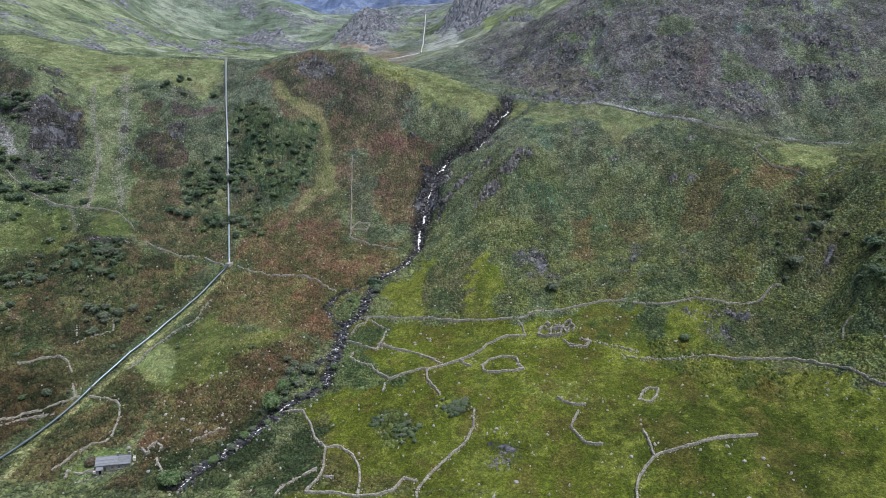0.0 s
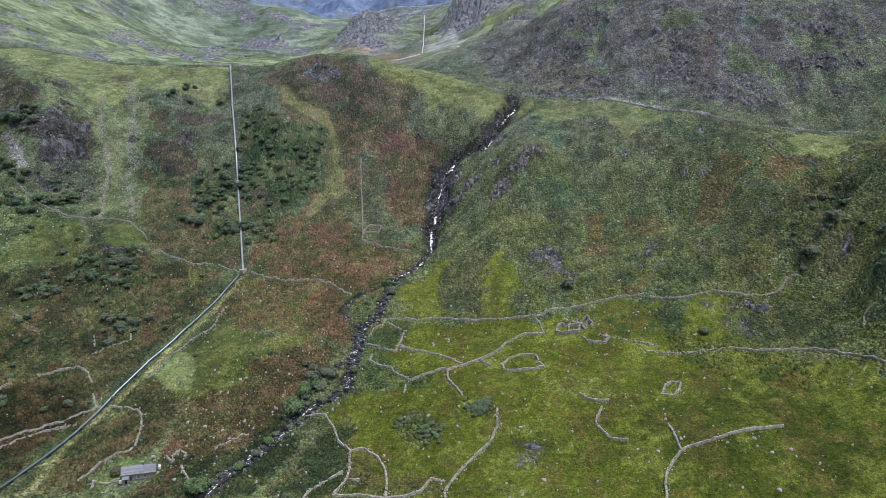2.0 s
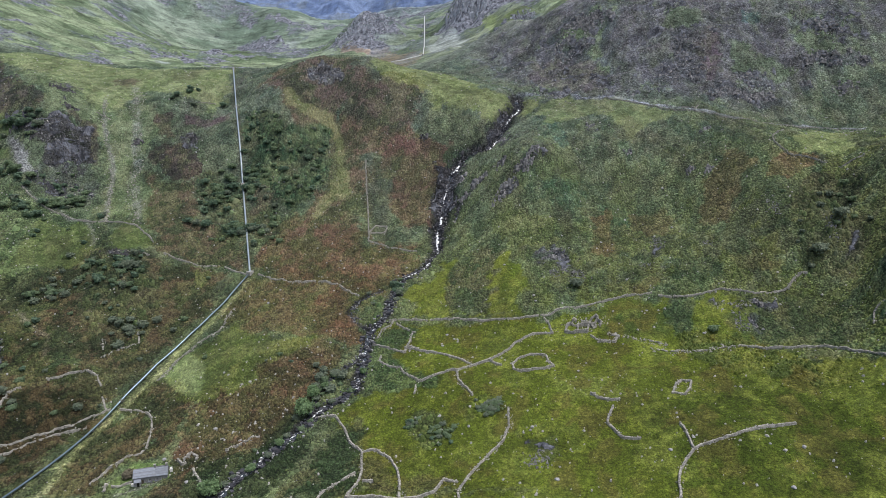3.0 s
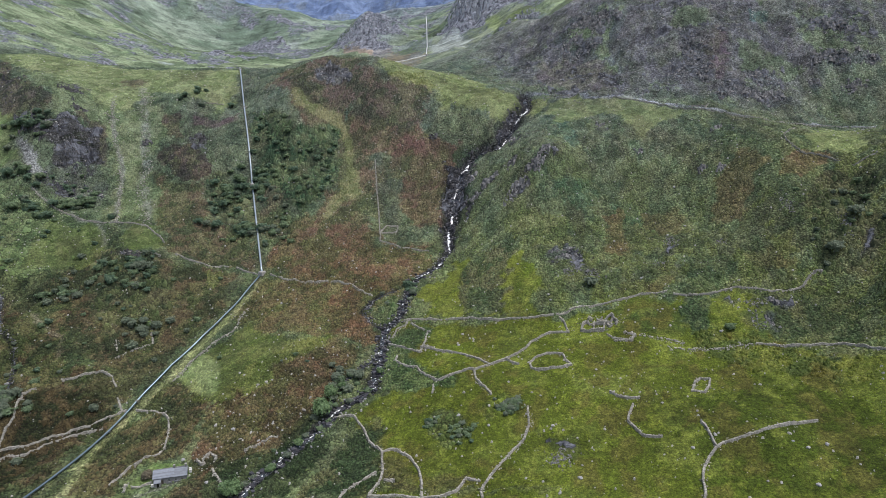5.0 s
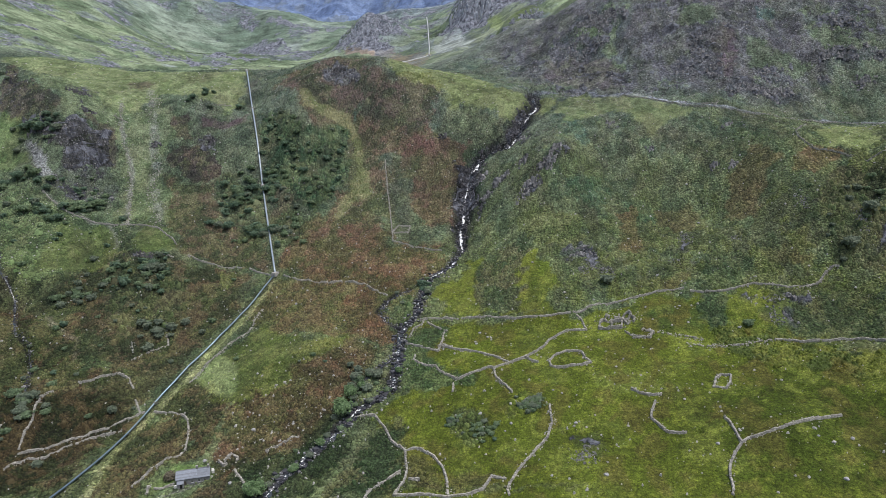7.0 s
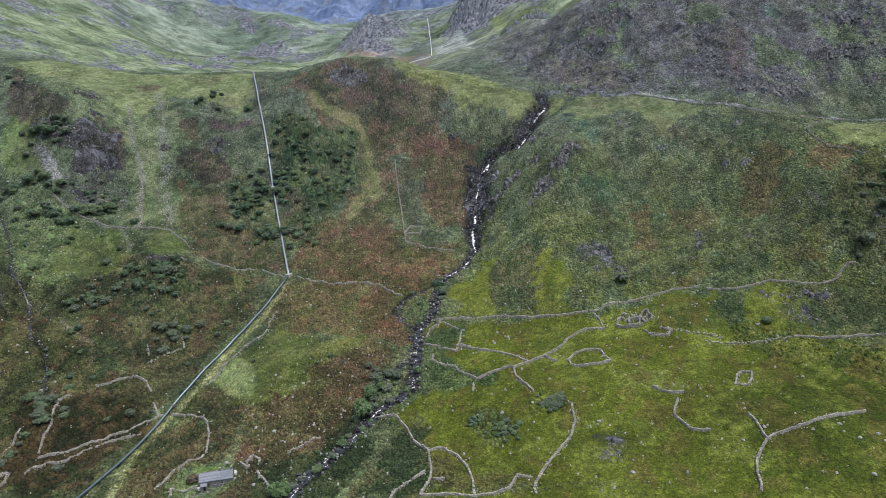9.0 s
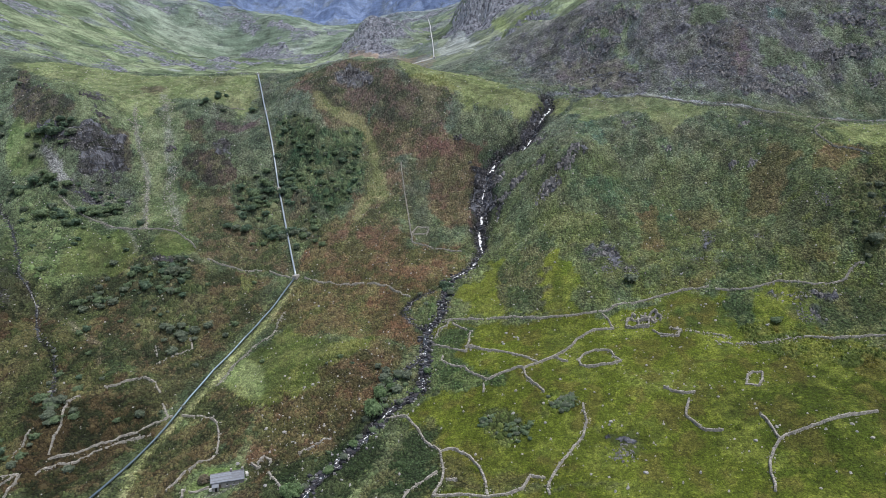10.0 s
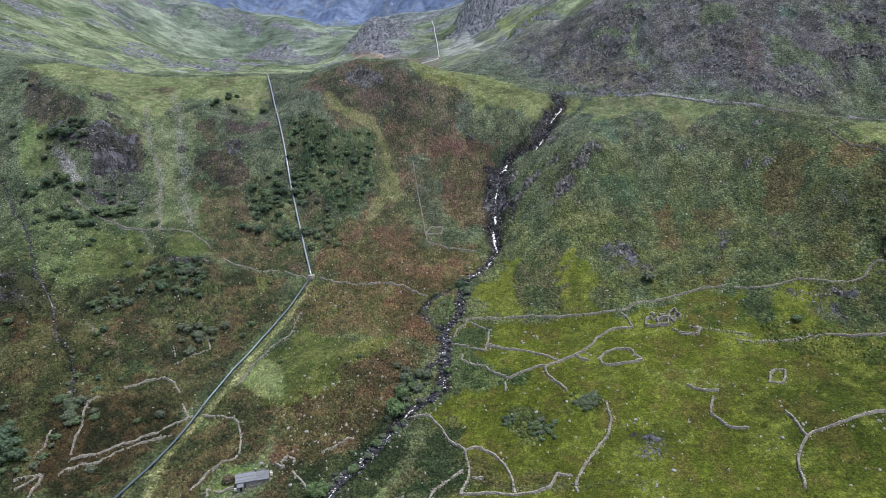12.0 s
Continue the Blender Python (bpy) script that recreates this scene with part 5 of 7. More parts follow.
# bracken, heather and grass straying into one another over the slopes
STRAY = (1 - W["field"]) * (1 - W["lawn"]) * (1 - W["pale_field"]) * (1 - W["strip"])
for seed, size, a, b, w in ((201, 22, (58, 66, 42), (80, 80, 54), 0.3), (207, 16, (92, 80, 56), (112, 92, 66), 0.18), (213, 18, (92, 106, 50), (112, 124, 64), 0.25), (219, 7, (54, 64, 40), (72, 76, 48), 0.3), (225, 6, (102, 108, 58), (118, 120, 70), 0.25)):
    cover(a, b, w * STRAY * smoothstep(0.2, 0.5, fbm(GX * 1.25, GY * 0.85, size, 5, seed, 0.65)))
cover((56, 74, 46), (76, 92, 60), 0.85 * W["gorge_shrub"])
cover((70, 84, 48), (92, 98, 60), 0.8 * W["beck_islet"])
cover((50, 66, 38), (84, 82, 50), 0.85 * W["low_green"])
cover((44, 58, 34), (64, 74, 44), 0.9 * W["beck_foot"])
cover((42, 48, 28), (70, 60, 38), 0.9 * W["left_corner"])
cover((62, 82, 46), (86, 100, 58), 0.85 * W["fold_bracken"])
cover((62, 80, 50), (84, 96, 60), 0.85 * np.clip(W["bracken_block"] + 0.7 * W["bracken_block_b"], 0, 1))
cover((76, 74, 38), (94, 84, 48), 0.7 * np.clip(W["fold_brown"] + W["wall_brown"], 0, 1))
cover((66, 76, 48), (88, 94, 60), 0.7 * np.clip(W["thicket"] + W["thicket_b"] + W["rubble_b"], 0, 1))
# broken colour within the field, and darker rushy ground on it
cover((94, 104, 38), (110, 116, 52), 0.6 * W["field"] * smoothstep(0.1, 0.6, N1 + 0.6 * BREAK))
cover((56, 74, 24), (74, 86, 32), 0.75 * W["field"] * smoothstep(0.25, 0.65, N2 + 0.5 * BREAK))
cover((88, 80, 46), (100, 88, 52), 0.55 * W["field"] * smoothstep(0.35, 0.75, -N1 + 0.6 * N2))
OPEN = np.clip(sum(W[k] for k in ("field", "lip_grass", "strip", "bank_green", "pale_field", "brow_green", "shelf_green", "knoll_green", "crest_green", "lawn", "olive_left", "wall_green", "tl_green", "east_lime")) + 0.6 * W["bowl"] + 0.6 * W["ridge_grass"], 0, 1)
GREEN_BASE = np.clip(W["field"] + 0.3 * W["bank_green"] * (1 - W["pale_field"]) + W["shelf_green"] + W["field_east"], 0, 1)
# tracks
for key, half, a, b, w in (("pipe_track", 2.6, (130, 134, 76), (158, 156, 100), 1.0), ("hill_track", 2.0, (118, 120, 106), (142, 142, 126), 1.0), ("field_track", 0.9, (60, 66, 28), (76, 72, 38), 0.85), ("field_track_b", 1.0, (66, 70, 30), (72, 74, 34), 0.6), ("field_track_c", 2.2, (86, 78, 42), (92, 84, 46), 0.55), ("fell_path", 0.9, (112, 110, 96), (130, 128, 114), 0.7), ("hut_path", 0.8, (132, 130, 118), (116, 114, 100), 0.9), ("left_path", 1.0, (100, 94, 72), (116, 108, 86), 0.9),
                           ("stony_gully", 1.6, (104, 108, 78), (130, 130, 106), 0.8), ("stony_strip", 3.4, (98, 104, 70), (124, 126, 104), 0.65), ("bank_path", 1.4, (128, 126, 106), (110, 110, 86), 0.75)):
    d, _ = near(LINES[key], 20)
    cover(a, b, w * np.exp(-(d / half) ** 4) * np.clip(0.9 + 0.4 * N2, 0, 1))
PIPE_D = np.minimum(near(LINES["pipe"], 12)[0], near(LINES["pipe_up"], 12)[0])
cover((88, 92, 56), (100, 98, 64), 0.6 * np.exp(-(PIPE_D / 2.2) ** 4))
# far fells; the farther covers carry haze in their colours, paler and bluer
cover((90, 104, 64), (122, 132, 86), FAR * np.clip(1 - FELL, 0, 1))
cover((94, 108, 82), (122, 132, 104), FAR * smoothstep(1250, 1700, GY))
cover((118, 92, 70), (132, 106, 80), 0.9 * W["knoll_foot"])
cover((122, 104, 74), (134, 118, 84), 0.8 * W["valley_floor"])
# brightening at the valley head, put into the colour as paler grass
cover((112, 118, 84), (130, 132, 98), 0.6 * smoothstep(-80, 0, GX) * smoothstep(150, 100, GX) * smoothstep(660, 730, GY) * smoothstep(1250, 1100, GY))
# haze over the very far hills, put in as a blue cover
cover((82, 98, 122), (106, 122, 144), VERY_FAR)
# hazy hill behind the knoll, its haze put in as pale grey
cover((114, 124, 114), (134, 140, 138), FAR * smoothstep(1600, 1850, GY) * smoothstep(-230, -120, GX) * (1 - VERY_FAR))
# tone varies with the gully and bump noise: small hollows darker, rises lighter
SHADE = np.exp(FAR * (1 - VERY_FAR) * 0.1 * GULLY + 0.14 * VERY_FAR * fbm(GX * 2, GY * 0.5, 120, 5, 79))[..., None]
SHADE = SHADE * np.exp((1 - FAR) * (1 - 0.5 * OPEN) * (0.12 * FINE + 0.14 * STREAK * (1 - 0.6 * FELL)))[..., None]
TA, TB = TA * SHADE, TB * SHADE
for T in (TA, TB):
    T[..., 0] *= 1 + 0.06 * ROUGH_COVER
    # less blue in the field; more on high ground, haze put into the colour
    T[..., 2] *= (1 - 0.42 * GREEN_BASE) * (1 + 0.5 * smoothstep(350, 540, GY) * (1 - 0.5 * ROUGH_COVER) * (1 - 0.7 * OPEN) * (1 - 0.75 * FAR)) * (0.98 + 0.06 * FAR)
# rock, scree, beds
ROCKY = np.clip(CRAG * smoothstep(-0.25, 0.25, N2 + 0.8 * FINE + 0.9 * (CRAG - 0.5)), 0, 1)
cover((46, 47, 42), (74, 73, 71), 0.9 * ROCKY * (1 - FAR))
# far rock bluer and paler than near rock, haze put into its colour
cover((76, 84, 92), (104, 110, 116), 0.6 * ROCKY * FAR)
cover((150, 152, 152), (128, 134, 128), 0.7 * np.maximum(bump(WX, WY, -425, 969, 12, 20), bump(WX, WY, -358, 1533, 20, 26)))
cover((112, 124, 72), (130, 140, 88), np.maximum(W["knob_green"], bump(GX, GY, 85, 912, 60, 32)))
cover((124, 128, 126), (148, 150, 146), 0.7 * W["cliff_scree"])
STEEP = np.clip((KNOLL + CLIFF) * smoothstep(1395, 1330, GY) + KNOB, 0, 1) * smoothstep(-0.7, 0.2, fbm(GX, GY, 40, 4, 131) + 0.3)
# blue-grey rock of the steep faces, paled to carry the haze
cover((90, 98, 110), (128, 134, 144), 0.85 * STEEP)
cover((104, 102, 102), (140, 138, 136), 0.95 * np.maximum(W["scree"], bump(WX, WY, -393, 543, 5, 8)))
cover((34, 34, 38), (60, 58, 60), 0.95 * np.clip(BED + W["gorge_upper"] + W["gorge_lower"], 0, 1))
cover((66, 70, 76), (108, 110, 114), 0.6 * FELL_ROCK)
TA, TB = np.clip(TA, 0.004, 0.8), np.clip(TB, 0.004, 0.8)
# how readily bare rock shows
ROCK_MAP = np.clip(0.42 * smoothstep(0.25, 0.8, CRAG) + 0.13 * FELL + 0.24 * FELL_ROCK + 0.1 * W["crag_left"] + 0.24 * W["crag_foot"] + 0.22 * W["rock_b"] + 0.12 * W["heath_tl"], 0, 0.42) * (1 - FAR)
ROCK_MAP = ROCK_MAP + FAR * (0.15 + 0.25 * FAR_ROCK + 0.13 * GULLY_FINE) * (1 - FLAT) + 0.37 * np.clip(KNOLL + CLIFF + KNOB, 0, 1)
ROCK_MAP = np.clip(ROCK_MAP * (1 - VERY_FAR), 0, 0.5)
BLEND = 0.32 * (N2 + 0.7 * BREAK + 0.6 * N1 + 0.5 * FAR * GULLY_FINE)
SHAG = np.clip(1 - 0.65 * OPEN, 0, 1) * (1 - FAR)


def ground_z(x, y):
    """Height of the built sheet at places on the plan."""
    x, y = np.asarray(x, float), np.asarray(y, float)
    i, j = np.clip(np.searchsorted(XS, x) - 1, 0, len(XS) - 2), np.clip(np.searchsorted(YS, y) - 1, 0, len(YS) - 2)
    f, g = (x - XS[i]) / (XS[i + 1] - XS[i]), (y - YS[j]) / (YS[j + 1] - YS[j])
    return (GZ[j, i] * (1 - f) + GZ[j, i + 1] * f) * (1 - g) + (GZ[j + 1, i] * (1 - f) + GZ[j + 1, i + 1] * f) * g


def on_grid(a, x, y):
    """Value of a map of the sheet at places on the plan."""
    return a[np.clip(np.searchsorted(YS, y), 0, len(YS) - 1), np.clip(np.searchsorted(XS, x), 0, len(XS) - 1)]


def mesh_of(name, verts, faces, tint=None, smooth=False, maps=()):
    """A mesh from arrays: faces all have the same number of corners."""
    me = bpy.data.meshes.new(name)
    verts, faces = np.asarray(verts, np.float32), np.asarray(faces, np.int32)
    k = faces.shape[1]
    me.vertices.add(len(verts))
    me.vertices.foreach_set("co", verts.ravel())
    me.loops.add(faces.size)
    me.loops.foreach_set("vertex_index", faces.ravel())
    me.polygons.add(len(faces))
    me.polygons.foreach_set("loop_start", np.arange(0, faces.size, k, dtype=np.int32))
    me.polygons.foreach_set("use_smooth", np.full(len(faces), smooth))
    for key, values in (("tint", tint),) * (tint is not None) + tuple(maps):
        if np.ndim(values) == 2 and values.shape[1] == 3:
            me.attributes.new(key, "FLOAT_COLOR", "POINT").data.foreach_set("color", np.hstack([values, np.ones((len(values), 1))]).astype(np.float32).ravel())
        else:
            me.attributes.new(key, "FLOAT", "POINT").data.foreach_set("value", np.asarray(values, np.float32).ravel())
    me.update(calc_edges=True)
    return me


def build_ground():
    h, w = GX.shape
    a = (np.arange(h - 1)[:, None] * w + np.arange(w - 1)[None]).ravel()
    # the slate map repeats FAR, so that far rock is paled for haze
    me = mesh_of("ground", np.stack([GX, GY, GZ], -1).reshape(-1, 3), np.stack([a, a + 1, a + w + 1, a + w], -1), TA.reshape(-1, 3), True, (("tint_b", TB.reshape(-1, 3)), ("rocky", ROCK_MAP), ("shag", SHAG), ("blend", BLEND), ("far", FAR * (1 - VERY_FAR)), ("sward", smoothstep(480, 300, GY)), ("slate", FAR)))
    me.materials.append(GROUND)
    tagged(new("ground", me), "rough upland valley ground of grass, bracken, heather and rock", "ground", kind="structure")


build_ground()


# ---- dry-stone walls ----
def resample(line, step):
    p = np.array(line, float)
    s = np.concatenate([[0], np.cumsum(np.hypot(*np.diff(p, axis=0).T))])
    n = max(2, int(s[-1] / step) + 1)
    u = np.linspace(0, s[-1], n)
    return np.stack([np.interp(u, s, p[:, 0]), np.interp(u, s, p[:, 1])], -1)


CUBE = np.array([(-1, -1, -1), (1, -1, -1), (1, 1, -1), (-1, 1, -1), (-1, -1, 1), (1, -1, 1), (1, 1, 1), (-1, 1, 1)], float) / 2
CUBE_FACES = np.array([(0, 3, 2, 1), (4, 5, 6, 7), (0, 1, 5, 4), (1, 2, 6, 5), (2, 3, 7, 6), (3, 0, 4, 7)])


def stones(name, places, sizes, turns, material, rng, rough=0.12, taper=1.0):
    """Many uneven blocks joined into one mesh: places (n, 3), sizes (n, 3), turns about the vertical (n)."""
    n = len(places)
    v = CUBE[None] * (1 + rng.uniform(-rough, rough, (n, 8, 3)) * 1.6) * np.asarray(sizes)[:, None]
    v[:, 4:, :2] *= taper * (1 + (1 - taper) * rng.uniform(-0.5, 0.5, (n, 4, 1)))
    tilt = rng.uniform(-0.25, 0.25, n)
    v[..., 2] += v[..., 0] * tilt[:, None] * 0.3
    c, s = np.cos(turns)[:, None], np.sin(turns)[:, None]
    v = np.stack([v[..., 0] * c - v[..., 1] * s, v[..., 0] * s + v[..., 1] * c, v[..., 2]], -1) + np.asarray(places)[:, None]
    f = (CUBE_FACES[None] + 8 * np.arange(n)[:, None, None]).reshape(-1, 4)
    me = mesh_of(name, v.reshape(-1, 3), f)
    me.materials.append(material)
    return me


RUINED = {"east_bank": 0.22, "ruin_yard_wall": 0.45, "ruin_yard": 0.4, "rubble": 0.35, "stub": 0.12, "stub_b": 0.12, "yard_line": 0.15, "lip_wall": 0.5, "lip_line": 0.4, "corner_b": 0.5, "steps_b": 0.5, "bank_stones": 0.6,
          "kink_left_b": 0.5, "field_line": 0.55, "beck_edge": 0.5, "mid_b": 0.7, "hill_wall": 0.6, "hill_wall_b": 0.5, "track_end_b": 0.6, "low_track": 0.35, "fold_b": 0.7, "gully_wall": 0.6, "fold_beck_e": 0.75, "mid_stub": 0.7, "track_fold": 0.8, "low_step": 0.7}


def dry_stone_wall(key, line):
    rng = np.random.RandomState(sum(map(ord, key)))
    worn = RUINED.get(key, 1.0)
    p = resample(line, 0.5)
    d = np.gradient(p, axis=0)
    turn = np.arctan2(d[:, 1], d[:, 0])
    side = np.stack([-np.sin(turn), np.cos(turn)], -1)
    places, sizes, turns = [], [], []
    sag = 1 + 0.34 * fbm(p[:, 0], p[:, 1], 6, 3, 5)
    for k, (height, thick) in enumerate(((0.48, 0.95), (0.42, 0.78), (0.3, 0.62))):
        keep = rng.rand(len(p)) < (min(worn, (0.99, 0.96, 0.85)[k]) if k else min(0.99, worn + 0.35))
        off = rng.uniform(-0.08, 0.08, len(p)) + 0.35 * fbm(p[:, 0], p[:, 1], 9, 2, 9)
        q = p + side * off[:, None]
        base = (0.0, 0.4, 0.76)[k] * sag * (0.7 + 0.3 * worn)
        z = ground_z(q[:, 0], q[:, 1]) + base + height / 2 - 0.12
        w = np.stack([rng.uniform(0.35, 0.75, len(p)), thick * rng.uniform(0.78, 1.1, len(p)), height * rng.uniform(0.85, 1.2, len(p))], -1)
        places.append(np.column_stack([q, z])[keep])
        sizes.append(w[keep])
        turns.append((turn + rng.uniform(-0.16, 0.16, len(p)))[keep])
    # tumbled stones along the foot
    m = int(len(p) * (0.25 + 0.6 * (1 - worn)))
    i = rng.randint(0, len(p), m)
    q = p[i] + side[i] * (rng.choice([-1, 1], m) * rng.uniform(0.5, 1.6, m))[:, None]
    w = rng.uniform(0.25, 0.6, (m, 3)) * (1, 1, 0.7)
    places.append(np.column_stack([q, ground_z(q[:, 0], q[:, 1]) + w[:, 2] * 0.25]))
    sizes.append(w)
    turns.append(rng.uniform(0, 6.3, m))
    me = stones("dry_stone_wall", np.concatenate(places), np.concatenate(sizes), np.concatenate(turns), STONE, rng)
    text = "tumbled grey dry-stone wall, half fallen, in rough grass" if worn < 1 else "grey lichened dry-stone wall standing across the hillside"
    if "fold" in key:
        text = "small ring of grey dry-stone walling, an old sheepfold"
    tagged(new("dry_stone_wall", me), text, "stone wall", "dry-stone walls of the valley")


# the wall that follows the hill track on its lower side
WALLS["track_side"] = [(x - 1.2, y - 2.2) for x, y in LINES["hill_track"][3:]]
RUINED["track_side"] = 0.6
for key, line in WALLS.items():
    dry_stone_wall(key, line)


# ---- plant cover standing on the ground: tufts of bracken, heather and grass ----
def tufts(name, x, y, radius, height, tint, label, rng, lobes=6):
    n = len(x)
    ang = np.linspace(0, 2 * np.pi, lobes, endpoint=False)[None] + rng.uniform(0, 6.3, (n, 1)) + rng.uniform(-0.3, 0.3, (n, lobes))
    r = radius[:, None] * rng.uniform(0.6, 1.3, (n, lobes))
    z = ground_z(x, y)
    ring = np.stack([x[:, None] + r * np.cos(ang), y[:, None] + r * np.sin(ang)], -1)
    rz = ground_z(ring[..., 0], ring[..., 1]) - 0.05 + height[:, None] * rng.uniform(0.0, 0.35, (n, lobes))
    mid = np.stack([x[:, None] + 0.55 * r * np.cos(ang + 0.4), y[:, None] + 0.55 * r * np.sin(ang + 0.4)], -1)
    mz = z[:, None] + height[:, None] * rng.uniform(0.55, 1.1, (n, lobes))
    top = np.stack([x + radius * rng.uniform(-0.25, 0.25, n), y + radius * rng.uniform(-0.25, 0.25, n), z + height * rng.uniform(0.8, 1.2, n)], -1)[:, None]
    v = np.concatenate([np.concatenate([ring, rz[..., None]], -1), np.concatenate([mid, mz[..., None]], -1), top], 1)
    k = np.arange(lobes)
    kn = (k + 1) % lobes
    f = np.concatenate([np.stack([k, kn, lobes + k], -1), np.stack([kn, lobes + kn, lobes + k], -1), np.stack([lobes + k, lobes + kn, np.full(lobes, 2 * lobes)], -1)])
    f = (f[None] + (2 * lobes + 1) * np.arange(n)[:, None, None]).reshape(-1, 3)
    c = np.repeat(tint, 2 * lobes + 1, 0)
    me = mesh_of(name, v.reshape(-1, 3), f, c, False)
    me.materials.append(PLANTS)
    tagged(new(name, me), label, "plants", kind="stuff")


def sow(name, weight, count, radius, height, label, seed, shift=(1, 1, 1), spread=0.22, lobes=4):
    """Sow tufts over the valley with a chance that follows a map of the plan; each takes the colour of the cover under it, a little changed."""
    rng = np.random.RandomState(seed)
    x, y = rng.uniform(-420, 320, count * 6), rng.uniform(196, 650, count * 6)
    keep = rng.rand(count * 6) < on_grid(weight, x, y)
    x, y = x[keep][:count], y[keep][:count]
    n = len(x)
    s = rng.lognormal(0, 0.32, n)
    pick = smoothstep(-0.15, 0.15, on_grid(BLEND, x, y) + 0.22 * (rng.rand(n) - 0.5))[:, None]
    tint = (on_grid(TA, x, y) * (1 - pick) + on_grid(TB, x, y) * pick) * np.array(shift) * (1 + rng.uniform(-spread, spread, (n, 1)))
    tufts(name, x, y, radius * s, height * s * rng.uniform(0.8, 1.2, n), np.clip(tint, 0.004, 0.6), label, rng, lobes)


CLEAR = (1 - BED) * (1 - smoothstep(0.3, 0.7, CRAG)) * (1 - np.exp(-(PIPE_D / 2.4) ** 4)) * (1 - W["scree"]) * (1 - W["lawn"])
for key, half in (("hill_track", 2.2), ("fell_path", 1.2), ("hut_path", 1.2), ("pipe_track", 2.2), ("bank_path", 1.4)):
    CLEAR = CLEAR * (1 - np.exp(-(near(LINES[key], 12)[0] / half) ** 4))
GRASSY = np.clip(OPEN + 0.2 * FELL, 0, 1)
sow("bracken", np.clip(ROUGH_COVER + 0.5 * (1 - GRASSY) * (1 - 0.93 * FELL), 0, 1) * CLEAR, 64000, 0.55, 0.6, "waist-high bracken turning brown on the slopes", 1, (1.12, 1.1, 1.04), 0.22)
sow("heather", (1 - GRASSY) * (1 - 0.45 * FELL) * (1 - 0.6 * ROUGH_COVER) * CLEAR * smoothstep(-0.5, 0.6, N1 + 0.5 * N2), 27000, 0.75, 0.42, "dark heather and bilberry clumps among rough grass", 2, (1.08, 1.1, 1.06))
sow("tussock_grass", np.clip(0.25 + GRASSY, 0, 1) * CLEAR, 26000, 0.36, 0.22, "tussocks of coarse green and yellow grass", 3, (1.15, 1.12, 1.0), 0.35)


SCRUB = np.clip(W["shrub_a"] + 0.8 * W["shrub_b"] + 0.7 * W["shrub_c"] + 0.5 * W["scrub_l"] + W["gorge_shrub"] + 0.6 * W["dark_gully"] + 0.8 * W["thicket_b"] + W["thicket"] + 0.5 * W["beck_islet"] + 0.1 * W["left_green"], 0, 1)
sow("scrub", SCRUB * CLEAR, 9000, 0.95, 1.1, "dense low green scrub and bracken on the steep slope", 4, (1.2, 1.25, 1.15), 0.4, 6)


# ---- crags and outcrops: angular blocks and slabs of rock standing out of the slope ----
def crag_blocks(x, y, size, material, rng, upright=1.3, rise=0.08):
    n = len(x)
    w = size[:, None] * np.column_stack([rng.uniform(0.6, 1.5, n), rng.uniform(0.5, 1.1, n), upright * rng.uniform(0.6, 1.6, n)])
    return stones("rock_outcrop", np.column_stack([x, y, ground_z(x, y) + w[:, 2] * rise]), w, rng.uniform(0, 3.1, n), material, rng, 0.42, 0.6)


rng = np.random.RandomState(61)
for cx, cy, rx, ry in OUTCROPS:
    n = int(14 + 2.0 * rx * ry)
    big = 1.45 if cy > 400 and 0 < cx < 60 else 1.15 if cy > 400 else 0.6
    me = crag_blocks(cx + rng.normal(0, 0.45 * rx, n), cy + rng.normal(0, 0.45 * ry, n), big * rng.uniform(0.45, 1.8, n), OUTCROP_ROCK if cx > 0 else CRAG_ROCK, rng, 0.75 if cy > 480 else 0.95 if cy > 400 else 0.55)
    tagged(new("rock_outcrop", me), "fissured dark grey rock outcrop breaking through the turf", "rock outcrop", kind="structure")
for key, n, lo, hi, label in (("crag_left", 520, 0.35, 1.3, "dark broken crag with heather ledges"), ("crag_foot", 220, 0.35, 1.2, "broken grey rock below a dark crag"), ("heath_tl", 60, 0.6, 1.8, "rocky ribs in dark heather")):
    p = np.array(PATCH[key], float)
    q = rng.uniform(p.min(0), p.max(0), (n * 4, 2))
    q = q[(on_grid(W[key], q[:, 0], q[:, 1]) > 0.5) & (on_grid(N2, q[:, 0], q[:, 1]) > -0.25)][:n]
    me = crag_blocks(q[:, 0], q[:, 1], rng.uniform(lo, hi, len(q)), CRAG_ROCK, rng)
    tagged(new("rock_outcrop", me), label, "crag", kind="structure")
# pale bare faces in the crag
p = np.array(PATCH["crag_left"], float)
q = rng.uniform(p.min(0), p.max(0), (420, 2))
q = q[(on_grid(W["crag_left"], q[:, 0], q[:, 1]) > 0.6) & (on_grid(N1, q[:, 0], q[:, 1]) > -0.05)][:110]
tagged(new("rock_outcrop", crag_blocks(q[:, 0], q[:, 1], rng.uniform(0.4, 1.3, len(q)), OUTCROP_ROCK, rng, 0.95)), "pale bare rock faces in a dark heathery crag", "crag", kind="structure")
# rock walls of the ravine
p = resample(LINES["beck"], 0.7)
p = p[p[:, 1] > 398]
i = rng.randint(0, len(p), 900)
q = p[i] + rng.normal(0, 1, (900, 2)) * (2.3 + 1.9 * (p[i, 1:] > 455))
BECK_PATH = p[::3]
near_water = np.min(np.hypot(q[:, None, 0] - p[None, ::3, 0], q[:, None, 1] - p[None, ::3, 1]), 1)
q = q[near_water > 1.6]
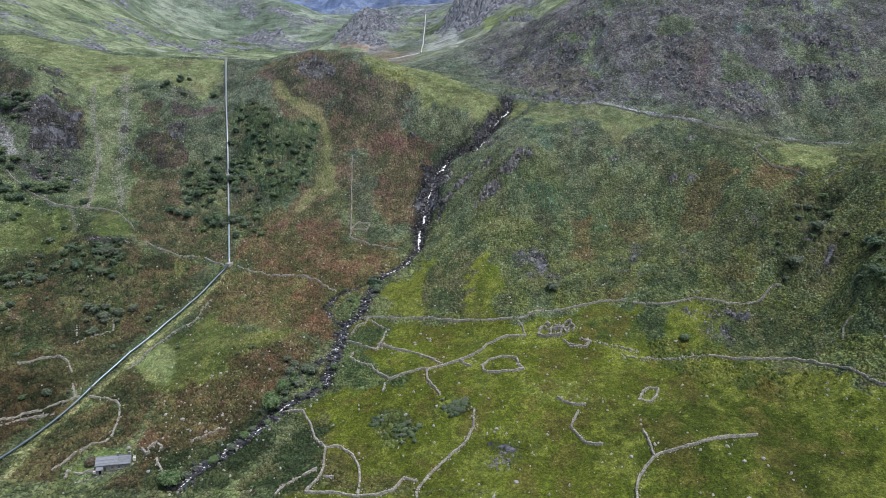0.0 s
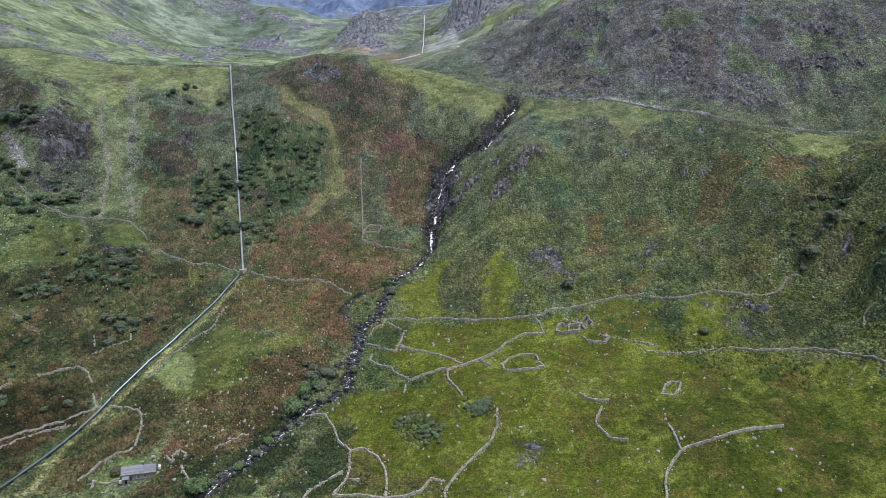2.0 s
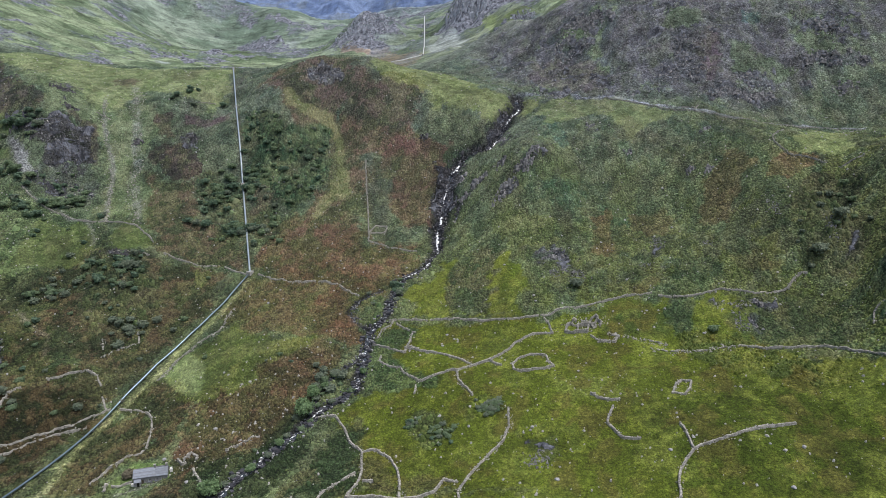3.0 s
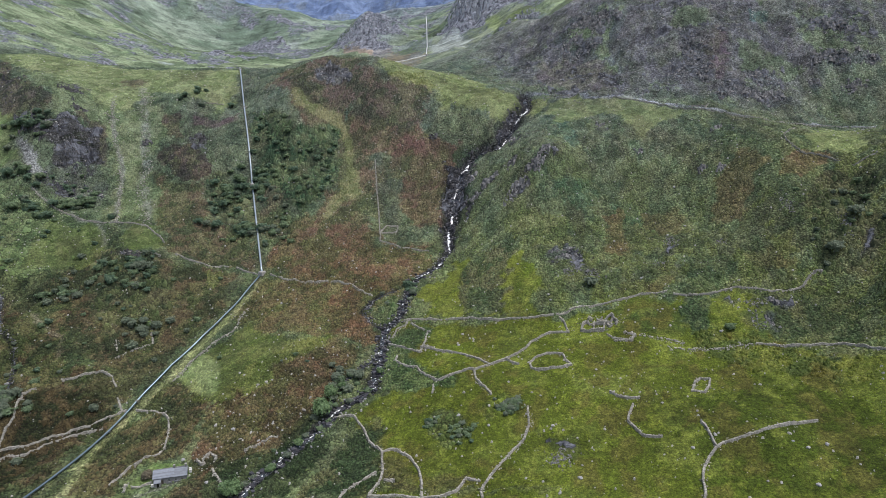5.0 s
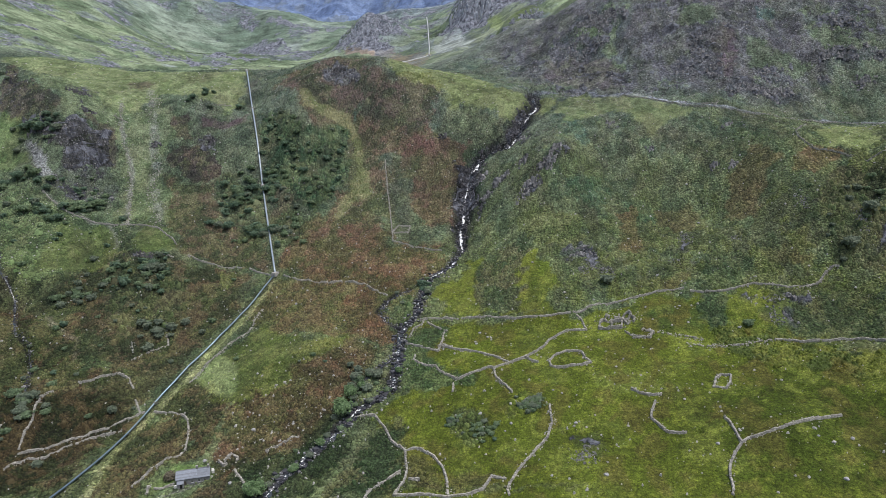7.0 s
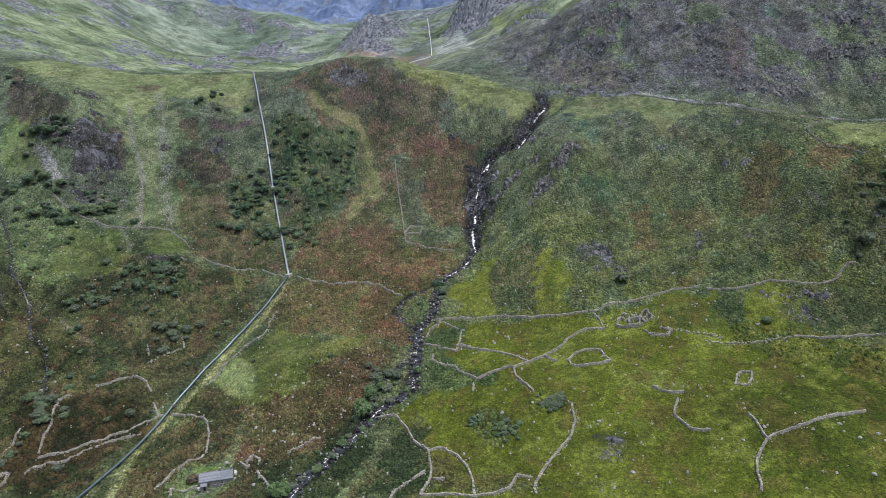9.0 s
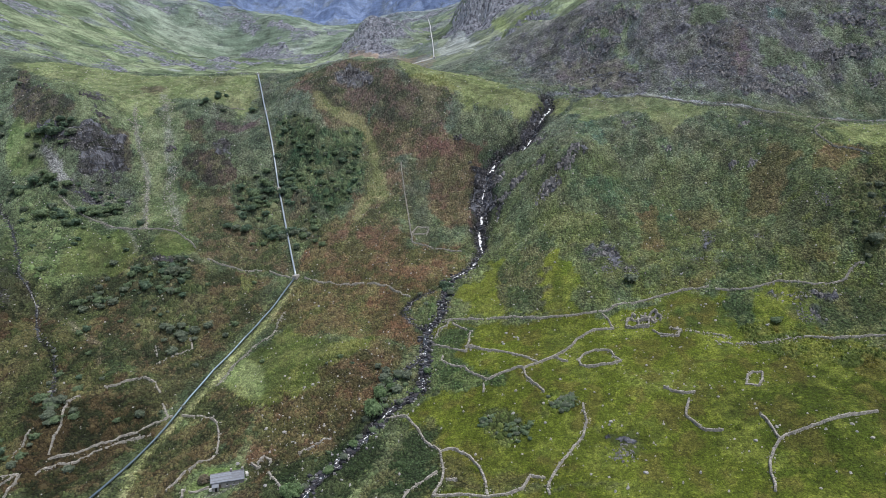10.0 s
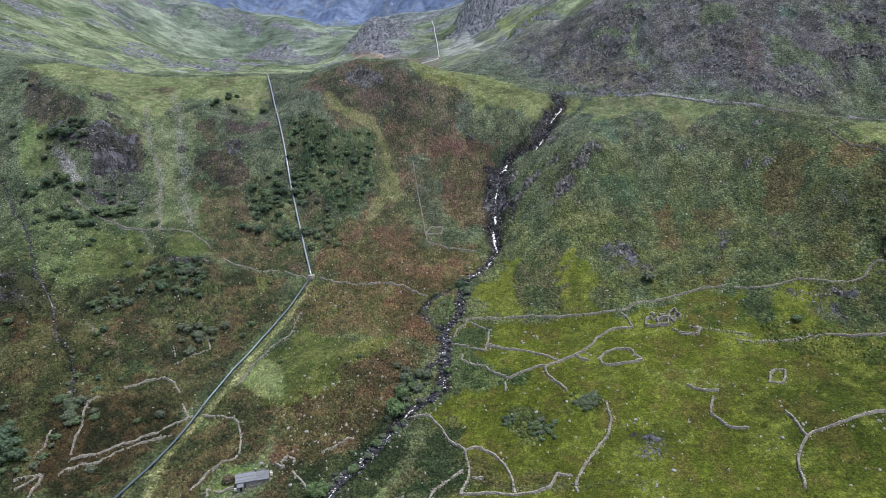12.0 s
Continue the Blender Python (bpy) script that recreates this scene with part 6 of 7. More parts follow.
tagged(new("ravine_rock", crag_blocks(q[:, 0], q[:, 1], 0.6 + 1.9 * rng.rand(len(q)) ** 1.6, WET_ROCK, rng, 0.8, -0.24)), "dark wet rock walls of a narrow ravine", "rock", kind="structure")
for key, n in (("gorge_upper", 110), ("gorge_lower", 120)):
    p = np.array(PATCH[key], float)
    q = rng.uniform(p.min(0), p.max(0), (n * 5, 2))
    q = q[on_grid(W[key], q[:, 0], q[:, 1]) > 0.5]
    q = q[np.min(np.hypot(q[:, None, 0] - BECK_PATH[None, :, 0], q[:, None, 1] - BECK_PATH[None, :, 1]), 1) > 1.3][:n]
    tagged(new("ravine_rock", crag_blocks(q[:, 0], q[:, 1], 0.5 + 1.5 * rng.rand(len(q)) ** 1.6, WET_ROCK, rng, 0.8, -0.15)), "cracked dark rock buttress above a waterfall", "rock", kind="structure")
for key in sorted(k for k in PATCH if "_rock" in k):
    p = np.array(PATCH[key], float)
    n = int(14 + 0.16 * np.prod(p.max(0) - p.min(0)))
    q = rng.uniform(p.min(0), p.max(0), (n * 6, 2))
    q = q[(on_grid(W[key], q[:, 0], q[:, 1]) > 0.4) & (on_grid(N2, q[:, 0], q[:, 1]) > -0.2)][:n]
    tagged(new("rock_outcrop", crag_blocks(q[:, 0], q[:, 1], 0.5 + 2.0 * rng.rand(len(q)) ** 1.5, OUTCROP_ROCK, rng, 0.7, 0.0)), "blue-grey rock ledges breaking out of the heather fell", "rock outcrop", kind="structure")
# rocks strewn and bedded over the fell
x, y = rng.uniform(20, 420, 60000), rng.uniform(470, 760, 60000)
keep = rng.rand(60000) < on_grid(FELL * smoothstep(0.3, 0.8, N1 + 0.5 * N2), x, y) * 0.5
x, y = x[keep][:1500], y[keep][:1500]
tagged(new("fell_rocks", crag_blocks(x, y, rng.uniform(0.4, 1.5, len(x)), OUTCROP_ROCK, rng, 0.55)), "grey rock ribs and boulders over the heather fell", "rocks", kind="stuff")

# cliffs at the head of the valley: upright ribs and buttresses of rock
def cliff(cx, cy, rx, ry, count, lo, hi, material, label, upright=2.0, front=True):
    q = np.column_stack([cx + rng.uniform(-1, 1, count * 3) * rx, cy + rng.uniform(-1, 0.25 if front else 1, count * 3) * ry])
    q = q[((q[:, 0] - cx) / rx) ** 2 + ((q[:, 1] - cy) / ry) ** 2 < 1][:count]
    n = len(q)
    size = lo + (hi - lo) * rng.rand(n) ** 1.6
    w = size[:, None] * np.column_stack([rng.uniform(0.6, 1.3, n), rng.uniform(0.6, 1.1, n), upright * rng.uniform(0.7, 1.4, n)])
    me = stones("rock_outcrop", np.column_stack([q, ground_z(*q.T) - 0.26 * w[:, 2]]), w, rng.normal(0.2, 0.6, n), material, rng, 0.3, 0.6)
    tagged(new("rock_outcrop", me), label, "crag", kind="structure")


cliff(66, 1226, 66, 46, 620, 2, 6.5, CLIFF_ROCK, "tall blue-grey cliff at the head of the valley", 1.7)
cliff(-158, 1300, 60, 44, 420, 1.5, 4.5, CLIFF_ROCK, "craggy blue-grey rock face of a distant knoll", 1.3)
cliff(82, 868, 34, 20, 170, 1.0, 3.2, CLIFF_ROCK, "grey rock face under a grassy knob", 1.5)


# ---- the beck: running water, its falls and its boulders ----
WATER = plain("dark_running_water", (0.045, 0.055, 0.065), 0.18, grain=0.3, scale=0.8, bump_by=0.6, bump_scale=1.2)
FOAM = plain("white_water", (0.72, 0.75, 0.78), 0.5, grain=0.2, scale=1.5, bump_by=0.5, bump_scale=3)


def ribbon(name, line, half, lift, material, label, category, rng, smooth=3):
    p = resample(line, 1.5)
    for _ in range(smooth):
        p[1:-1] = (p[:-2] + 2 * p[1:-1] + p[2:]) / 4
    d = np.gradient(p, axis=0)
    d /= np.hypot(*d.T)[:, None] + 1e-9
    side = np.stack([-d[:, 1], d[:, 0]], -1)
    h = half * (1 + 0.45 * fbm(p[:, 0], p[:, 1], 6, 2, 15))
    mid = np.minimum(ground_z(p[:, 0], p[:, 1]), np.minimum(ground_z(*(p + side * 0.8).T), ground_z(*(p - side * 0.8).T)))
    mid = np.convolve(np.pad(mid, 1, "edge"), (0.25, 0.5, 0.25), "valid")
    rows = [np.column_stack([p + side * (h * k)[:, None], mid + lift - 0.05 * abs(k)]) for k in (-1, -0.5, 0, 0.5, 1)]
    n = len(p)
    v = np.concatenate(rows)
    f = np.concatenate([np.stack([np.arange(n - 1) + j * n, np.arange(1, n) + j * n, np.arange(1, n) + (j + 1) * n, np.arange(n - 1) + (j + 1) * n], -1) for j in range(4)])
    me = mesh_of(name, v, f[:, ::-1], None, True)
    me.materials.append(material)
    return new(name, me), p, side, mid


rng = np.random.RandomState(44)
water, BP, BS, BZ = ribbon("beck_water", LINES["beck"], 1.5, 0.32, WATER, "", "", rng)
tagged(water, "dark mountain stream running over boulders", "stream", kind="structure")
for key in ("beck_left", "beck_braid"):
    tagged(ribbon("beck_water", LINES[key], 0.8, 0.2, WATER, "", "", rng)[0], "dark side channel of a mountain stream", "stream", kind="structure")
tagged(ribbon("side_beck_water", LINES["side_beck"], 0.55, 0.3, WATER, "", "", rng)[0], "thin dark stream in a narrow gully", "stream", kind="structure")


def waterfall(i0, i1, half):
    """White water on the beck between two of its stations."""
    p, s, z = BP[i0:i1], BS[i0:i1], BZ[i0:i1]
    n = len(p)
    w = half * (0.6 + 0.6 * np.abs(fbm(p[:, 0] * 3, p[:, 1] * 3, 5, 2, 19))) * np.sin(np.linspace(0.35, 2.8, n))
    sway = 0.6 * fbm(p[:, 0], p[:, 1], 4, 2, 29)
    rows = []
    for k in (-1, -0.4, 0.4, 1):
        q = p + s * (w * k + sway)[:, None]
        rows.append(np.column_stack([q, z + 1.0 - 0.3 * abs(k)]))
    v = np.concatenate(rows)
    f = np.concatenate([np.stack([np.arange(n - 1) + j * n, np.arange(1, n) + j * n, np.arange(1, n) + (j + 1) * n, np.arange(n - 1) + (j + 1) * n], -1) for j in range(3)])
    me = mesh_of("waterfall", v, f[:, ::-1], None, True)
    me.materials.append(FOAM)
    tagged(new("waterfall", me), "white cascade of falling water between dark rocks", "waterfall", "cascades of the beck")


CASCADES = [(516, 534, 2.2), (496, 506, 1.2), (482, 492, 1.9), (458, 470, 0.8), (438, 450, 1.3), (414, 434, 1.9), (408, 414, 1.0), (398, 407, 1.4), (388, 397, 1.5), (379, 385, 1.2), (366, 371, 0.9),
            (268, 273, 1.0)]
for y0, y1, half in CASCADES:
    idx = np.where((BP[:, 1] > y0) & (BP[:, 1] < y1))[0]
    if len(idx) > 2:
        waterfall(idx[0], idx[-1] + 2, half * 0.8)


def white_water(line, count, across, seed):
    """Small patches of broken white water among the stones."""
    rng = np.random.RandomState(seed)
    i = rng.randint(0, len(BP), count)
    q = BP[i] + rng.normal(0, across, (count, 2))
    w = rng.uniform(0.35, 1.1, (count, 3)) * (0.7, 1.2, 0.25)
    turn = np.arctan2(BS[i, 1], BS[i, 0])
    me = stones("white_water", np.column_stack([q, np.maximum(BZ[i] + 0.36, ground_z(*q.T) + 0.05)]), w, turn, FOAM, rng, 0.3)
    tagged(new("white_water", me), "flecks of white water between boulders", "water", kind="stuff")


white_water(LINES["beck"], 330, 0.9, 4)


def bed_stones(name, line, count, across, sizes, material, label, seed):
    rng = np.random.RandomState(seed)
    p = resample(line, 0.8)
    i = rng.randint(0, len(p), count)
    q = p[i] + rng.normal(0, across, (count, 2))
    w = rng.uniform(*sizes, (count, 1)) * rng.uniform(0.7, 1.2, (count, 3)) * (1, 1, 0.75)
    me = stones(name, np.column_stack([q, ground_z(*q.T) + w[:, 2] * 0.2]), w, rng.uniform(0, 6.3, count), material, rng, 0.22)
    tagged(new(name, me), label, "boulders", kind="stuff")


bed_stones("beck_boulders", LINES["beck"], 900, 1.9, (0.6, 2.0), WET_ROCK, "wet dark boulders in and beside the stream", 5)
bed_stones("beck_stones", LINES["beck"], 700, 2.4, (0.35, 1.1), ROCK, "grey stones along the stream bed", 6)
for key, count in (("beck_left", 160), ("beck_braid", 140), ("side_beck", 380)):
    bed_stones("beck_boulders", LINES[key], count, 0.5 if key == "side_beck" else 1.0, (0.35, 1.0), WET_ROCK, "dark boulders in a side channel", 7)
    bed_stones("beck_stones", LINES[key], count // 2, 1.3, (0.3, 0.9), ROCK, "grey stones along a side channel", 8)


for key, across in (("stony_gully", 1.0), ("stony_strip", 2.4)):
    bed_stones("gully_stones", LINES[key], 420, across, (0.25, 0.95), STONE, "pale loose stones washed down a grassy gully", 9)


# ---- the pipeline: a steel pipe on saddles, held by anchor blocks ----
def tube(name, pts, radius, material, parent, sides=14):
    bm = bmesh.new()
    rings = []
    for i, p in enumerate(pts):
        d = (Vector(pts[min(i + 1, len(pts) - 1)]) - Vector(pts[max(i - 1, 0)])).normalized()
        u = d.cross(Vector((0, 0, 1))).normalized()
        v = u.cross(d)
        rings.append([bm.verts.new(Vector(p) + radius * (math.cos(a) * u + math.sin(a) * v)) for a in (2 * math.pi * k / sides for k in range(sides))])
    for a, b in zip(rings, rings[1:]):
        for k in range(sides):
            bm.faces.new((a[k], a[(k + 1) % sides], b[(k + 1) % sides], b[k])).smooth = True
    bm.faces.new(rings[0][::-1])
    bm.faces.new(rings[-1])
    return part(name, bm, material, parent)


def part(name, bm, material, parent, label=""):
    """Link a bmesh as one mesh object under a thing or a part."""
    bmesh.ops.recalc_face_normals(bm, faces=bm.faces)
    me = bpy.data.meshes.new(name)
    bm.to_mesh(me)
    bm.free()
    me.materials.append(material)
    ob = new(name, me)
    ob.parent = parent
    return tagged(ob, label)


def box_bm(sx, sy, sz, at=(0, 0, 0), bevel=0.0, bm=None, turn=0.0):
    bm = bm or bmesh.new()
    made = bmesh.ops.create_cube(bm, size=1, matrix=Matrix.Translation(at) @ Matrix.Rotation(turn, 4, "Z") @ Matrix.Diagonal((sx, sy, sz, 1)))
    if bevel:
        edges = list({e for v in made["verts"] for e in v.link_edges})
        bmesh.ops.bevel(bm, geom=edges, offset=bevel, segments=1, affect="EDGES")
    return bm


DARK_CONCRETE = plain("mossy_dark_concrete", (0.12, 0.125, 0.1), 0.9, grain=0.3, scale=0.8)


def pipeline(name, line, radius, material, label, spacing, blocks, lift=0.55):
    root = tagged(new(name), label, "pipeline")
    p = resample(line, 6.0)
    z = ground_z(p[:, 0], p[:, 1])
    for _ in range(2):
        z[1:-1] = np.maximum(z[1:-1], (z[:-2] + 2 * z[1:-1] + z[2:]) / 4)
    z = z + radius + lift
    pts = np.column_stack([p, z])
    tube("pipe", [tuple(q) for q in pts], radius, material, root)
    s = np.concatenate([[0], np.cumsum(np.linalg.norm(np.diff(pts, axis=0), axis=1))])
    bm = box_bm(radius * 0.9, radius * 1.9, 1.0 + radius, (0, 0, -0.5), 0.06)
    bmesh.ops.recalc_face_normals(bm, faces=bm.faces)
    saddle = bpy.data.meshes.new("saddle")
    bm.to_mesh(saddle)
    bm.free()
    saddle.materials.append(DARK_CONCRETE)
    for u in np.arange(spacing / 2, s[-1], spacing):
        at = [np.interp(u, s, pts[:, k]) for k in range(3)]
        nxt = [np.interp(u + 1, s, pts[:, k]) for k in range(3)]
        ob = new("saddle", saddle)
        ob.parent = root
        ob.matrix_world = Matrix.Translation((at[0], at[1], at[2] - radius * 0.75)) @ Matrix.Rotation(math.atan2(nxt[1] - at[1], nxt[0] - at[0]), 4, "Z")
    for bx, by, size in blocks:
        i = int(np.argmin(np.hypot(p[:, 0] - bx, p[:, 1] - by)))
        d = pts[min(i + 1, len(p) - 1)] - pts[max(i - 1, 0)]
        bm = box_bm(size * 1.3, size, size * 0.85, (0, 0, 0), 0.12)
        block = part("anchor_block", bm, CONCRETE if size > 2 else DARK_CONCRETE, root, "square concrete anchor block clasping the pipe")
        block.matrix_world = Matrix.Translation((pts[i][0], pts[i][1], pts[i][2] - 0.35)) @ Matrix.Rotation(math.atan2(d[1], d[0]), 4, "Z")
    return pts


pipeline("pipeline", LINES["pipe"], 0.52, PIPE_DARK, "dark blue-grey steel water pipe on concrete saddles down the hillside", 7.0, [(-136.3, 396.3, 3.2), (-177.3, 302.4, 1.7)])
pipeline("pipeline", LINES["pipe_up"], 0.62, PIPE, "grey-blue steel water pipe climbing straight up a steep slope", 9.0, [(-164, 483.3, 2.8), (-187.4, 560, 2.4), (-213, 636, 2.8)])
pipeline("pipeline", LINES["far_pipe"], 0.85, PIPE_PALE, "pale distant water pipe crossing an upper valley", 24.0, [(-37, 1025, 4.0)], 0.4)


# ---- the stone hut by the pipeline ----
def stone_hut(x, y, turn):
    root = tagged(new("stone_hut"), "long low grey stone cottage with a slate roof", "cottage")
    z = float(min(ground_z(x + dx, y + dy) for dx in (-7, 0, 7) for dy in (-3, 3))) - 0.1
    length, depth, eaves, ridge, thick = 13.4, 6.0, 3.2, 5.5, 0.6
    # walls with gables, openings cut as recesses framed in the front wall
    for sx in (-1, 1):
        bm = bmesh.new()
        gable = [(-depth / 2, 0), (depth / 2, 0), (depth / 2, eaves), (0, ridge - 0.1), (-depth / 2, eaves)]
        x0 = sx * length / 2
        a = [bm.verts.new((x0, v, w)) for v, w in gable]
        b = [bm.verts.new((x0 - sx * thick, v, w)) for v, w in gable]
        bm.faces.new(a)
        bm.faces.new(b[::-1])
        for k in range(5):
            bm.faces.new((a[k], a[(k + 1) % 5], b[(k + 1) % 5], b[k]))
        part("gable_wall", bm, HUT_STONE, root)
    part("back_wall", box_bm(length - 2 * thick, thick, eaves, (0, depth / 2 - thick / 2, eaves / 2)), HUT_STONE, root)
    openings = [(-3.1, 0.9, 0.0, 2.0), (-0.4, 0.9, 0.9, 1.0), (2.3, 0.9, 0.9, 1.0), (4.6, 0.8, 0.9, 0.9)]
    bm = bmesh.new()
    left = -length / 2 + thick
    for ox, ow, oz, oh in openings:
        box_bm(ox - ow / 2 - left, thick, eaves, ((left + ox - ow / 2) / 2, -depth / 2 + thick / 2, eaves / 2), bm=bm)
        if oz:
            box_bm(ow, thick, oz, (ox, -depth / 2 + thick / 2, oz / 2), bm=bm)
        box_bm(ow, thick, eaves - oz - oh, (ox, -depth / 2 + thick / 2, (eaves + oz + oh) / 2), bm=bm)
        left = ox + ow / 2
    box_bm(length / 2 - thick - left, thick, eaves, ((left + length / 2 - thick) / 2, -depth / 2 + thick / 2, eaves / 2), bm=bm)
    part("front_wall", bm, HUT_STONE, root)
    for ox, ow, oz, oh in openings[1:]:
        win = part("window", box_bm(ow, 0.05, oh, (ox, -depth / 2 + 0.22, oz + oh / 2)), DARK_PANE, root, "dark small-paned window")
        bm = bmesh.new()
        for k in (-1, 0, 1):
            box_bm(0.07, 0.07, oh, (ox + k * (ow / 2 - 0.035), -depth / 2 + 0.17, oz + oh / 2), bm=bm)
        for k in (-1, 1):
            box_bm(ow, 0.07, 0.07, (ox, -depth / 2 + 0.17, oz + oh / 2 + k * (oh / 2 - 0.035)), bm=bm)
        part("window_frame", bm, WHITE_PAINT, win)
        part("window_sill", box_bm(ow + 0.3, 0.25, 0.12, (ox, -depth / 2 - 0.06, oz - 0.06)), SLATE, win)
    door = openings[0]
    part("door", box_bm(door[1], 0.07, door[3], (door[0], -depth / 2 + 0.25, door[3] / 2)), BARK, root, "dark plank door")
    # roof slopes in courses of slates
    run = depth / 2 + 0.35
    for side in (-1, 1):
        bm = bmesh.new()
        courses = 11
        for c in range(courses):
            for x0, x1, drop in ((-length / 2 - 0.15, 1.6, 0.0), (1.6, length / 2 + 0.15, -0.16)):
                u0, u1 = c / courses, (c + 1.12) / courses
                y0, y1 = side * run * (1 - u0), side * run * (1 - u1)
                z0, z1 = eaves - 0.1 + (ridge - eaves + 0.15) * u0 + 0.07 + drop, eaves - 0.1 + (ridge - eaves + 0.15) * u1 + drop
                lo = [bm.verts.new(v) for v in ((x0, y0, z0 - 0.12), (x1, y0, z0 - 0.12), (x1, y1, z1 - 0.12), (x0, y1, z1 - 0.12))]
                hi = [bm.verts.new(v) for v in ((x0, y0, z0), (x1, y0, z0), (x1, y1, z1), (x0, y1, z1))]
                bm.faces.new(hi)
                bm.faces.new(lo[::-1])
                for k in range(4):
                    bm.faces.new((lo[k], lo[(k + 1) % 4], hi[(k + 1) % 4], hi[k]))
        part("roof_slope", bm, SLATE, root, "grey slate roof slope laid in courses")
    part("ridge_cap", box_bm(length + 0.3, 0.32, 0.16, (0, 0, ridge + 0.09), 0.04), HUT_STONE, root)
    for cx, ch in ((1.6, 1.0), (length / 2 - 0.5, 0.9)):
        stack = part("chimney", box_bm(0.8, 0.7, ch + 0.5, (cx, 0, ridge + ch / 2 - 0.1), 0.03), HUT_STONE, root)
        part("chimney_cap", box_bm(0.95, 0.85, 0.12, (cx, 0, ridge + ch + 0.2), 0.02), CONCRETE, stack)
    # low lean-to at the front with a dark doorway
    lean = part("porch", box_bm(2.4, 1.7, 2.1, (-4.9, -depth / 2 - 0.85, 1.05)), HUT_STONE, root, "small stone lean-to porch")
    bm = bmesh.new()
    vs = [(-6.25, -depth / 2 - 1.95, 2.0), (-3.55, -depth / 2 - 1.95, 2.0), (-3.55, -depth / 2 + 0.1, 2.75), (-6.25, -depth / 2 + 0.1, 2.75)]
    hi, lo = [bm.verts.new(v) for v in vs], [bm.verts.new((a, b, c - 0.12)) for a, b, c in vs]
    bm.faces.new(hi)
    bm.faces.new(lo[::-1])
    for k in range(4):
        bm.faces.new((lo[k], lo[(k + 1) % 4], hi[(k + 1) % 4], hi[k]))
    part("porch_roof", bm, SLATE, lean)
    part("porch_door", box_bm(0.9, 0.06, 1.8, (-4.6, -depth / 2 - 1.72, 0.9)), DARK_PANE, lean)
    root.matrix_world = Matrix.Translation((x, y, z)) @ Matrix.Rotation(radians(turn), 4, "Z")
    # water butt and box by the gable, gas bottles by the porch
    for name, dx, dy, size, label in (("storage_box", 7.6, 1.6, (0.9, 0.7, 0.9), "pale storage box against the cottage gable"), ("water_tank", 7.8, 0.2, (1.1, 1.0, 1.3), "white water tank beside the cottage gable"),
                                      ("log_store", -6.9, -3.5, (1.1, 0.8, 1.1), "pale log store beside the cottage porch")):
        px, py = x + dx * math.cos(radians(turn)) - dy * math.sin(radians(turn)), y + dx * math.sin(radians(turn)) + dy * math.cos(radians(turn))
        bm = box_bm(*size, (0, 0, size[2] / 2), 0.08)
        box_bm(size[0] + 0.1, size[1] + 0.1, 0.08, (0, 0, size[2] + 0.03), bm=bm)
        ob = tagged(part(name, bm, WHITE_PAINT, None), label, "storage")
        ob.matrix_world = Matrix.Translation((px, py, float(ground_z(px, py)) - 0.05)) @ Matrix.Rotation(radians(turn), 4, "Z")


stone_hut(-136.3, 242.6, 15)


# ---- roofless ruins ----
def ruin(name, lines, height, label):
    root = tagged(new(name), label, "ruin")
    at = np.mean([p for l in lines for p in l], 0)
    for i, line in enumerate(lines):
        rng = np.random.RandomState(90 + i)
        p = resample(line, 0.42)
        d = np.gradient(p, axis=0)
        turn = np.arctan2(d[:, 1], d[:, 0])
        top = height * (0.75 + 0.5 * fbm(p[:, 0] * 2, p[:, 1] * 2, 5, 2, 3))
        places, sizes, turns = [], [], []
        for k in range(int(height / 0.34) + 1):
            keep = top > 0.34 * k
            q = p + rng.uniform(-0.1, 0.1, p.shape)
            places.append(np.column_stack([q, ground_z(*q.T) + 0.34 * k + 0.1])[keep])
            sizes.append(np.column_stack([rng.uniform(0.32, 0.62, len(p)), rng.uniform(0.6, 0.95, len(p)), rng.uniform(0.3, 0.46, len(p))])[keep])
            turns.append((turn + rng.uniform(-0.15, 0.15, len(p)))[keep])
        me = stones("ruined_wall", np.concatenate(places), np.concatenate(sizes), np.concatenate(turns), STONE, rng)
        new("ruined_wall", me).parent = root
    rng = np.random.RandomState(7)
    n = 60 if height > 1.7 else 18
    q = at + rng.normal(0, 4.5, (n, 2)) * (1.5, 0.8)
    w = rng.uniform(0.25, 0.7, (n, 3))
    fallen = tagged(new("fallen_stones", stones("fallen_stones", np.column_stack([q, ground_z(*q.T) + 0.1]), w, rng.uniform(0, 6, n), STONE, rng)), kind="stuff")
    fallen.parent = root


ruin("ruined_farmstead", RUIN_WALLS, 1.8, "roofless stone ruin of an old farmstead in grass")
ruin("ruined_outhouse", SMALL_RUIN, 1.6, "tumbled stone shell of a small outhouse in bracken")
dry_stone_wall("ruin_yard_wall", YARD)


# ---- boulders ----
def boulder_mesh(seed):
    rng = np.random.RandomState(seed)
    bm = bmesh.new()
    bmesh.ops.create_icosphere(bm, subdivisions=2, radius=1)
    for v in bm.verts:
        v.co *= 1 + 0.28 * noise.noise(v.co * 1.3 + Vector((seed * 7.1, 0, 0))) + 0.12 * noise.noise(v.co * 3 + Vector((0, seed * 3.3, 0)))
        v.co.z *= 0.72
    for _ in range(4):
        n = Vector(rng.normal(0, 1, 3)).normalized()
        for v in bm.verts:
            over = v.co.dot(n) - 0.72
            if over > 0:
                v.co -= n * over * 0.9
    me = bpy.data.meshes.new("boulder")
    bm.to_mesh(me)
    bm.free()
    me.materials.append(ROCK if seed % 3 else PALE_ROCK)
    return me


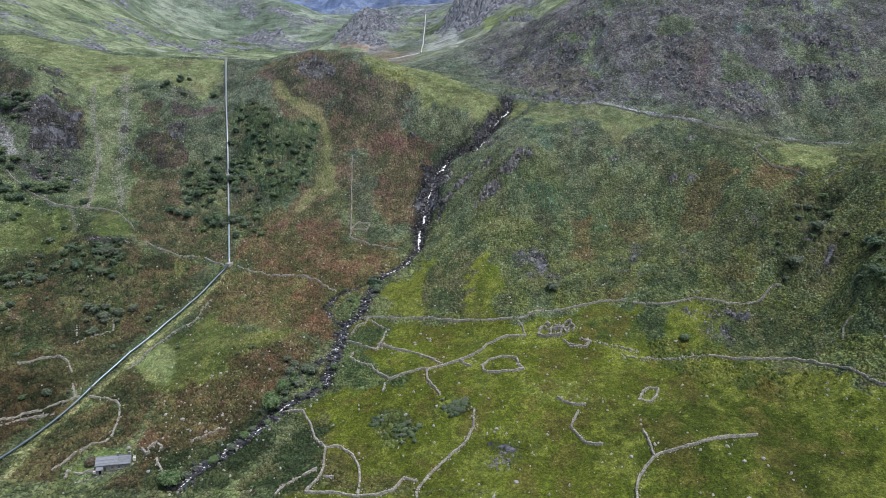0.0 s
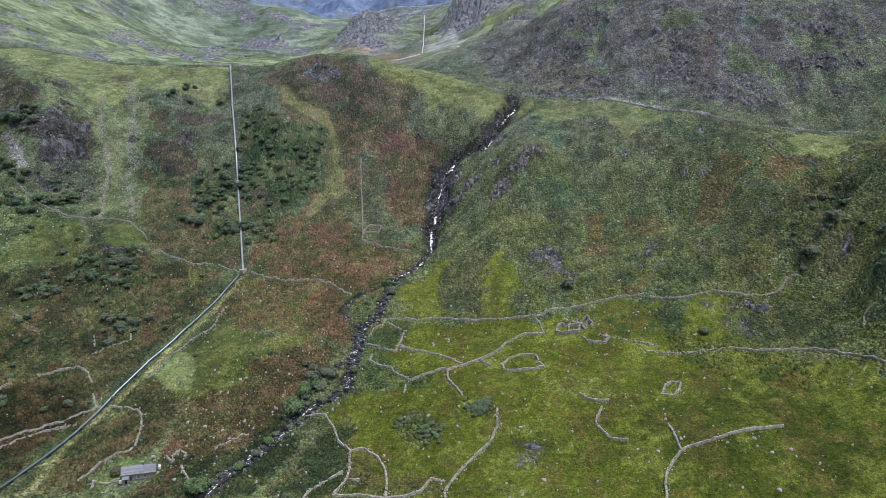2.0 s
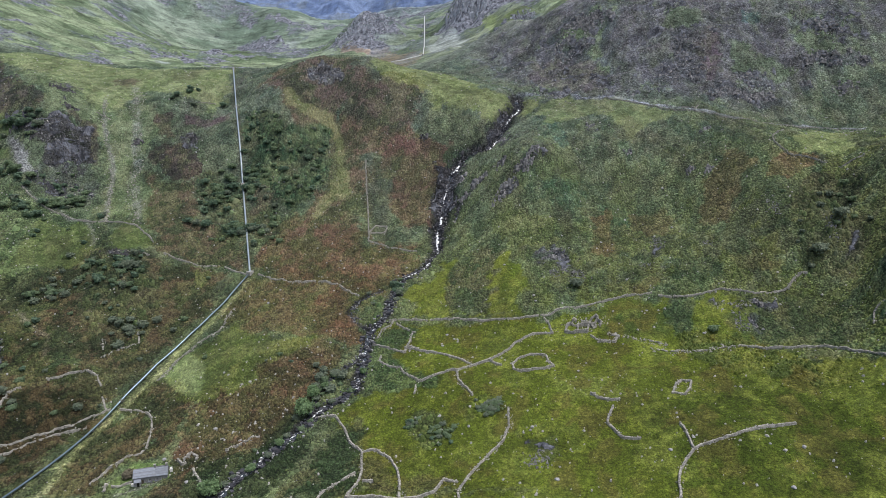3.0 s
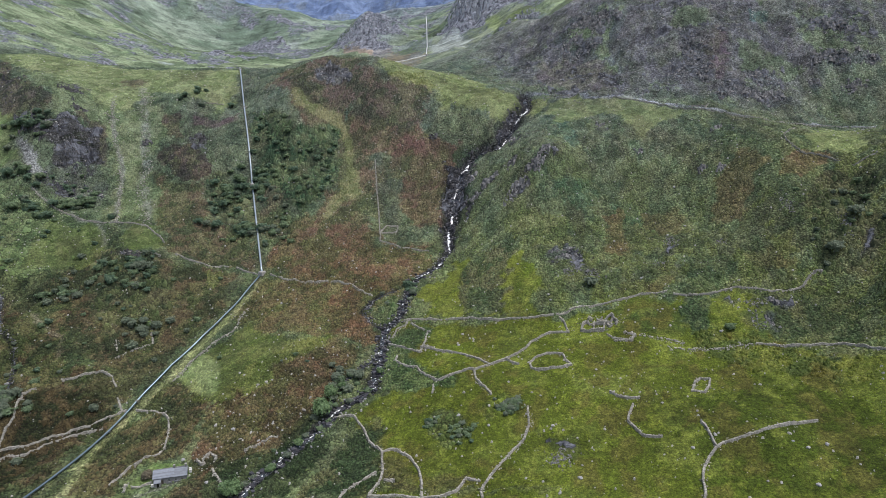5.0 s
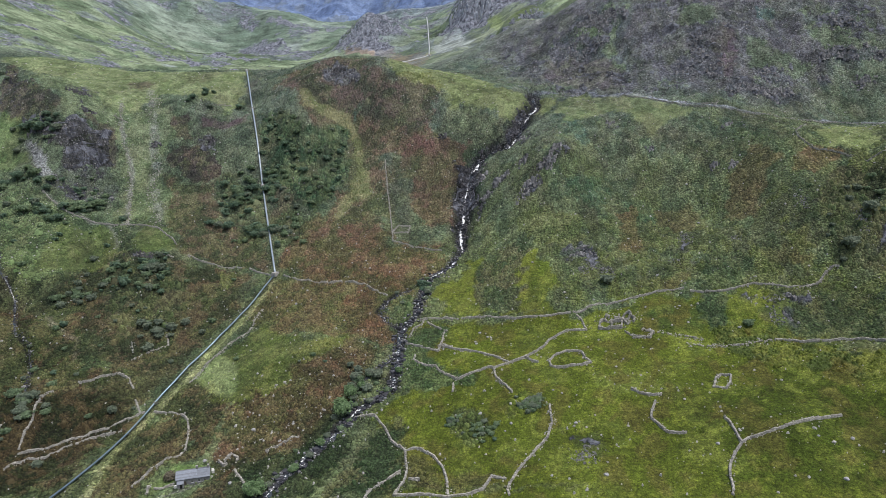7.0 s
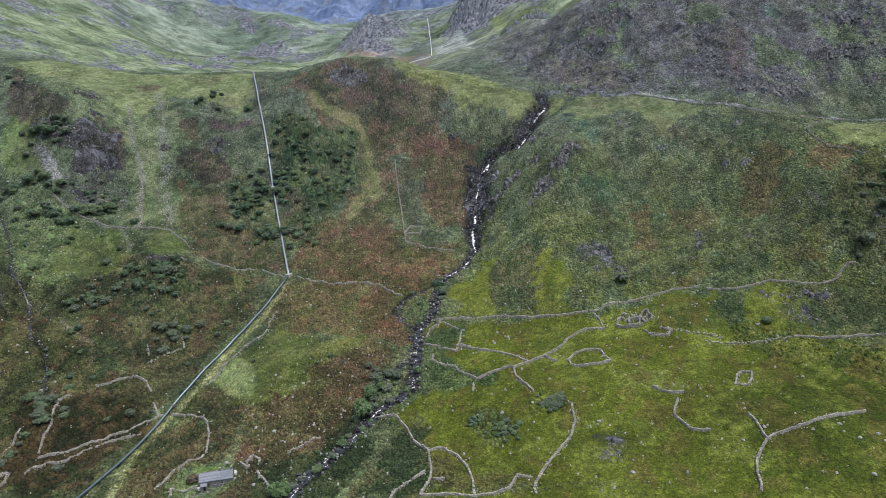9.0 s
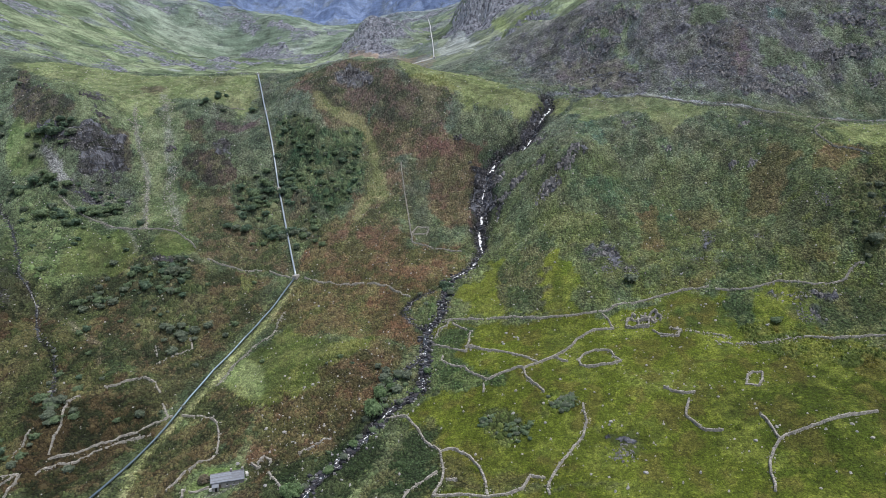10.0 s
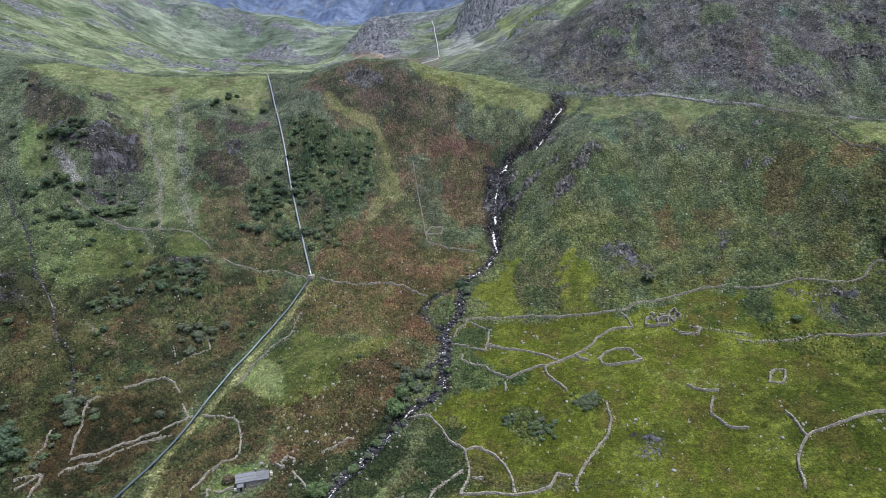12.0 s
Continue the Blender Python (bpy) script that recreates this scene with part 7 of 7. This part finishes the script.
PALE_ROCK = plain("pale_lichened_rock", (0.34, 0.335, 0.32), 0.9, grain=0.35, scale=0.8, bump_by=0.7, bump_scale=3)
BOULDER_MESHES = [boulder_mesh(s) for s in range(1, 8)]
rng = np.random.RandomState(12)
for spot in BOULDERS_A + BOULDERS_B + BOULDERS_C:
    k = rng.randint(0, 7)
    size = rng.uniform(0.4, 0.95)
    ob = tagged(new("boulder", BOULDER_MESHES[k]), "grey weathered boulder half sunk in rough grass" if k % 3 else "pale lichened boulder half sunk in rough grass", "boulder", "boulders on the slopes")
    ob.matrix_world = Matrix.Translation((spot[0], spot[1], float(ground_z(*spot)) + 0.2 * size)) @ Matrix.Rotation(rng.uniform(0, 6.3), 4, "Z") @ Matrix.Diagonal((size * rng.uniform(0.8, 1.3), size, size * rng.uniform(0.8, 1.2), 1))


def scatter_stones(name, weight, count, lo, hi, material, label, seed):
    rng = np.random.RandomState(seed)
    x, y = rng.uniform(-420, 320, count * 12), rng.uniform(196, 650, count * 12)
    keep = rng.rand(len(x)) < on_grid(weight, x, y)
    x, y = x[keep][:count], y[keep][:count]
    n = len(x)
    w = (lo + (hi - lo) * rng.rand(n, 1) ** 2.5) * rng.uniform(0.7, 1.3, (n, 3)) * (1, 1, 0.7)
    me = stones(name, np.column_stack([x, y, ground_z(x, y) + w[:, 2] * 0.35]), w, rng.uniform(0, 6.3, n), material, rng, 0.26, 0.55)
    tagged(new(name, me), label, "stones", kind="stuff")


STONY = np.clip(0.22 + 0.8 * W["low_bracken"] + 0.45 * W["bank_bracken"] + 0.22 * W["bracken_up"] + 0.1 * W["field"] + 0.35 * W["field_pale"] + 0.25 * FELL + 0.35 * smoothstep(0.5, 0.9, N1 - 0.3 * N2) + 0.3 * W["left_green"], 0, 1) * (1 - BED)
scatter_stones("scattered_stones", STONY, 7000, 0.22, 1.05, PALE_ROCK, "pale stones strewn over the slopes", 14)
scatter_stones("scree", np.clip(W["scree"] + 0.4 * W["crag_foot"] + 0.25 * smoothstep(0.3, 0.6, CRAG) * (1 - FAR), 0, 1), 2600, 0.3, 1.5, ROCK, "grey scree and broken rock below the crags", 15)


# ---- trees and bushes ----
def leaf_material(name, colour):
    """Thin leaves: part of the light passes through them."""
    m = plain(name, colour, 0.7, grain=0.3, scale=1.5, bump_by=0, spread=0.35)
    t = m.node_tree
    bsdf, out = t.nodes["Principled BSDF"], t.nodes["Material Output"]
    leaf_light, both = node(t, "ShaderNodeBsdfTranslucent"), node(t, "ShaderNodeMixShader")
    both.inputs[0].default_value = 0.45
    t.links.new(bsdf.inputs["Base Color"].links[0].from_socket, leaf_light.inputs["Color"])
    t.links.new(bsdf.outputs[0], both.inputs[1])
    t.links.new(leaf_light.outputs[0], both.inputs[2])
    t.links.new(both.outputs[0], out.inputs["Surface"])
    return m


LEAVES = [leaf_material("hawthorn_leaves", (0.175, 0.25, 0.14)), leaf_material("dark_gorse_leaves", (0.13, 0.205, 0.135)), leaf_material("grey_willow_leaves", (0.185, 0.23, 0.165)),
          leaf_material("bright_birch_leaves", (0.17, 0.265, 0.125))]


def leafy(name, seed, tall, wide, leaves, stems, leaf, material, label, category, low=0.25, shell=0.62):
    """A tree or bush: a tapered trunk, limbs, and a crown of leaf sprays hung in uneven clumps along them. Unit base at the origin."""
    rng = np.random.RandomState(seed)
    root = tagged(new(name), label, category)
    bm = bmesh.new()
    tips = []

    def limb(a, b, r0, r1, sides=6):
        d = (b - a).normalized()
        u = d.orthogonal().normalized()
        v = d.cross(u)
        lo = [bm.verts.new(a + r0 * (math.cos(k) * u + math.sin(k) * v)) for k in (6.283 * j / sides for j in range(sides))]
        hi = [bm.verts.new(b + r1 * (math.cos(k) * u + math.sin(k) * v)) for k in (6.283 * j / sides for j in range(sides))]
        for j in range(sides):
            bm.faces.new((lo[j], lo[(j + 1) % sides], hi[(j + 1) % sides], hi[j]))
        bm.faces.new(hi)

    fork = Vector((rng.uniform(-0.1, 0.1) * wide, rng.uniform(-0.1, 0.1) * wide, tall * low))
    limb(Vector((0, 0, -0.4)), fork, 0.045 * tall, 0.03 * tall)
    trunk_bm, bm = bm, bmesh.new()
    for s in range(stems):
        a = 6.283 * (s + rng.uniform(-0.3, 0.3)) / stems
        reach = wide * rng.uniform(0.25, 0.48)
        mid = fork + Vector((math.cos(a) * reach * 0.55, math.sin(a) * reach * 0.55, tall * rng.uniform(0.15, 0.35)))
        end = fork + Vector((math.cos(a) * reach, math.sin(a) * reach, tall * rng.uniform(0.2, 0.68)))
        limb(fork, mid, 0.022 * tall, 0.015 * tall, 5)
        limb(mid, end, 0.015 * tall, 0.005 * tall, 5)
        tips += [mid, end, end + Vector(rng.normal(0, 0.08 * wide, 3)), (mid + end) / 2 + Vector(rng.normal(0, 0.08 * wide, 3))]
    tips.append(fork + Vector((0, 0, tall * 0.6)))
    part("trunk", trunk_bm, BARK, root)
    part("limbs", bm, BARK, root)
    n = leaves
    centre = np.array([tips[k] for k in rng.randint(0, len(tips), n)])
    p = centre + rng.normal(0, 1, (n, 3)) * np.array([0.105 * wide, 0.105 * wide, 0.075 * tall])
    p[:, 2] = np.maximum(p[:, 2], 0.05 * tall)
    # the outer leaves form a lumpy, rounded crown
    k = int(n * shell)
    way = rng.normal(0, 1, (k, 3))
    way /= np.linalg.norm(way, axis=1)[:, None]
    floor_at = -0.62 if low < 0.2 else -0.3
    way[:, 2] = np.where(way[:, 2] < floor_at, -way[:, 2], way[:, 2])
    lump = 0.84 + 0.24 * fbm(way[:, 0] * 2 + way[:, 2], way[:, 1] * 2 - way[:, 2], 0.9, 2, seed)
    p[:k] = np.array([0, 0, tall * (0.36 if low < 0.2 else 0.55)]) + way * lump[:, None] * np.array([0.5 * wide, 0.5 * wide, tall * (0.55 if low < 0.2 else 0.42)]) * rng.uniform(0.58, 1.12, (k, 1))
    centre[:k] = p[:k] - way * np.array([0.105 * wide, 0.105 * wide, 0.075 * tall]) * 1.4
    out = (p - centre) / np.array([0.105 * wide, 0.105 * wide, 0.075 * tall]) * 0.7 + np.array([0, 0, 0.5]) + rng.normal(0, 0.3, (n, 3))
    out /= np.linalg.norm(out, axis=1)[:, None]
    a = np.cross(out, rng.normal(0, 1, (n, 3)))
    a /= np.linalg.norm(a, axis=1)[:, None]
    b = np.cross(a, out)
    b /= np.linalg.norm(b, axis=1)[:, None]
    s = leaf * rng.uniform(0.6, 1.4, (n, 1))
    v = np.stack([p - a * s, p + b * s * 0.6, p + a * s, p - b * s * 0.6], 1).reshape(-1, 3)
    me = mesh_of("crown", v, np.arange(4 * n).reshape(-1, 4))
    me.materials.append(material)
    new("crown", me).parent = root
    return root


KINDS = [leafy("hawthorn_tree", 1, 5.5, 6.5, 1500, 7, 0.36, LEAVES[0], "rounded green hawthorn tree on the hillside", "tree"),
         leafy("hawthorn_tree", 2, 5.0, 5.6, 1300, 6, 0.36, LEAVES[2], "grey-green hawthorn tree on a rough slope", "tree"),
         leafy("oak_tree", 3, 6.5, 7.5, 1700, 8, 0.4, LEAVES[3], "bright green tree beside the stream", "tree"),
         leafy("gorse_bush", 4, 3.2, 3.4, 850, 6, 0.3, LEAVES[1], "dense dark green gorse bush", "bush", 0.1),
         leafy("gorse_bush", 5, 2.7, 3.9, 850, 7, 0.3, LEAVES[0], "low spreading green bush on the slope", "bush", 0.1),
         leafy("willow_bush", 6, 3.1, 3.4, 850, 6, 0.3, LEAVES[2], "grey-green willow bush in a damp hollow", "bush", 0.12),
         leafy("dark_tree", 8, 5.2, 5.6, 1400, 7, 0.36, LEAVES[1], "dark-leaved thorn tree on the steep slope", "tree")]
KINDS.append(leafy("thorn_bush", 9, 3.4, 4.2, 900, 7, 0.32, leaf_material("brown_thorn_twigs", (0.2, 0.18, 0.13)), "rounded brownish thorn bush beside a cottage", "bush", 0.1))
rng = np.random.RandomState(31)


def plant(k, spot, size):
    x, y = spot
    m = Matrix.Translation((x, y, float(ground_z(x, y)) - 0.05)) @ Matrix.Rotation(rng.uniform(0, 6.3), 4, "Z") @ Matrix.Diagonal((size * rng.uniform(0.9, 1.3), size, size * rng.uniform(0.85, 1.1) * (1.0 if KINDS[k]["category"] == "tree" else 0.92), 1))
    ob = copy_thing(KINDS[k], m)
    tagged(ob, group="trees of the valley" if KINDS[k]["category"] == "tree" else "bushes on the slopes")


for spot, k, size in zip(TREES, (1, 1, 1, 6, 6, 1, 2, 2, 2, 1, 1, 1, 2, 0), (1.2, 1.5, 1.5, 1.6, 1.3, 1.1, 1.25, 0.9, 1.15, 0.6, 0.8, 0.7, 0.7, 0.6)):
    plant(k, spot, size)
for spot, size in (((-259, 271), 1.7), ((-252, 267), 1.3), ((-265, 279), 1.6), ((-257, 262), 1.2), ((-270, 272), 1.5)):
    plant(6, spot, size)
plant(4, (121.8, 292.9), 1.3)
plant(5, (-71.9, 298.7), 1.2)
plant(5, (-76.3, 302.3), 1.0)
plant(7, (-147.6, 244.4), 1.25)
for spots, kinds, lo, hi in ((BUSHES_A, (4, 5, 3), 0.4, 0.8), (BUSHES_B, (3, 3, 6, 1), 1.1, 1.8), (BUSHES_C, (3, 3, 4, 6), 1.0, 1.7), (BUSHES_D, (3, 4, 1, 5), 1.0, 1.7), (BUSHES_E, (4, 5, 3), 0.5, 1.0),
                             (BUSHES_F, (4, 5, 5), 0.6, 1.05), (BUSHES_G, (5, 4, 5, 2), 0.5, 1.0), (BUSHES_H, (5, 4, 1), 0.75, 1.3)):
    for spot in spots:
        k = kinds[rng.randint(0, len(kinds))]
        plant(k, spot, rng.uniform(lo, hi) * (0.62 if KINDS[k]["category"] == "tree" else 1.0))
# low thickets grown over boulders in the field
for cx, cy, spread, count, stones_in in ((9, 255, 2.9, 40, 4), (-12, 246, 4.2, 13, 5), (-24, 255, 2.4, 7, 3)):
    for _ in range(count):
        spot = (cx + rng.normal(0, spread * 0.75), cy + rng.normal(0, spread * 0.6))
        k = (4, 5, 4)[rng.randint(0, 3)]
        x, y = spot
        ob = copy_thing(KINDS[k], Matrix.Translation((x, y, float(ground_z(x, y)) - 0.1)) @ Matrix.Rotation(rng.uniform(0, 6.3), 4, "Z") @ Matrix.Diagonal((rng.uniform(0.55, 1.0), rng.uniform(0.55, 1.0), rng.uniform(0.4, 0.62), 1)))
        tagged(ob, "low scrubby green bush growing over boulders", group="bushes on the slopes")
    for _ in range(stones_in):
        x, y, size = cx + rng.normal(0, spread), cy + rng.normal(0, spread * 0.8), rng.uniform(0.35, 0.7)
        ob = tagged(new("boulder", BOULDER_MESHES[rng.randint(0, 7)]), "grey boulder half hidden in low scrub", "boulder", "boulders on the slopes")
        ob.matrix_world = Matrix.Translation((x, y, float(ground_z(x, y)) + 0.35 * size)) @ Matrix.Rotation(rng.uniform(0, 6.3), 4, "Z") @ Matrix.Diagonal((size, size * 1.2, size, 1))
# thickets: bushes grown together
for key, line in GROVES.items():
    p = np.array(line, float)
    lo, hi = p.min(0), p.max(0)
    kinds = (5, 4, 1) if key in ("bush_corner", "bush_pipe_d", "bush_heath_c", "bush_beck") else (4, 5, 3, 1) if "heath" in key else (3, 4, 6, 0)
    for _ in range(3 if key == "bush_top" else int(4 + 0.019 * np.prod(hi - lo))):
        spot = (lo + hi) / 2 + np.clip(rng.normal(0, 0.3, 2), -0.6, 0.6) * (hi - lo)
        k = kinds[rng.randint(0, len(kinds))]
        if on_grid(PIPE_D, spot[0], spot[1]) > 3:
            plant(k, tuple(spot), rng.uniform(0.8, 1.75) * (0.75 if KINDS[k]["category"] == "tree" else 1.0))
# more bushes thinly over the wooded patches
for key, kinds, count in (("shrub_a", (3, 4, 5, 0), 46), ("shrub_b", (3, 4, 6), 8), ("shrub_c", (5, 5, 1, 4), 8), ("scrub_l", (5, 4, 1, 1), 14), ("left_heath", (4, 3, 5), 12), ("left_green", (3, 5, 4), 16), ("crag_foot", (3, 4), 8), ("dark_gully", (4, 5), 8), ("left_low", (4, 5), 5)):
    p = np.array(PATCH[key], float)
    done = 0
    while done < count:
        spot = rng.uniform(p.min(0), p.max(0))
        if on_grid(W[key], spot[0], spot[1]) > 0.6 and on_grid(PIPE_D, spot[0], spot[1]) > 4:
            k = kinds[rng.randint(0, len(kinds))]
            plant(k, tuple(spot), rng.uniform(0.55, 1.45) * (0.5 if KINDS[k]["category"] == "tree" else 1.0))
            done += 1
for ob in KINDS:
    for o in list(ob.children_recursive) + [ob]:
        bpy.data.objects.remove(o)
